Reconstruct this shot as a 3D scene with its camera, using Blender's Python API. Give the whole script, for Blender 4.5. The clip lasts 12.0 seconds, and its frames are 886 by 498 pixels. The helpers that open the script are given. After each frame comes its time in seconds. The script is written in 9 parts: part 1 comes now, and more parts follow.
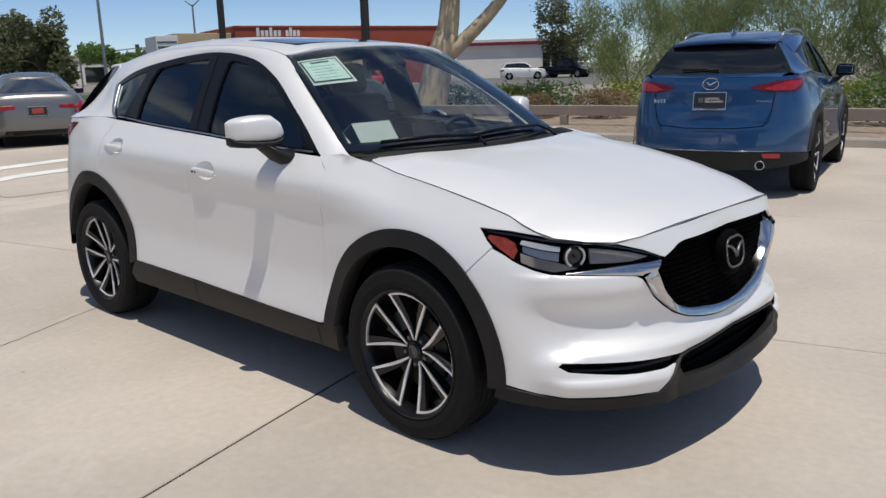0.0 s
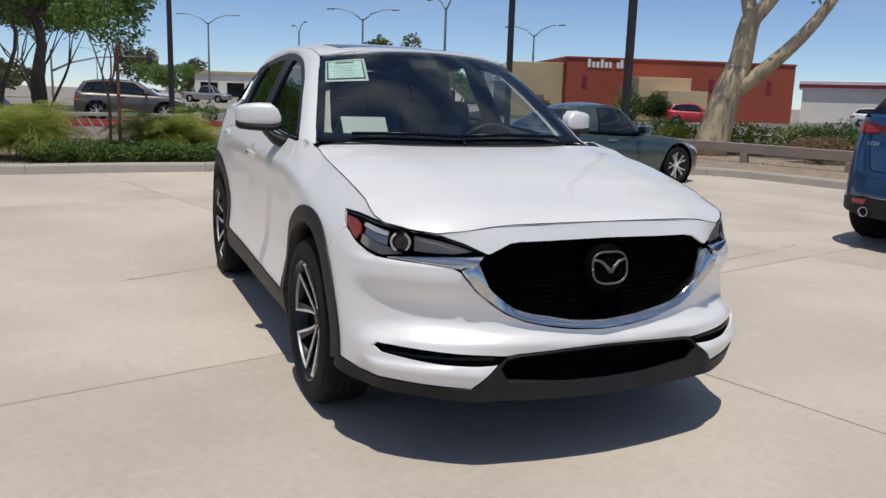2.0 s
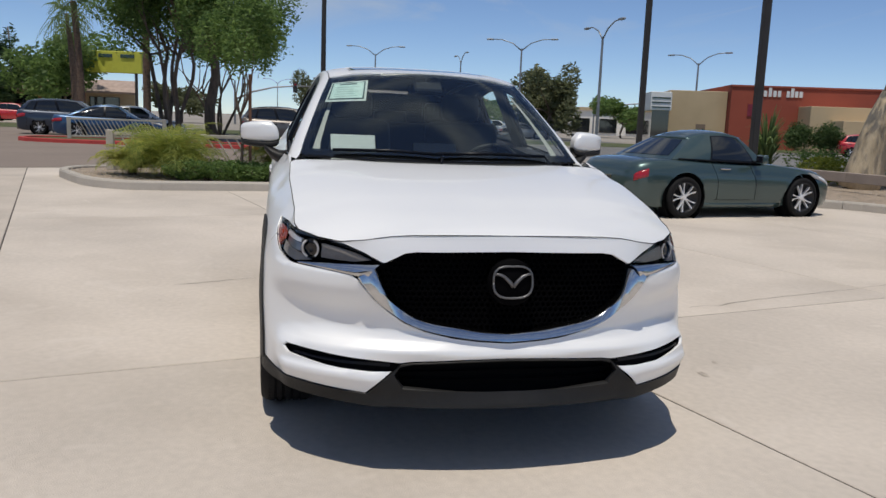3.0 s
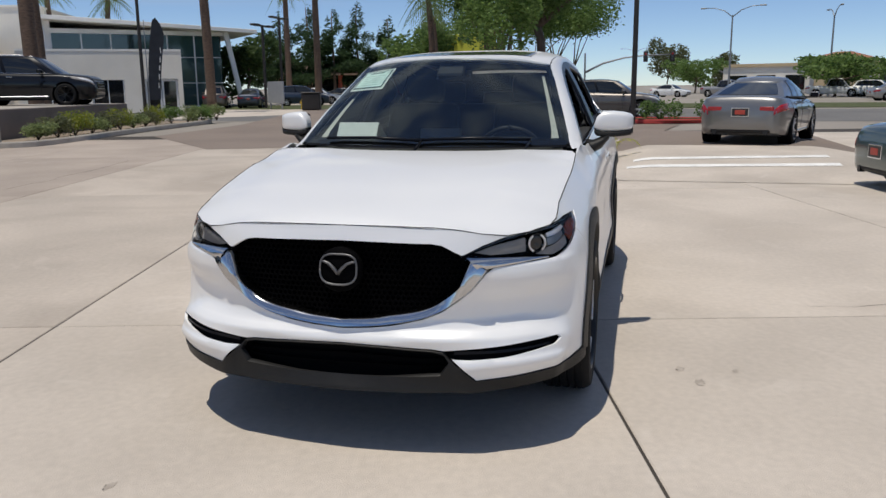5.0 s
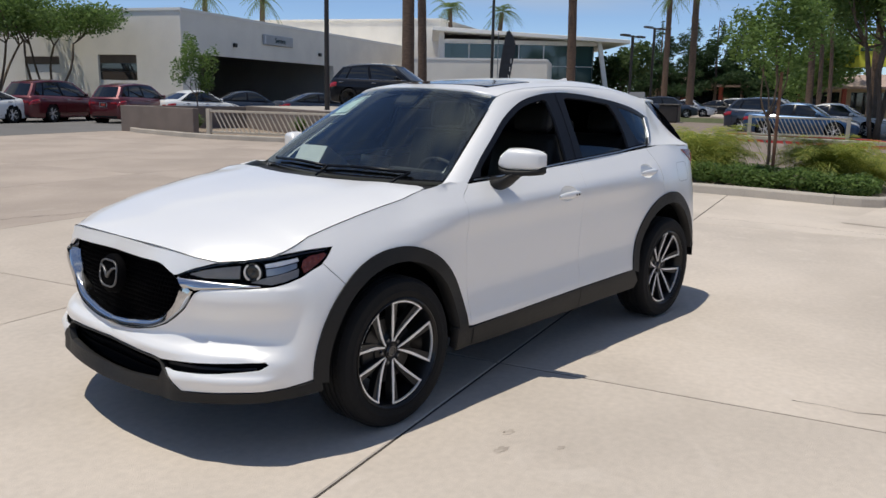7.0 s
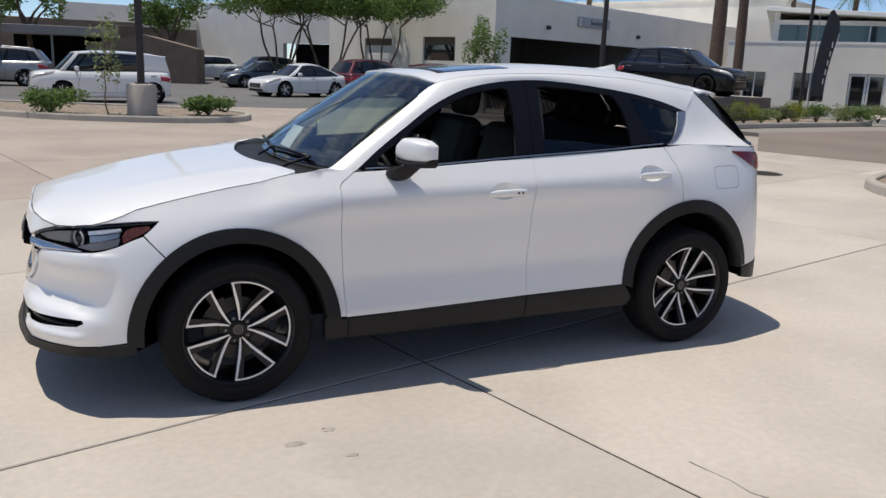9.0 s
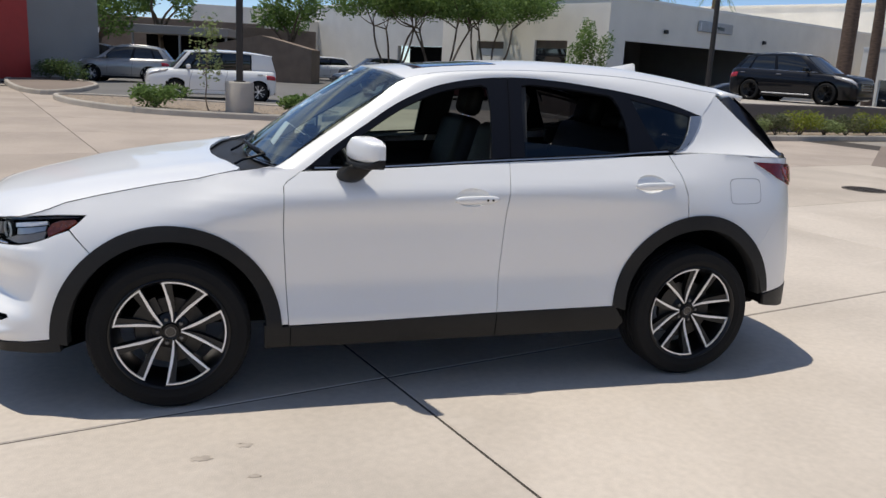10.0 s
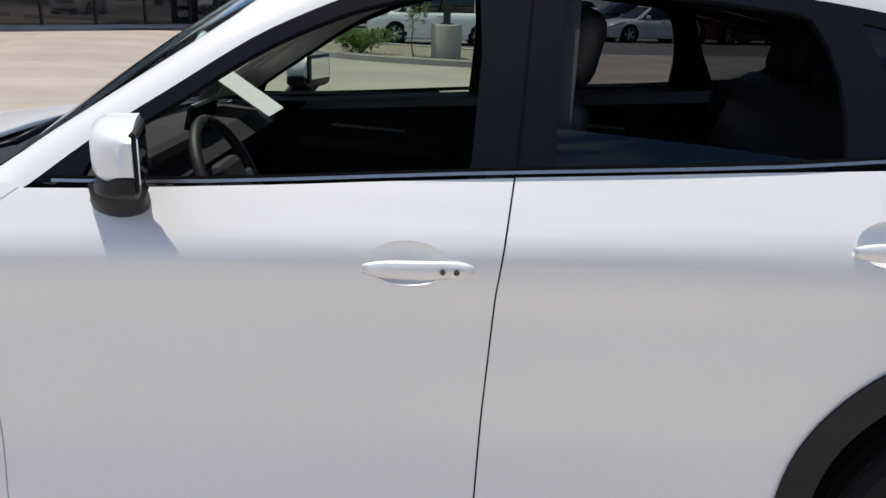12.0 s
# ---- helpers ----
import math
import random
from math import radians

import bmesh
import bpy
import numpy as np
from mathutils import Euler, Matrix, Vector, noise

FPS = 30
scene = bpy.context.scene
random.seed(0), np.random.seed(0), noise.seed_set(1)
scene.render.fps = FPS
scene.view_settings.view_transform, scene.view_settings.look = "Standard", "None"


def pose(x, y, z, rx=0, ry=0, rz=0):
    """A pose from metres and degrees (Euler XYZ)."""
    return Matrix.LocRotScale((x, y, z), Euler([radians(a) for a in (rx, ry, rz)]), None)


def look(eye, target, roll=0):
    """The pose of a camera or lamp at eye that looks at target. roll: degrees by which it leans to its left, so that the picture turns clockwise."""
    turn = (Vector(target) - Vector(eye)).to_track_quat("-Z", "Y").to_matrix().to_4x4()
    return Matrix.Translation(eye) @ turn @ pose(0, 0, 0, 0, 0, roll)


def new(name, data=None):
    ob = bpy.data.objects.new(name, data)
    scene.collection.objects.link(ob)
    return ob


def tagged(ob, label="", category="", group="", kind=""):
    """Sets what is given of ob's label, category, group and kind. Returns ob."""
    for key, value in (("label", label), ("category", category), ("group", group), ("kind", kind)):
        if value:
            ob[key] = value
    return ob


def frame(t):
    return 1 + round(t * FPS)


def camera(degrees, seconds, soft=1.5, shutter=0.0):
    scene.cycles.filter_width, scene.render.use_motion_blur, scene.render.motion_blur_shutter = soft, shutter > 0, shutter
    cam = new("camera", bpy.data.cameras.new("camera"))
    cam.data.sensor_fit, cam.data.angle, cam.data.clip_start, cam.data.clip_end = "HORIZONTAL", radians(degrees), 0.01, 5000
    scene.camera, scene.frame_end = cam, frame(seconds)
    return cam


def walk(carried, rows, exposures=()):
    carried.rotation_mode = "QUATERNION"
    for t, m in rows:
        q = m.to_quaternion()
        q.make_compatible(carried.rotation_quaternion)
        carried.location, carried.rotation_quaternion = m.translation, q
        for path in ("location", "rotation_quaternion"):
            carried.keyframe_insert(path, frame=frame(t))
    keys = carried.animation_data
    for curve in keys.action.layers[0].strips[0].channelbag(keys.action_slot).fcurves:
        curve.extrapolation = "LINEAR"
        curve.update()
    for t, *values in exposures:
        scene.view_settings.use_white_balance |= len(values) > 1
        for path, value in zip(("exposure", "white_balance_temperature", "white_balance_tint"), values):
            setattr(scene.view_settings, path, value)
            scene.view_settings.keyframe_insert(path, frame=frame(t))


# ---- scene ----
EXPOSURE = -0.54
cam = camera(58.0, 12.0)
PATH = [
    (0, (3.508, -2.958, 1.456), (2.168, -1.542, 1.01), -1.6),
    (0.5, (3.788, -2.807, 1.433), (2.371, -1.466, 0.992), -2.1),
    (1, (4.077, -2.493, 1.371), (2.536, -1.297, 0.93), -2.3),
    (1.5, (4.375, -2.104, 1.365), (2.692, -1.102, 0.959), -0.5),
    (2, (4.65, -1.697, 1.319), (2.845, -0.918, 0.948), 1.8),
    (2.5, (4.834, -1.247, 1.296), (2.947, -0.679, 0.957), 2.7),
    (3, (5.026, -0.84, 1.301), (3.092, -0.439, 0.986), 2.2),
    (3.2, (5.078, -0.698, 1.305), (3.136, -0.343, 0.987), 1.6),
    (4.8, (5.108, 0.836, 1.382), (3.183, 0.475, 0.978), -0.7),
    (5, (5.046, 1.109, 1.405), (3.145, 0.633, 1.008), -0.6),
    (5.5, (4.892, 1.749, 1.455), (3.081, 0.987, 1.079), 0.1),
    (6, (4.63, 2.354, 1.5), (2.913, 1.399, 1.128), 1.3),
    (6.5, (4.309, 2.908, 1.529), (2.699, 1.778, 1.166), 1.4),
    (7, (3.881, 3.386, 1.539), (2.405, 2.092, 1.157), 1.2),
    (8.8, (2.192, 4.499, 1.623), (1.282, 2.772, 1.186), 2.5),
    (9, (2.028, 4.549, 1.62), (1.195, 2.787, 1.173), 2.3),
    (9.5, (1.61, 4.589, 1.619), (0.918, 2.768, 1.166), 2.5),
    (10, (1.188, 4.516, 1.609), (0.62, 2.652, 1.158), 3.1),
    (10.5, (0.757, 4.133, 1.588), (0.262, 2.247, 1.144), 4.4),
    (11, (0.345, 3.667, 1.571), (0.013, 1.747, 1.119), 3.7),
    (11.5, (0.043, 3.084, 1.544), (-0.1, 1.16, 1.019), 1.9),
    (12, (-0.155, 2.418, 1.501), (-0.12, 0.511, 0.899), 2.0),
]
walk(cam, [(t, look(eye, target, roll)) for t, eye, target, roll in PATH], exposures=[(t, EXPOSURE + more, 6850, 8) for t, more in ((0.0, 0.06), (5.0, 0.05), (7.0, 0.19), (10.0, 0.27), (11.0, 0.44), (11.5, 0.49), (12.0, 0.53))])

# ---- daylight ----
SUN_WAY = Vector((0.235, -0.115, 1.0)).normalized()
SUN_ELEVATION = math.asin(SUN_WAY.z)
SUN_AZIMUTH = math.atan2(SUN_WAY.y, SUN_WAY.x)

world = bpy.data.worlds.new("sky")
scene.world = world
world.use_nodes = True
wn = world.node_tree
wn.nodes.clear()
w_out = wn.nodes.new("ShaderNodeOutputWorld")
w_bg = wn.nodes.new("ShaderNodeBackground")
w_sky = wn.nodes.new("ShaderNodeTexSky")
w_sky.sky_type = "NISHITA"
w_sky.sun_disc = False
w_sky.sun_elevation = SUN_ELEVATION
w_sky.sun_rotation = math.pi / 2 - SUN_AZIMUTH
w_sky.air_density = 0.9
w_sky.altitude = 2500.0
w_sky.dust_density = 0.0
w_sky.ozone_density = 1.5
w_bg.inputs["Strength"].default_value = 0.150
# thin drawn-out clouds over the sky
w_co = wn.nodes.new("ShaderNodeTexCoord")
w_map = wn.nodes.new("ShaderNodeMapping")
w_map.inputs["Scale"].default_value = (1.2, 2.2, 9.0)
w_noise = wn.nodes.new("ShaderNodeTexNoise")
w_noise.inputs["Scale"].default_value = 1.3
w_noise.inputs["Detail"].default_value = 7.0
w_noise.inputs["Roughness"].default_value = 0.55
w_noise.inputs["Distortion"].default_value = 0.6
w_ramp = wn.nodes.new("ShaderNodeValToRGB")
w_ramp.color_ramp.elements[0].position = 0.47
w_ramp.color_ramp.elements[0].color = (0, 0, 0, 1)
w_ramp.color_ramp.elements[1].position = 0.68
w_ramp.color_ramp.elements[1].color = (1, 1, 1, 1)
w_mix = wn.nodes.new("ShaderNodeMix")
w_mix.data_type = "RGBA"
w_mix.inputs["B"].default_value = (4.6, 4.9, 5.3, 1)
wn.links.new(w_co.outputs["Generated"], w_map.inputs["Vector"])
wn.links.new(w_map.outputs["Vector"], w_noise.inputs["Vector"])
wn.links.new(w_noise.outputs["Fac"], w_ramp.inputs["Fac"])
w_xyz = wn.nodes.new("ShaderNodeSeparateXYZ")
w_high = wn.nodes.new("ShaderNodeMapRange")
w_high.inputs["From Min"].default_value = 0.092
w_high.inputs["From Max"].default_value = 0.145
w_veil = wn.nodes.new("ShaderNodeMath")
w_veil.operation = "MULTIPLY"
wn.links.new(w_co.outputs["Generated"], w_xyz.inputs["Vector"])
wn.links.new(w_xyz.outputs["Z"], w_high.inputs["Value"])
wn.links.new(w_ramp.outputs["Color"], w_veil.inputs[0])
wn.links.new(w_high.outputs["Result"], w_veil.inputs[1])
wn.links.new(w_veil.outputs["Value"], w_mix.inputs["Factor"])
w_blue = wn.nodes.new("ShaderNodeMix")
w_blue.data_type = "RGBA"
w_blue.blend_type = "MULTIPLY"
w_blue.inputs["Factor"].default_value = 1.0
w_blue.inputs["B"].default_value = (0.80, 0.89, 1.06, 1)
wn.links.new(w_sky.outputs["Color"], w_blue.inputs["A"])
wn.links.new(w_blue.outputs["Result"], w_mix.inputs["A"])
wn.links.new(w_mix.outputs["Result"], w_bg.inputs["Color"])
wn.links.new(w_bg.outputs["Background"], w_out.inputs["Surface"])

sun_data = bpy.data.lights.new("sun", "SUN")
sun_data.energy = 4.5
sun_data.angle = radians(0.55)
sun_data.color = (1.0, 0.955, 0.895)
sun = new("sun", sun_data)
sun.matrix_world = look(SUN_WAY * 60, (0, 0, 0))


# ---- materials ----
def surface(name, base, rough=0.6, var=0.15, scale=3.0, bump=0.0, bump_scale=60.0, metal=0.0, coat=0.0,
            spec=0.5, tint=None, random_amount=0.0, fine=0.08, fine_scale=45.0, stretch=(1, 1, 1)):
    """A node material with colour variation at two scales and a fine relief."""
    m = bpy.data.materials.new(name)
    m.use_nodes = True
    t = m.node_tree
    b = t.nodes["Principled BSDF"]
    b.inputs["Roughness"].default_value = rough
    b.inputs["Metallic"].default_value = metal
    b.inputs["Coat Weight"].default_value = coat
    b.inputs["Coat Roughness"].default_value = 0.03
    b.inputs["Specular IOR Level"].default_value = spec
    co = t.nodes.new("ShaderNodeTexCoord")
    mp = t.nodes.new("ShaderNodeMapping")
    mp.inputs["Scale"].default_value = stretch
    t.links.new(co.outputs["Object"], mp.inputs["Vector"])
    big = t.nodes.new("ShaderNodeTexNoise")
    big.inputs["Scale"].default_value = scale
    big.inputs["Detail"].default_value = 6
    small = t.nodes.new("ShaderNodeTexNoise")
    small.inputs["Scale"].default_value = fine_scale
    small.inputs["Detail"].default_value = 4
    for n in (big, small):
        t.links.new(mp.outputs["Vector"], n.inputs["Vector"])
    mix = t.nodes.new("ShaderNodeMix")
    mix.data_type = "RGBA"
    other = tint or tuple(max(0.0, c * (1 - 2 * var)) for c in base)
    mix.inputs["A"].default_value = (*other, 1)
    mix.inputs["B"].default_value = (*base, 1)
    ramp = t.nodes.new("ShaderNodeMapRange")
    ramp.inputs["From Min"].default_value = 0.3
    ramp.inputs["From Max"].default_value = 0.62
    t.links.new(big.outputs["Fac"], ramp.inputs["Value"])
    t.links.new(ramp.outputs["Result"], mix.inputs["Factor"])
    hsv = t.nodes.new("ShaderNodeHueSaturation")
    t.links.new(mix.outputs["Result"], hsv.inputs["Color"])
    vr = t.nodes.new("ShaderNodeMapRange")
    vr.inputs["To Min"].default_value = 1 - fine * 2
    vr.inputs["To Max"].default_value = 1 + fine * 2
    t.links.new(small.outputs["Fac"], vr.inputs["Value"])
    value = vr.outputs["Result"]
    if random_amount:
        info = t.nodes.new("ShaderNodeObjectInfo")
        rr = t.nodes.new("ShaderNodeMapRange")
        rr.inputs["To Min"].default_value = 1 - random_amount
        rr.inputs["To Max"].default_value = 1 + random_amount
        t.links.new(info.outputs["Random"], rr.inputs["Value"])
        mul = t.nodes.new("ShaderNodeMath")
        mul.operation = "MULTIPLY"
        t.links.new(value, mul.inputs[0])
        t.links.new(rr.outputs["Result"], mul.inputs[1])
        value = mul.outputs["Value"]
    t.links.new(value, hsv.inputs["Value"])
    t.links.new(hsv.outputs["Color"], b.inputs["Base Color"])
    if bump:
        bt = t.nodes.new("ShaderNodeTexNoise")
        bt.inputs["Scale"].default_value = bump_scale
        bt.inputs["Detail"].default_value = 5
        t.links.new(mp.outputs["Vector"], bt.inputs["Vector"])
        bn = t.nodes.new("ShaderNodeBump")
        bn.inputs["Strength"].default_value = bump
        bn.inputs["Distance"].default_value = 0.02
        t.links.new(bt.outputs["Fac"], bn.inputs["Height"])
        t.links.new(bn.outputs["Normal"], b.inputs["Normal"])
    return m


def paint(name, base, metal=0.0, rough=0.42, flake=0.03):
    """Car paint: a base coat with fine flakes under clear coat."""
    m = surface(name, base, rough=rough, var=0.01, scale=1.2, metal=metal, coat=1.0, fine=flake, fine_scale=900.0)
    b = m.node_tree.nodes["Principled BSDF"]
    b.inputs["Coat Roughness"].default_value = 0.02
    return m


def glass(name, tint, through_light, rough=0.0, ior=1.55, dust=0.0):
    """A thin pane: clear or tinted sheet with a mirror-like gloss on it."""
    m = bpy.data.materials.new(name)
    m.use_nodes = True
    t = m.node_tree
    t.nodes.clear()
    out = t.nodes.new("ShaderNodeOutputMaterial")
    tr = t.nodes.new("ShaderNodeBsdfTransparent")
    tr.inputs["Color"].default_value = (*(c * through_light for c in tint), 1)
    gl = t.nodes.new("ShaderNodeBsdfGlossy")
    gl.inputs["Roughness"].default_value = rough
    gl.inputs["Color"].default_value = (0.86, 0.96, 1, 1)
    fr = t.nodes.new("ShaderNodeFresnel")
    fr.inputs["IOR"].default_value = ior
    mx = t.nodes.new("ShaderNodeMixShader")
    t.links.new(fr.outputs["Fac"], mx.inputs["Fac"])
    t.links.new(tr.outputs["BSDF"], mx.inputs[1])
    t.links.new(gl.outputs["BSDF"], mx.inputs[2])
    top = mx
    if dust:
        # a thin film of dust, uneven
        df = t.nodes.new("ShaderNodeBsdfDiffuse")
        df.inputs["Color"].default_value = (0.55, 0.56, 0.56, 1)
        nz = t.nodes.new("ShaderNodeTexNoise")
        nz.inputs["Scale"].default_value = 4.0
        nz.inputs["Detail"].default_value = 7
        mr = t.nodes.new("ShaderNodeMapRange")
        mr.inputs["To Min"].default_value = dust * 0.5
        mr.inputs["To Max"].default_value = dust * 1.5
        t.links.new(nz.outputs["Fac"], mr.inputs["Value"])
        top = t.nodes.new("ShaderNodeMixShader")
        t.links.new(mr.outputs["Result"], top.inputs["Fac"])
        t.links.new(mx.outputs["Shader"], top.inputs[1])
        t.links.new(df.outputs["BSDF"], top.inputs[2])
    t.links.new(top.outputs["Shader"], out.inputs["Surface"])
    return m


WHITE = paint("white_pearl_paint", (0.84, 0.84, 0.835), metal=0.16, rough=0.36, flake=0.03)
WHITE.node_tree.nodes["Principled BSDF"].inputs["Coat Weight"].default_value = 0.55
BLUE = paint("blue_metallic_paint", (0.004, 0.052, 0.155), metal=0.3, rough=0.32, flake=0.15)
GREYGREEN = paint("grey_green_metallic_paint", (0.050, 0.086, 0.086), metal=0.5, rough=0.33, flake=0.15)
SILVER = paint("silver_metallic_paint", (0.34, 0.335, 0.33), metal=0.6, rough=0.35, flake=0.1)
GREYSILVER = paint("grey_silver_metallic_paint", (0.20, 0.20, 0.20), metal=0.6, rough=0.35, flake=0.1)
SEAM = surface("seam_shadow_grey", (0.30, 0.30, 0.31), rough=0.6, var=0.05)
TAUPE = paint("taupe_metallic_paint", (0.125, 0.110, 0.100), metal=0.5, rough=0.35, flake=0.1)
BLACKP = paint("black_paint", (0.006, 0.007, 0.010), rough=0.3)
BLACKP.node_tree.nodes["Principled BSDF"].inputs["Specular IOR Level"].default_value = 0.1
BLACKP.node_tree.nodes["Principled BSDF"].inputs["Coat Weight"].default_value = 0.6
REDP = paint("dark_red_paint", (0.11, 0.008, 0.015), metal=0.3, rough=0.35)
BRIGHTRED = paint("bright_red_paint", (0.5, 0.02, 0.025), rough=0.35)
WHITEP = paint("plain_white_paint", (0.74, 0.75, 0.75))
NAVYP = paint("navy_paint", (0.018, 0.03, 0.055), metal=0.3, rough=0.35)
MIDBLUE = paint("mid_blue_paint", (0.018, 0.065, 0.15), metal=0.4, rough=0.35)
CLADDING = surface("black_moulded_plastic", (0.015, 0.0147, 0.0147), rough=0.5, var=0.14, scale=4, bump=0.12, bump_scale=700, spec=0.28)
GLOSSBLACK = surface("gloss_black_trim", (0.012, 0.012, 0.015), rough=0.12, var=0.05, coat=0.6)
SATINBLACK = surface("satin_black_trim", (0.007, 0.008, 0.012), rough=0.30, var=0.06, spec=0.16)
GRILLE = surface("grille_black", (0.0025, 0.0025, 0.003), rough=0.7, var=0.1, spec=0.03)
# near-black: the shade of gaps and openings is put into this colour
DARK = surface("recess_shade_black", (0.004, 0.004, 0.0045), rough=0.9, var=0.1, spec=0.1)
TYRE = surface("tyre_rubber", (0.007, 0.007, 0.0075), spec=0.3, rough=0.8, var=0.15, scale=9, bump=0.2, bump_scale=140)
RIMBLACK = surface("gloss_black_alloy", (0.006, 0.006, 0.007), rough=0.3, var=0.08, coat=0.15, spec=0.3)
RIMGREY = surface("dark_grey_alloy", (0.018, 0.018, 0.019), rough=0.35, metal=0.3, var=0.08)
ALLOY = surface("machined_alloy", (0.92, 0.92, 0.93), rough=0.32, metal=0.45, var=0.05, fine_scale=300)
CHROME = surface("chrome", (0.56, 0.57, 0.59), rough=0.13, metal=1.0, var=0.02)
SATINCHROME = surface("satin_chrome", (0.46, 0.47, 0.49), rough=0.36, metal=1.0, var=0.03)
STEEL = surface("brake_steel", (0.05, 0.048, 0.046), rough=0.5, metal=0.7, var=0.2, scale=12)
CLEAR = glass("clear_glass", (0.66, 0.80, 0.70), 0.82)
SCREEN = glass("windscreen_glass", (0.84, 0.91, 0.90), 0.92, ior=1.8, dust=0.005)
TINTED = glass("tinted_glass", (0.42, 0.45, 0.48), 0.42)
DEEP_TINT = glass("deep_tinted_glass", (0.30, 0.32, 0.36), 0.25)
LENS = glass("lamp_lens", (0.97, 0.96, 0.95), 0.95, ior=1.13)
REDLENS = surface("red_lamp_lens", (0.38, 0.012, 0.020), rough=0.14, var=0.2, scale=30, coat=0.5)
SMOKEDRED = surface("smoked_red_lens", (0.16, 0.006, 0.010), rough=0.16, var=0.2, scale=30, coat=0.25, spec=0.35)
DULLCHROME = surface("dull_badge_chrome", (0.17, 0.17, 0.175), rough=0.4, metal=0.7, var=0.1)
AMBER = surface("amber_red_reflector", (0.34, 0.05, 0.022), rough=0.2, var=0.25, scale=60, coat=0.8)
LAMPGREY = surface("lamp_bezel_grey", (0.32, 0.30, 0.285), rough=0.3, var=0.1, coat=0.3)
CABIN = surface("black_cabin_plastic", (0.027, 0.028, 0.030), rough=0.7, var=0.12, bump=0.1, bump_scale=500)
LEATHER = surface("black_leatherette", (0.02, 0.02, 0.021), rough=0.5, var=0.12, bump=0.15, bump_scale=300)
LINER = surface("grey_headliner_cloth", (0.70, 0.69, 0.66), rough=0.95, var=0.06, bump=0.1, bump_scale=900)
PAPER = surface("white_paper", (0.80, 0.84, 0.83), rough=0.7, var=0.03)
MINT = surface("mint_green_print", (0.70, 0.82, 0.79), rough=0.7, var=0.08, scale=30)
INK = surface("dark_teal_ink", (0.03, 0.07, 0.075), rough=0.7, var=0.1)
PLATE = surface("black_plate", (0.02, 0.02, 0.022), rough=0.4, var=0.1)
PLATERED = surface("red_dealer_print", (0.45, 0.06, 0.04), rough=0.5, var=0.1)
WHITEINK = surface("white_print", (0.78, 0.78, 0.77), rough=0.6, var=0.03)
SIGNINK = surface("faint_grey_print", (0.32, 0.42, 0.42), rough=0.7, var=0.05)
CONCRETE = surface("sunlit_concrete", (0.56, 0.495, 0.428), rough=0.9, var=0.11, scale=0.55, bump=0.22, bump_scale=160, fine=0.075, fine_scale=24, random_amount=0.03)
SOILED = surface("soiled_concrete", (0.49, 0.428, 0.366), rough=0.9, var=0.11, scale=0.5, bump=0.22, bump_scale=160, fine=0.075, fine_scale=24, random_amount=0.03)
BROWNED = surface("brown_worn_concrete", (0.41, 0.346, 0.294), rough=0.9, var=0.11, scale=0.5, bump=0.22, bump_scale=160, fine=0.075, fine_scale=24, random_amount=0.03)


def weathered(m, dark, light):
    """Adds broad uneven dirt and pale dried water marks to a concrete material."""
    t = m.node_tree
    b = t.nodes["Principled BSDF"]
    src = b.inputs["Base Color"].links[0].from_socket
    geo = t.nodes.new("ShaderNodeNewGeometry")
    top = src
    for scale, lo, hi, col, amount, warp in ((0.42, 0.50, 0.74, dark, 0.55, 1.4), (1.6, 0.60, 0.72, light, 0.30, 2.2), (11.0, 0.66, 0.76, dark, 0.35, 0.3)):
        nz = t.nodes.new("ShaderNodeTexNoise")
        nz.inputs["Scale"].default_value = scale
        nz.inputs["Detail"].default_value = 7
        nz.inputs["Distortion"].default_value = warp
        t.links.new(geo.outputs["Position"], nz.inputs["Vector"])
        mr = t.nodes.new("ShaderNodeMapRange")
        mr.inputs["From Min"].default_value = lo
        mr.inputs["From Max"].default_value = hi
        mr.inputs["To Max"].default_value = amount
        t.links.new(nz.outputs["Fac"], mr.inputs["Value"])
        mx = t.nodes.new("ShaderNodeMix")
        mx.data_type = "RGBA"
        mx.inputs["B"].default_value = (*col, 1)
        t.links.new(mr.outputs["Result"], mx.inputs["Factor"])
        t.links.new(top, mx.inputs["A"])
        top = mx.outputs["Result"]
    t.links.new(top, b.inputs["Base Color"])
    return m


weathered(CONCRETE, (0.40, 0.345, 0.29), (0.64, 0.58, 0.52))
weathered(SOILED, (0.33, 0.28, 0.235), (0.56, 0.50, 0.44))
weathered(BROWNED, (0.30, 0.25, 0.21), (0.47, 0.41, 0.355))
GROUND = surface("dusty_ground", (0.30, 0.27, 0.235), rough=0.95, var=0.12, scale=0.08, bump=0.1, bump_scale=20)
JOINT = surface("dark_joint_filler", (0.060, 0.050, 0.042), rough=0.95, var=0.15)
ASPHALT = surface("worn_asphalt", (0.16, 0.155, 0.15), rough=0.92, var=0.1, scale=0.3, bump=0.2, bump_scale=90)
BROWNROAD = surface("brown_stamped_paving", (0.225, 0.18, 0.15), rough=0.92, var=0.08, scale=0.3, bump=0.2, bump_scale=60)
KERB = surface("kerb_concrete", (0.44, 0.40, 0.35), rough=0.9, var=0.1, scale=1.5, bump=0.15, bump_scale=90, random_amount=0.05)
REDKERB = surface("red_painted_kerb", (0.42, 0.045, 0.04), rough=0.75, var=0.1, scale=2)
WHITELINE = surface("white_road_paint", (0.84, 0.83, 0.80), rough=0.8, var=0.1, scale=3)
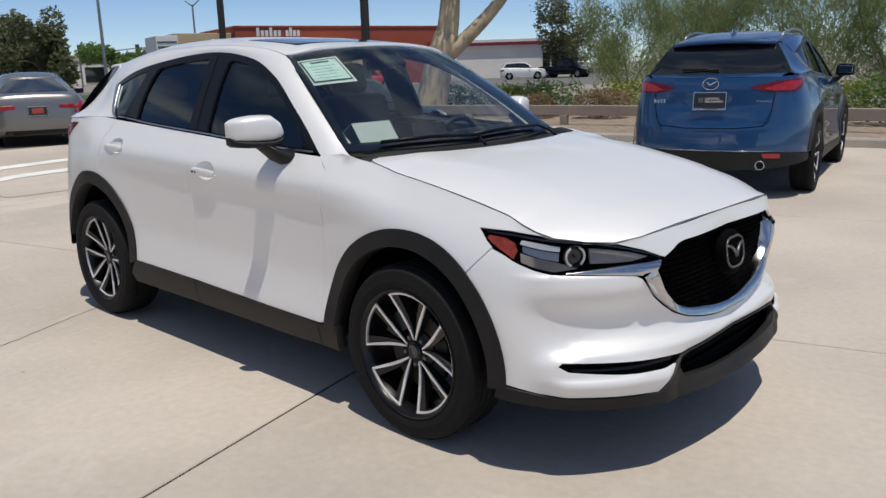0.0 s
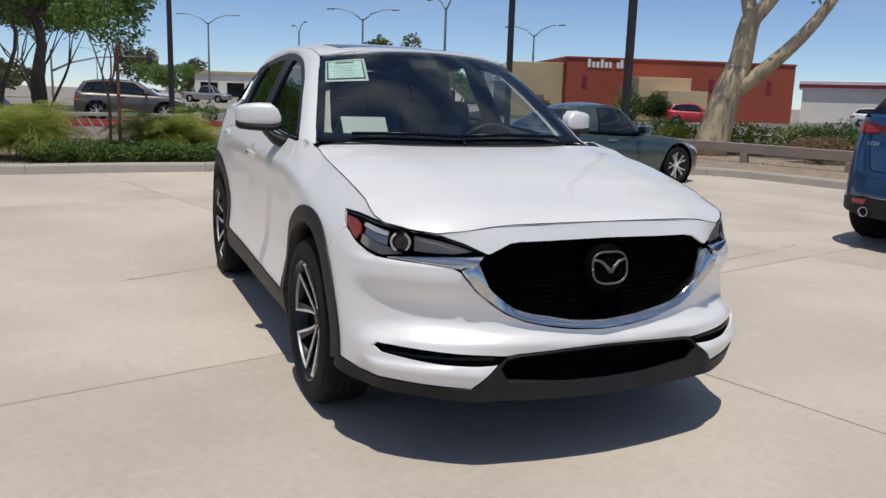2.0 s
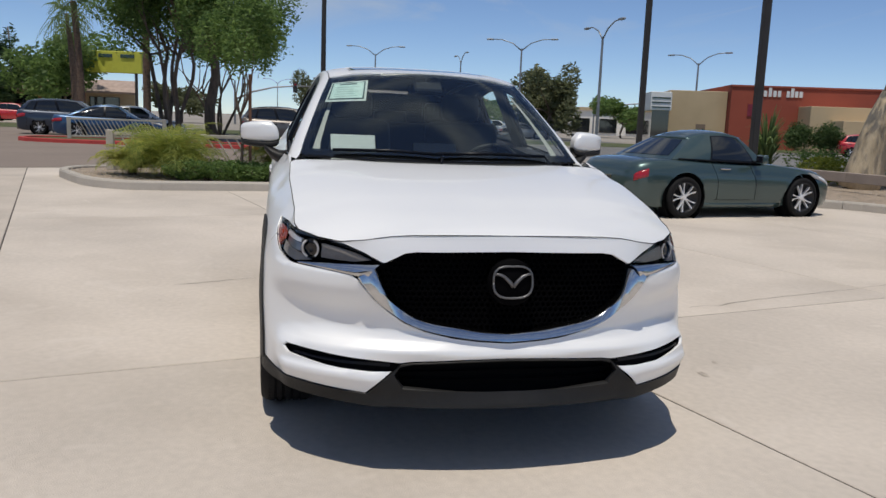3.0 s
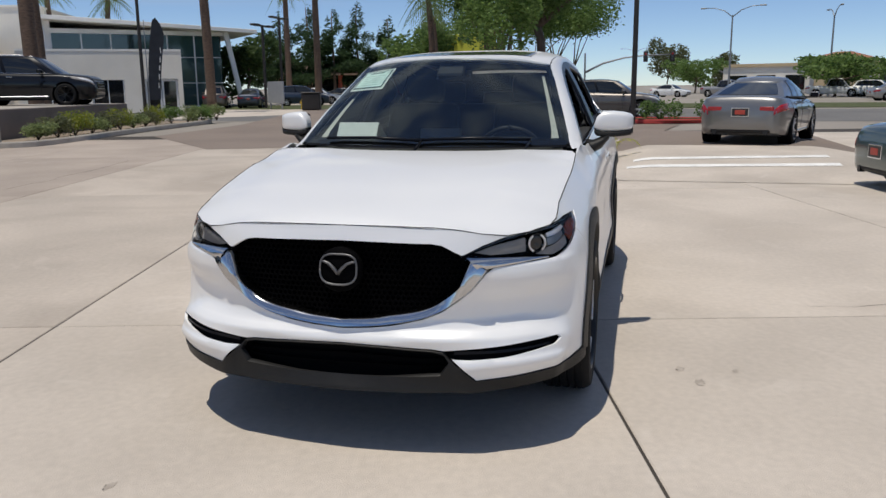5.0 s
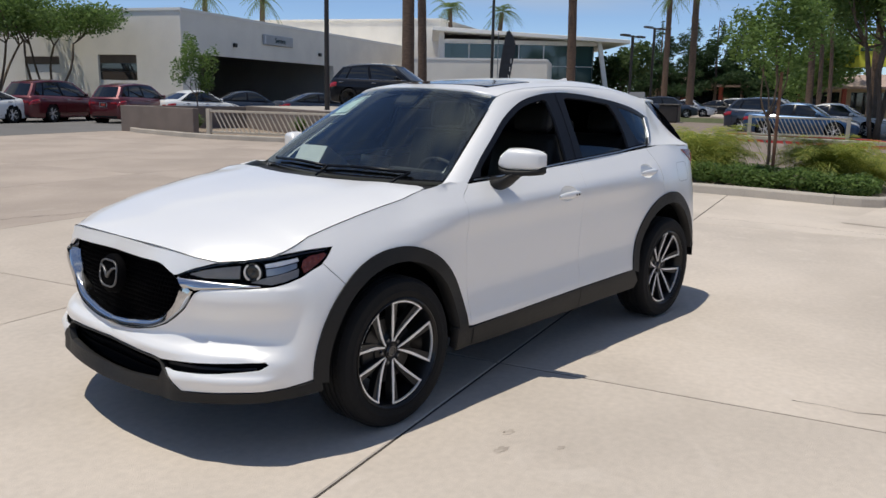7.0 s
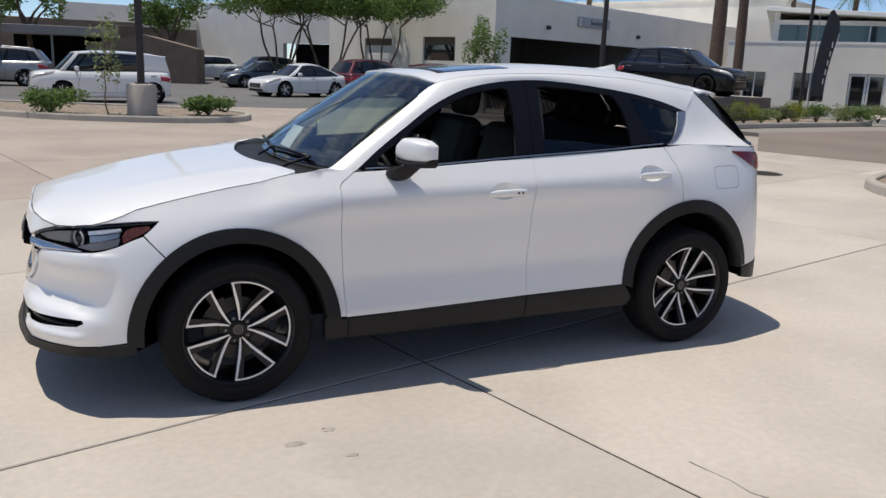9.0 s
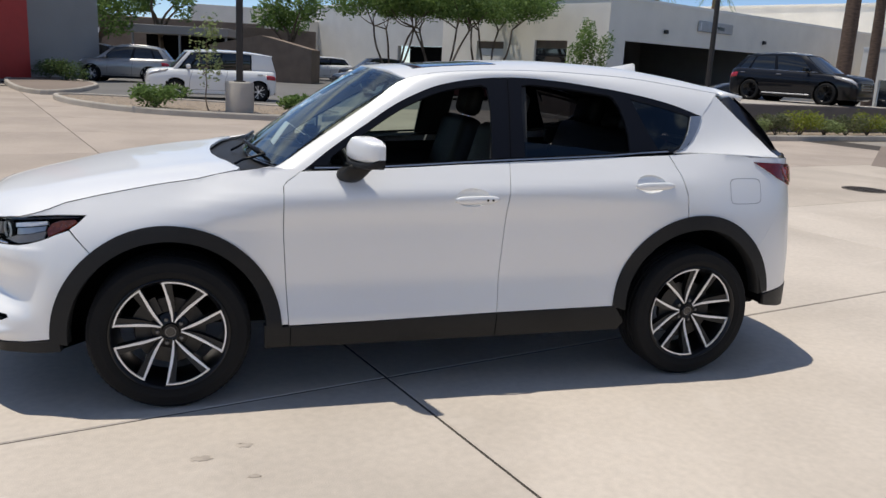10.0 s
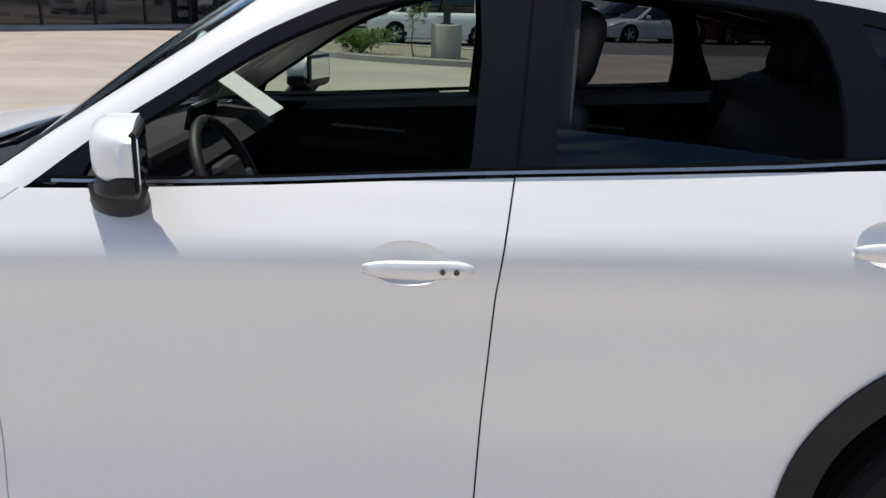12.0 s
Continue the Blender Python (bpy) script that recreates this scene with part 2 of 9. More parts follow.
GRAVEL = surface("tan_gravel", (0.34, 0.27, 0.205), rough=0.95, var=0.2, scale=6, bump=0.9, bump_scale=45, fine=0.25, fine_scale=60)
PEBBLE = surface("loose_stones", (0.40, 0.34, 0.28), rough=0.9, var=0.2, scale=8)
STUCCO = surface("cream_stucco", (0.86, 0.81, 0.72), rough=0.92, var=0.05, scale=0.5, bump=0.15, bump_scale=60)
STUCCO_W = surface("white_stucco", (0.87, 0.845, 0.80), rough=0.9, var=0.04, scale=0.6, bump=0.1, bump_scale=60)
GREYWALL = surface("grey_painted_wall", (0.30, 0.295, 0.285), rough=0.85, var=0.05, scale=0.6)
PALEGREY = surface("pale_grey_wall", (0.66, 0.65, 0.62), rough=0.88, var=0.05, scale=0.6, bump=0.1)
REDWALL = surface("brick_red_stucco", (0.34, 0.075, 0.045), rough=0.9, var=0.06, scale=0.4, bump=0.1)
TANWALL = surface("tan_stucco", (0.55, 0.42, 0.26), rough=0.9, var=0.06, scale=0.4, bump=0.1)
BROWNWALL = surface("brown_block_wall", (0.22, 0.165, 0.125), rough=0.9, var=0.1, scale=1.5, bump=0.2)
TAUPE_WALL = surface("taupe_rendered_wall", (0.20, 0.165, 0.145), rough=0.9, var=0.1, scale=1.2, bump=0.15, bump_scale=50)
RAILPAINT = surface("taupe_painted_steel", (0.33, 0.27, 0.225), rough=0.7, var=0.08, scale=2)
FENCEPAINT = surface("cream_painted_steel", (0.50, 0.45, 0.375), rough=0.65, var=0.06, scale=3)
POLE = surface("dark_bronze_pole", (0.035, 0.03, 0.027), rough=0.5, var=0.1, scale=2, metal=0.2)
GALV = surface("galvanised_steel", (0.28, 0.29, 0.30), rough=0.5, var=0.1, metal=0.6)
SHOPGLASS = surface("green_shop_glass", (0.035, 0.075, 0.08), rough=0.05, var=0.1, scale=0.3, coat=1.0)
DARKGLASS = surface("dark_shop_glass", (0.012, 0.014, 0.016), rough=0.06, var=0.1, scale=0.3, coat=1.0)
CARGLASS = surface("dark_car_glass", (0.010, 0.012, 0.014), rough=0.03, var=0.1, coat=0.5)
SIGNGREY = surface("brushed_sign_panel", (0.42, 0.43, 0.45), rough=0.35, metal=0.5, var=0.05)
SIGNWHITE = surface("white_sign_face", (0.75, 0.75, 0.74), rough=0.6, var=0.03)
SIGNRED = surface("crimson_band", (0.22, 0.02, 0.04), rough=0.6, var=0.05)
YELLOW = surface("lime_yellow_sign", (0.50, 0.50, 0.06), rough=0.6, var=0.05)
ROOFTILE = surface("clay_roof_tiles", (0.33, 0.15, 0.09), rough=0.9, var=0.15, scale=3)
BARK = surface("grey_brown_bark", (0.17, 0.125, 0.09), rough=0.95, var=0.25, scale=7, bump=0.8, bump_scale=25, stretch=(1, 1, 0.25))
PALEBARK = surface("pale_tan_bark", (0.56, 0.455, 0.31), rough=0.95, var=0.28, scale=5, bump=0.8, bump_scale=18, stretch=(1, 1, 0.3), tint=(0.34, 0.27, 0.18))
PALMBARK = surface("palm_bark", (0.16, 0.105, 0.075), rough=0.95, var=0.2, scale=5, bump=0.9, bump_scale=22, stretch=(1, 1, 3))
LAWN = surface("dry_lawn", (0.085, 0.10, 0.035), rough=0.95, var=0.25, scale=1.5, bump=0.5, bump_scale=60)
IRON = surface("cast_iron", (0.13, 0.11, 0.095), rough=0.7, var=0.15, metal=0.5)
HYDRANT = surface("yellow_hydrant_paint", (0.55, 0.36, 0.03), rough=0.5, var=0.08)


def foliage(name, base, other, rough=0.6, gloss=0.35):
    """Leaves: each leaf its own green between two tones, light shining through a little."""
    m = bpy.data.materials.new(name)
    m.use_nodes = True
    t = m.node_tree
    b = t.nodes["Principled BSDF"]
    geo = t.nodes.new("ShaderNodeNewGeometry")
    mix = t.nodes.new("ShaderNodeMix")
    mix.data_type = "RGBA"
    mix.inputs["A"].default_value = (*base, 1)
    mix.inputs["B"].default_value = (*other, 1)
    t.links.new(geo.outputs["Random Per Island"], mix.inputs["Factor"])
    t.links.new(mix.outputs["Result"], b.inputs["Base Color"])
    b.inputs["Roughness"].default_value = rough
    b.inputs["Specular IOR Level"].default_value = gloss
    tl = t.nodes.new("ShaderNodeBsdfTranslucent")
    t.links.new(mix.outputs["Result"], tl.inputs["Color"])
    ad = t.nodes.new("ShaderNodeMixShader")
    ad.inputs["Fac"].default_value = 0.52
    out = t.nodes["Material Output"]
    t.links.new(b.outputs["BSDF"], ad.inputs[1])
    t.links.new(tl.outputs["BSDF"], ad.inputs[2])
    t.links.new(ad.outputs["Shader"], out.inputs["Surface"])
    return m


LEAF = foliage("mid_green_leaves", (0.085, 0.150, 0.042), (0.190, 0.285, 0.080))
LEAF_DARK = foliage("dark_green_leaves", (0.045, 0.085, 0.030), (0.110, 0.165, 0.055))
LEAF_PALE = foliage("pale_desert_leaves", (0.165, 0.210, 0.085), (0.315, 0.370, 0.160))
LEAF_OLIVE = foliage("olive_leaves", (0.096, 0.115, 0.054), (0.192, 0.202, 0.106))
LEAF_YELLOW = foliage("yellow_green_leaves", (0.160, 0.208, 0.032), (0.320, 0.336, 0.056))
LEAF_DRY = foliage("dry_brown_leaves", (0.224, 0.160, 0.088), (0.352, 0.256, 0.144))
NEEDLE = foliage("pine_needles", (0.029, 0.062, 0.027), (0.073, 0.125, 0.049))
GRASSY = foliage("grass_blades", (0.20, 0.26, 0.05), (0.48, 0.44, 0.12))
FROND = foliage("feathery_palm_fronds", (0.15, 0.225, 0.045), (0.46, 0.46, 0.11))
PALMLEAF = foliage("palm_fronds", (0.080, 0.136, 0.048), (0.192, 0.256, 0.096))


# ---- mesh helpers ----
from mathutils.geometry import delaunay_2d_cdt

def pchip(xs, ys):
    """A smooth curve through points, without overshoot; works on arrays."""
    xs, ys = np.asarray(xs, float), np.asarray(ys, float)
    if xs[0] > xs[-1]:
        xs, ys = xs[::-1], ys[::-1]
    h = np.diff(xs)
    d = np.diff(ys) / h
    m = np.zeros_like(ys)
    m[0], m[-1] = d[0], d[-1]
    for i in range(1, len(xs) - 1):
        if d[i - 1] * d[i] > 0:
            w1, w2 = 2 * h[i] + h[i - 1], h[i] + 2 * h[i - 1]
            m[i] = (w1 + w2) / (w1 / d[i - 1] + w2 / d[i])

    def f(x):
        x = np.clip(np.asarray(x, float), xs[0], xs[-1])
        i = np.clip(np.searchsorted(xs, x) - 1, 0, len(xs) - 2)
        t = (x - xs[i]) / h[i]
        return ((2 * t**3 - 3 * t**2 + 1) * ys[i] + (t**3 - 2 * t**2 + t) * h[i] * m[i]
                + (-2 * t**3 + 3 * t**2) * ys[i + 1] + (t**3 - t**2) * h[i] * m[i + 1])
    return f


def link(name, me, material, parent=None, label="", smooth=True):
    if material is not None and not me.materials:
        me.materials.append(material)
    if smooth:
        for p in me.polygons:
            p.use_smooth = True
    ob = new(name, me)
    if parent is not None:
        ob.parent = parent
    if label:
        tagged(ob, label)
    return ob


def part(name, bm, material, parent=None, label="", smooth=False):
    """Links a bmesh as one mesh object under a thing or a part."""
    me = bpy.data.meshes.new(name)
    bmesh.ops.recalc_face_normals(bm, faces=bm.faces)
    bm.to_mesh(me)
    bm.free()
    return link(name, me, material, parent, label, smooth)


def mesh_of(name, verts, faces):
    me = bpy.data.meshes.new(name)
    me.from_pydata([tuple(v) for v in verts], [], faces)
    me.validate()
    return me


def empty(name, m=None, label="", category="", group=""):
    ob = new(name)
    if m is not None:
        ob.matrix_world = m
    return tagged(ob, label, category, group)


def box(bm, size, at=(0, 0, 0), turn=(0, 0, 0), bevel=0.0, segments=1):
    """Adds a box with bevelled edges to a bmesh."""
    r = bmesh.ops.create_cube(bm, size=1.0)
    m = pose(*at, *turn) @ Matrix.Diagonal((*size, 1))
    bmesh.ops.transform(bm, matrix=m, verts=r["verts"])
    if bevel:
        es = list({e for v in r["verts"] for e in v.link_edges})
        bmesh.ops.bevel(bm, geom=es, offset=bevel, segments=segments, affect="EDGES", profile=0.5)


def cyl(bm, r1, r2, depth, at=(0, 0, 0), turn=(0, 0, 0), n=16):
    r = bmesh.ops.create_cone(bm, cap_ends=True, segments=n, radius1=r1, radius2=r2, depth=depth)
    bmesh.ops.transform(bm, matrix=pose(*at, *turn), verts=r["verts"])


def boxed(name, size, at, material, parent=None, turn=(0, 0, 0), bevel=0.01, label="", segments=1):
    bm = bmesh.new()
    box(bm, size, at, turn, bevel, segments)
    return part(name, bm, material, parent, label)


def rod(name, r1, r2, depth, at, material, parent=None, turn=(0, 0, 0), n=16, label=""):
    bm = bmesh.new()
    cyl(bm, r1, r2, depth, at, turn, n)
    ob = part(name, bm, material, parent, label, smooth=True)
    ob.data.set_sharp_from_angle(angle=0.7)
    return ob


def lathe(profile, n=48, closed=False):
    """A surface of turning about the y axis from (radius, y) pairs."""
    verts, faces = [], []
    k = len(profile)
    for i in range(n):
        a = 2 * math.pi * i / n
        for r, y in profile:
            verts.append((r * math.cos(a), y, r * math.sin(a)))
    for i in range(n):
        j = (i + 1) % n
        for q in range(k if closed else k - 1):
            p = (q + 1) % k
            faces.append((i * k + q, i * k + p, j * k + p, j * k + q))
    return verts, faces


def tube(path, radius, n=8, caps=True):
    """A round tube along points; radius is a number or one for each point."""
    pts = [Vector(p) for p in path]
    rad = radius if isinstance(radius, (list, tuple)) else [radius] * len(pts)
    verts, faces = [], []
    ref = Vector((0, 0, 1))
    for i, p in enumerate(pts):
        d = (pts[min(i + 1, len(pts) - 1)] - pts[max(i - 1, 0)]).normalized()
        if abs(d.dot(ref)) > 0.95:
            ref = Vector((1, 0, 0)) if abs(d.x) < 0.9 else Vector((0, 1, 0))
        u = d.cross(ref).normalized()
        v = d.cross(u).normalized()
        for q in range(n):
            a = 2 * math.pi * q / n
            verts.append(p + (u * math.cos(a) + v * math.sin(a)) * rad[i])
    for i in range(len(pts) - 1):
        for q in range(n):
            r = (q + 1) % n
            faces.append((i * n + q, i * n + r, (i + 1) * n + r, (i + 1) * n + q))
    if caps:
        faces.append(tuple(range(n - 1, -1, -1)))
        faces.append(tuple((len(pts) - 1) * n + q for q in range(n)))
    return verts, faces


def piped(name, path, radius, material, parent=None, n=8, label=""):
    v, f = tube(path, radius, n)
    return link(name, mesh_of(name, v, f), material, parent, label)


def inside(px, py, poly):
    poly = np.asarray(poly, float)
    x0, y0 = poly[:, 0], poly[:, 1]
    x1, y1 = np.roll(x0, -1), np.roll(y0, -1)
    px, py = np.asarray(px)[:, None], np.asarray(py)[:, None]
    dy = np.where(y1 == y0, 1e-12, y1 - y0)
    cross = ((y0 > py) != (y1 > py)) & (px < (x1 - x0) * (py - y0) / dy + x0)
    return cross.sum(1) % 2 == 1


def densify(poly, step):
    out = []
    for (ax, ay), (bx, by) in zip(poly, poly[1:] + poly[:1]):
        k = max(1, int(math.hypot(bx - ax, by - ay) / step + 0.5))
        out += [(ax + (bx - ax) * i / k, ay + (by - ay) * i / k) for i in range(k)]
    return out


def fill(outline, step, holes=()):
    """Triangles that fill an outline with holes, with an even grid of points inside."""
    loops = [densify([tuple(p) for p in loop], step) for loop in (outline, *holes)]
    pts, edges = [], []
    for loop in loops:
        o = len(pts)
        pts += loop
        edges += [(o + i, o + (i + 1) % len(loop)) for i in range(len(loop))]
    rim = np.array(pts)
    lo, hi = rim.min(0), rim.max(0)
    gx, gy = np.meshgrid(np.arange(lo[0] + step / 2, hi[0], step), np.arange(lo[1] + step / 2, hi[1], step))
    g = np.stack([gx.ravel(), gy.ravel()], 1)
    ok = inside(g[:, 0], g[:, 1], loops[0])
    for h in loops[1:]:
        ok &= ~inside(g[:, 0], g[:, 1], h)
    g = g[ok]
    if len(g):
        d = np.sqrt(((g[:, None, :] - rim[None]) ** 2).sum(2)).min(1)
        g = g[d > step * 0.45]
    pts += [tuple(p) for p in g]
    vs, _, fs, *_ = delaunay_2d_cdt([Vector(p) for p in pts], edges, [], 0, 1e-6)
    vs = np.array([tuple(v) for v in vs])
    fs = np.array([tuple(f) for f in fs])
    c = vs[fs].mean(1)
    ok = inside(c[:, 0], c[:, 1], loops[0])
    for h in loops[1:]:
        ok &= ~inside(c[:, 0], c[:, 1], h)
    return vs, fs[ok]


def patch(name, fn, outline, material, parent, step=0.035, holes=(), off=0.0, flange=0.012, label="", flip_y=False):
    """A panel: the outline in the two numbers of fn, laid on the surface fn, with its edges folded inwards."""
    uv, tri = fill(outline, step, holes)
    a, b = uv[:, 0], uv[:, 1]
    e = 2e-3
    p = fn(a, b)
    n = np.cross(fn(a + e, b) - fn(a - e, b), fn(a, b + e) - fn(a, b - e))
    n /= np.maximum(np.linalg.norm(n, axis=1), 1e-9)[:, None]
    axis = p.copy()
    axis[:, 0] = np.clip(p[:, 0], -1.5, 1.5)
    axis[:, 1] = np.clip(p[:, 1], -0.25, 0.25)
    axis[:, 2] = np.clip(p[:, 2], 0.7, 0.9)
    side = np.sign((n * (p - axis)).sum(1))
    if np.median(side) < 0:
        n = -n
    p = p + n * off
    q = p[tri]
    fnorm = np.cross(q[:, 1] - q[:, 0], q[:, 2] - q[:, 0])
    if np.median(np.sign((fnorm * n[tri[:, 0]]).sum(1))) < 0:
        tri = tri[:, ::-1]
    count = {}
    for f in tri:
        for i in range(3):
            k = (f[i], f[(i + 1) % 3])
            count[k] = 1
    rim = [k for k in count if (k[1], k[0]) not in count]
    verts, normals, faces = list(p), list(n), [tuple(f) for f in tri]
    if flange:
        for i, j in rim:
            o = len(verts)
            t = p[j] - p[i]
            out = np.cross(t, n[i])
            out /= max(np.linalg.norm(out), 1e-9)
            verts += [p[i], p[j], p[j] - n[j] * flange, p[i] - n[i] * flange]
            normals += [0.6 * n[i] + out, 0.6 * n[j] + out, out, out]
            faces.append((o, o + 3, o + 2, o + 1))
    if flip_y:
        verts = [(v[0], -v[1], v[2]) for v in verts]
        normals = [(v[0], -v[1], v[2]) for v in normals]
        faces = [f[::-1] for f in faces]
    me = bpy.data.meshes.new(name)
    me.from_pydata([tuple(v) for v in verts], [], [tuple(int(i) for i in f) for f in faces])
    for poly in me.polygons:
        poly.use_smooth = True
    me.normals_split_custom_set_from_vertices([tuple(Vector(v).normalized()) for v in normals])
    return link(name, me, material, parent, label)


def strip(name, left, right, material, parent, rows=6, bulge=0.0, label="", flip_y=False, thick=0.0):
    """A smooth panel between two curves of as many points; bulge lifts its middle."""
    A = np.array(left, float)
    B = np.array(right, float)
    k = len(A)
    dense = np.linspace(0, k - 1, (k - 1) * 4 + 1)
    A = np.stack([pchip(range(k), A[:, c])(dense) for c in range(3)], 1)
    B = np.stack([pchip(range(k), B[:, c])(dense) for c in range(3)], 1)
    k = len(A)
    T = np.gradient(A + B, axis=0)
    N = np.cross(T, B - A)
    N /= np.maximum(np.linalg.norm(N, axis=1), 1e-9)[:, None]
    mid = (A + B) / 2
    mid[:, 0] = 0
    ref = mid - np.array([0, 0, 0.8])
    if np.median(np.sign((N * ref).sum(1))) < 0:
        N = -N
    grid = []
    for r in range(rows + 1):
        w = r / rows
        grid.append(A * (1 - w) + B * w + N * (bulge * 4 * w * (1 - w)))
    verts = np.concatenate(grid)
    faces = []
    for r in range(rows):
        for i in range(k - 1):
            faces.append((r * k + i, r * k + i + 1, (r + 1) * k + i + 1, (r + 1) * k + i))
    if flip_y:
        verts = verts * np.array([1, -1, 1])
        faces = [f[::-1] for f in faces]
    me = mesh_of(name, verts, faces)
    ob = link(name, me, material, parent, label)
    if thick:
        s = ob.modifiers.new("thickness", "SOLIDIFY")
        s.thickness = thick
        s.offset = -1
    return ob


# ---- the crossover's body surfaces ----
PLAN = [(2.270, 0), (2.262, 0.20), (2.235, 0.40), (2.170, 0.58), (2.070, 0.73), (1.950, 0.84), (1.820, 0.90), (1.650, 0.918),
        (1.350, 0.922), (0.860, 0.918), (0.0, 0.916), (-0.850, 0.918), (-1.350, 0.922), (-1.700, 0.900), (-1.900, 0.850),
        (-2.080, 0.720), (-2.180, 0.50), (-2.245, 0.25), (-2.265, 0)]
_p = np.array([(x, -y) for x, y in PLAN[3:0:-1]] + PLAN + [(x, -y) for x, y in PLAN[-2:-5:-1]])
_s = np.concatenate([[0], np.cumsum(np.hypot(*np.diff(_p, axis=0).T))])
_s -= _s[3]
S_END = float(_s[3 + len(PLAN) - 1])
plan_x, plan_y = pchip(_s, _p[:, 0]), pchip(_s, _p[:, 1])
_fine = np.linspace(0, S_END, 4000)
_fx, _fy = plan_x(_fine), plan_y(_fine)


def s_x(x):
    """How far along the outline the place with this x lies."""
    return float(np.interp(-x, -_fx, _fine))


def s_y(y):
    """The same for a place on the nose, by its y."""
    k = int(np.argmax(_fy > 0.86))
    return math.copysign(float(np.interp(abs(y), _fy[:k], _fine[:k])), y)


def s_tail(y):
    """The same for a place on the tail, by its y."""
    k = len(_fy) - int(np.argmax(_fy[::-1] > 0.80))
    return float(np.interp(-abs(y), -_fy[k:], _fine[k:]))


Z_LOW = 0.20
V_ROWS = np.array([0, 0.1, 0.2, 0.3, 0.4, 0.5, 0.6, 0.7, 0.8, 0.86, 0.93, 1.0])
SECTIONS = [
    (s_y(0.0), 0.892, (0.035, 0.045, 0.0, -0.035, -0.012, 0, -0.01, -0.02, -0.03, -0.038, -0.045, -0.057)),
    (s_y(0.447), 0.883, (0.03, 0.035, 0.022, 0.004, 0.003, -0.006, -0.006, 0.001, 0.004, 0, -0.010, -0.025)),
    (s_y(0.635), 0.850, (0.010, 0.016, 0.022, 0.023, 0.005, -0.021, -0.024, -0.010, -0.012, -0.02, -0.027, -0.035)),
    (s_y(0.81), 0.872, (0, 0.004, 0.012, 0.014, 0.002, -0.014, -0.017, -0.012, -0.018, -0.028, -0.038, -0.052)),
    (s_x(1.82), 0.928, (0, 0, 0, 0, 0, -0.002, -0.01, -0.022, -0.042, -0.062, -0.090, -0.120)),
    (s_x(1.65), 0.968, (-0.01, 0, 0, 0, 0, 0, -0.006, -0.016, -0.038, -0.06, -0.092, -0.128)),
    (s_x(1.35), 1.030, (-0.02, -0.01, 0, 0, 0, -0.002, -0.006, -0.012, -0.028, -0.048, -0.085, -0.122)),
    (s_x(1.22), 1.050, (-0.027, -0.011, -0.002, -0.004, -0.005, -0.007, -0.011, -0.016, -0.024, -0.040, -0.082, -0.125)),
    (s_x(1.10), 1.080, (-0.03, -0.012, -0.003, -0.006, -0.008, -0.010, -0.013, -0.018, -0.021, -0.036, -0.080, -0.126)),
    (s_x(0.80), 1.110, (-0.05, -0.02, -0.006, -0.022, -0.036, -0.037, -0.036, -0.034, -0.023, -0.030, -0.070, -0.116)),
    (s_x(-0.27), 1.152, (-0.05, -0.02, -0.006, -0.022, -0.037, -0.038, -0.037, -0.036, -0.025, -0.030, -0.072, -0.120)),
    (s_x(-0.85), 1.185, (-0.04, -0.015, -0.005, -0.017, -0.029, -0.030, -0.029, -0.028, -0.022, -0.034, -0.080, -0.132)),
    (s_x(-1.35), 1.215, (-0.02, -0.01, 0, 0, 0, -0.002, -0.006, -0.014, -0.034, -0.056, -0.098, -0.146)),
    (s_x(-1.70), 1.200, (0, 0, 0, 0, -0.004, -0.01, -0.02, -0.034, -0.056, -0.072, -0.095, -0.120)),
    (s_x(-2.0), 1.195, (0, 0, 0, 0, -0.004, -0.01, -0.02, -0.03, -0.045, -0.055, -0.068, -0.085)),
    (s_tail(0.45), 1.19, (-0.02, 0, 0, 0, -0.006, -0.016, -0.036, -0.055, -0.066, -0.07, -0.08, -0.095)),
    (s_tail(0.0), 1.19, (-0.03, 0, 0, 0, -0.01, -0.02, -0.05, -0.07, -0.072, -0.072, -0.08, -0.10)),
]
_cs = [c[0] for c in SECTIONS]
top_z = pchip(_cs, [c[1] for c in SECTIONS])
_off = [pchip(_cs, [c[2][i] for c in SECTIONS]) for i in range(len(V_ROWS))]


def ease(a, b, x):
    t = np.clip((x - a) / (b - a), 0, 1)
    return t * t * (3 - 2 * t)


shelf_z = pchip([0, 0.31, 0.60, 0.72, 0.86, 0.97], [0.462, 0.484, 0.490, 0.490, 0.468, 0.455])


def nose_relief(a, z):
    """The bumper's folds: an undercut face over a shelf, a lip under the fog slot, a lip under the lamp."""
    over = ease(1.0, 0.84, a)
    zs = shelf_z(a)
    shelf = 0.026 * ease(0.30, 0.39, z) * ease(zs + 0.022, zs - 0.024, z) * over
    under = -0.014 * ease(zs + 0.0, zs + 0.05, z) * ease(0.72, 0.58, z) * ease(1.05, 0.80, a)
    lip = 0.018 * ease(0.408, 0.372, z) * ease(0.42, 0.50, a) * ease(0.92, 0.84, a)
    brow = 0.011 * ease(0.757, 0.738, z) * ease(0.60, 0.70, z) * ease(0.50, 0.62, a) * ease(1.06, 0.92, a)
    return shelf + under + lip + brow


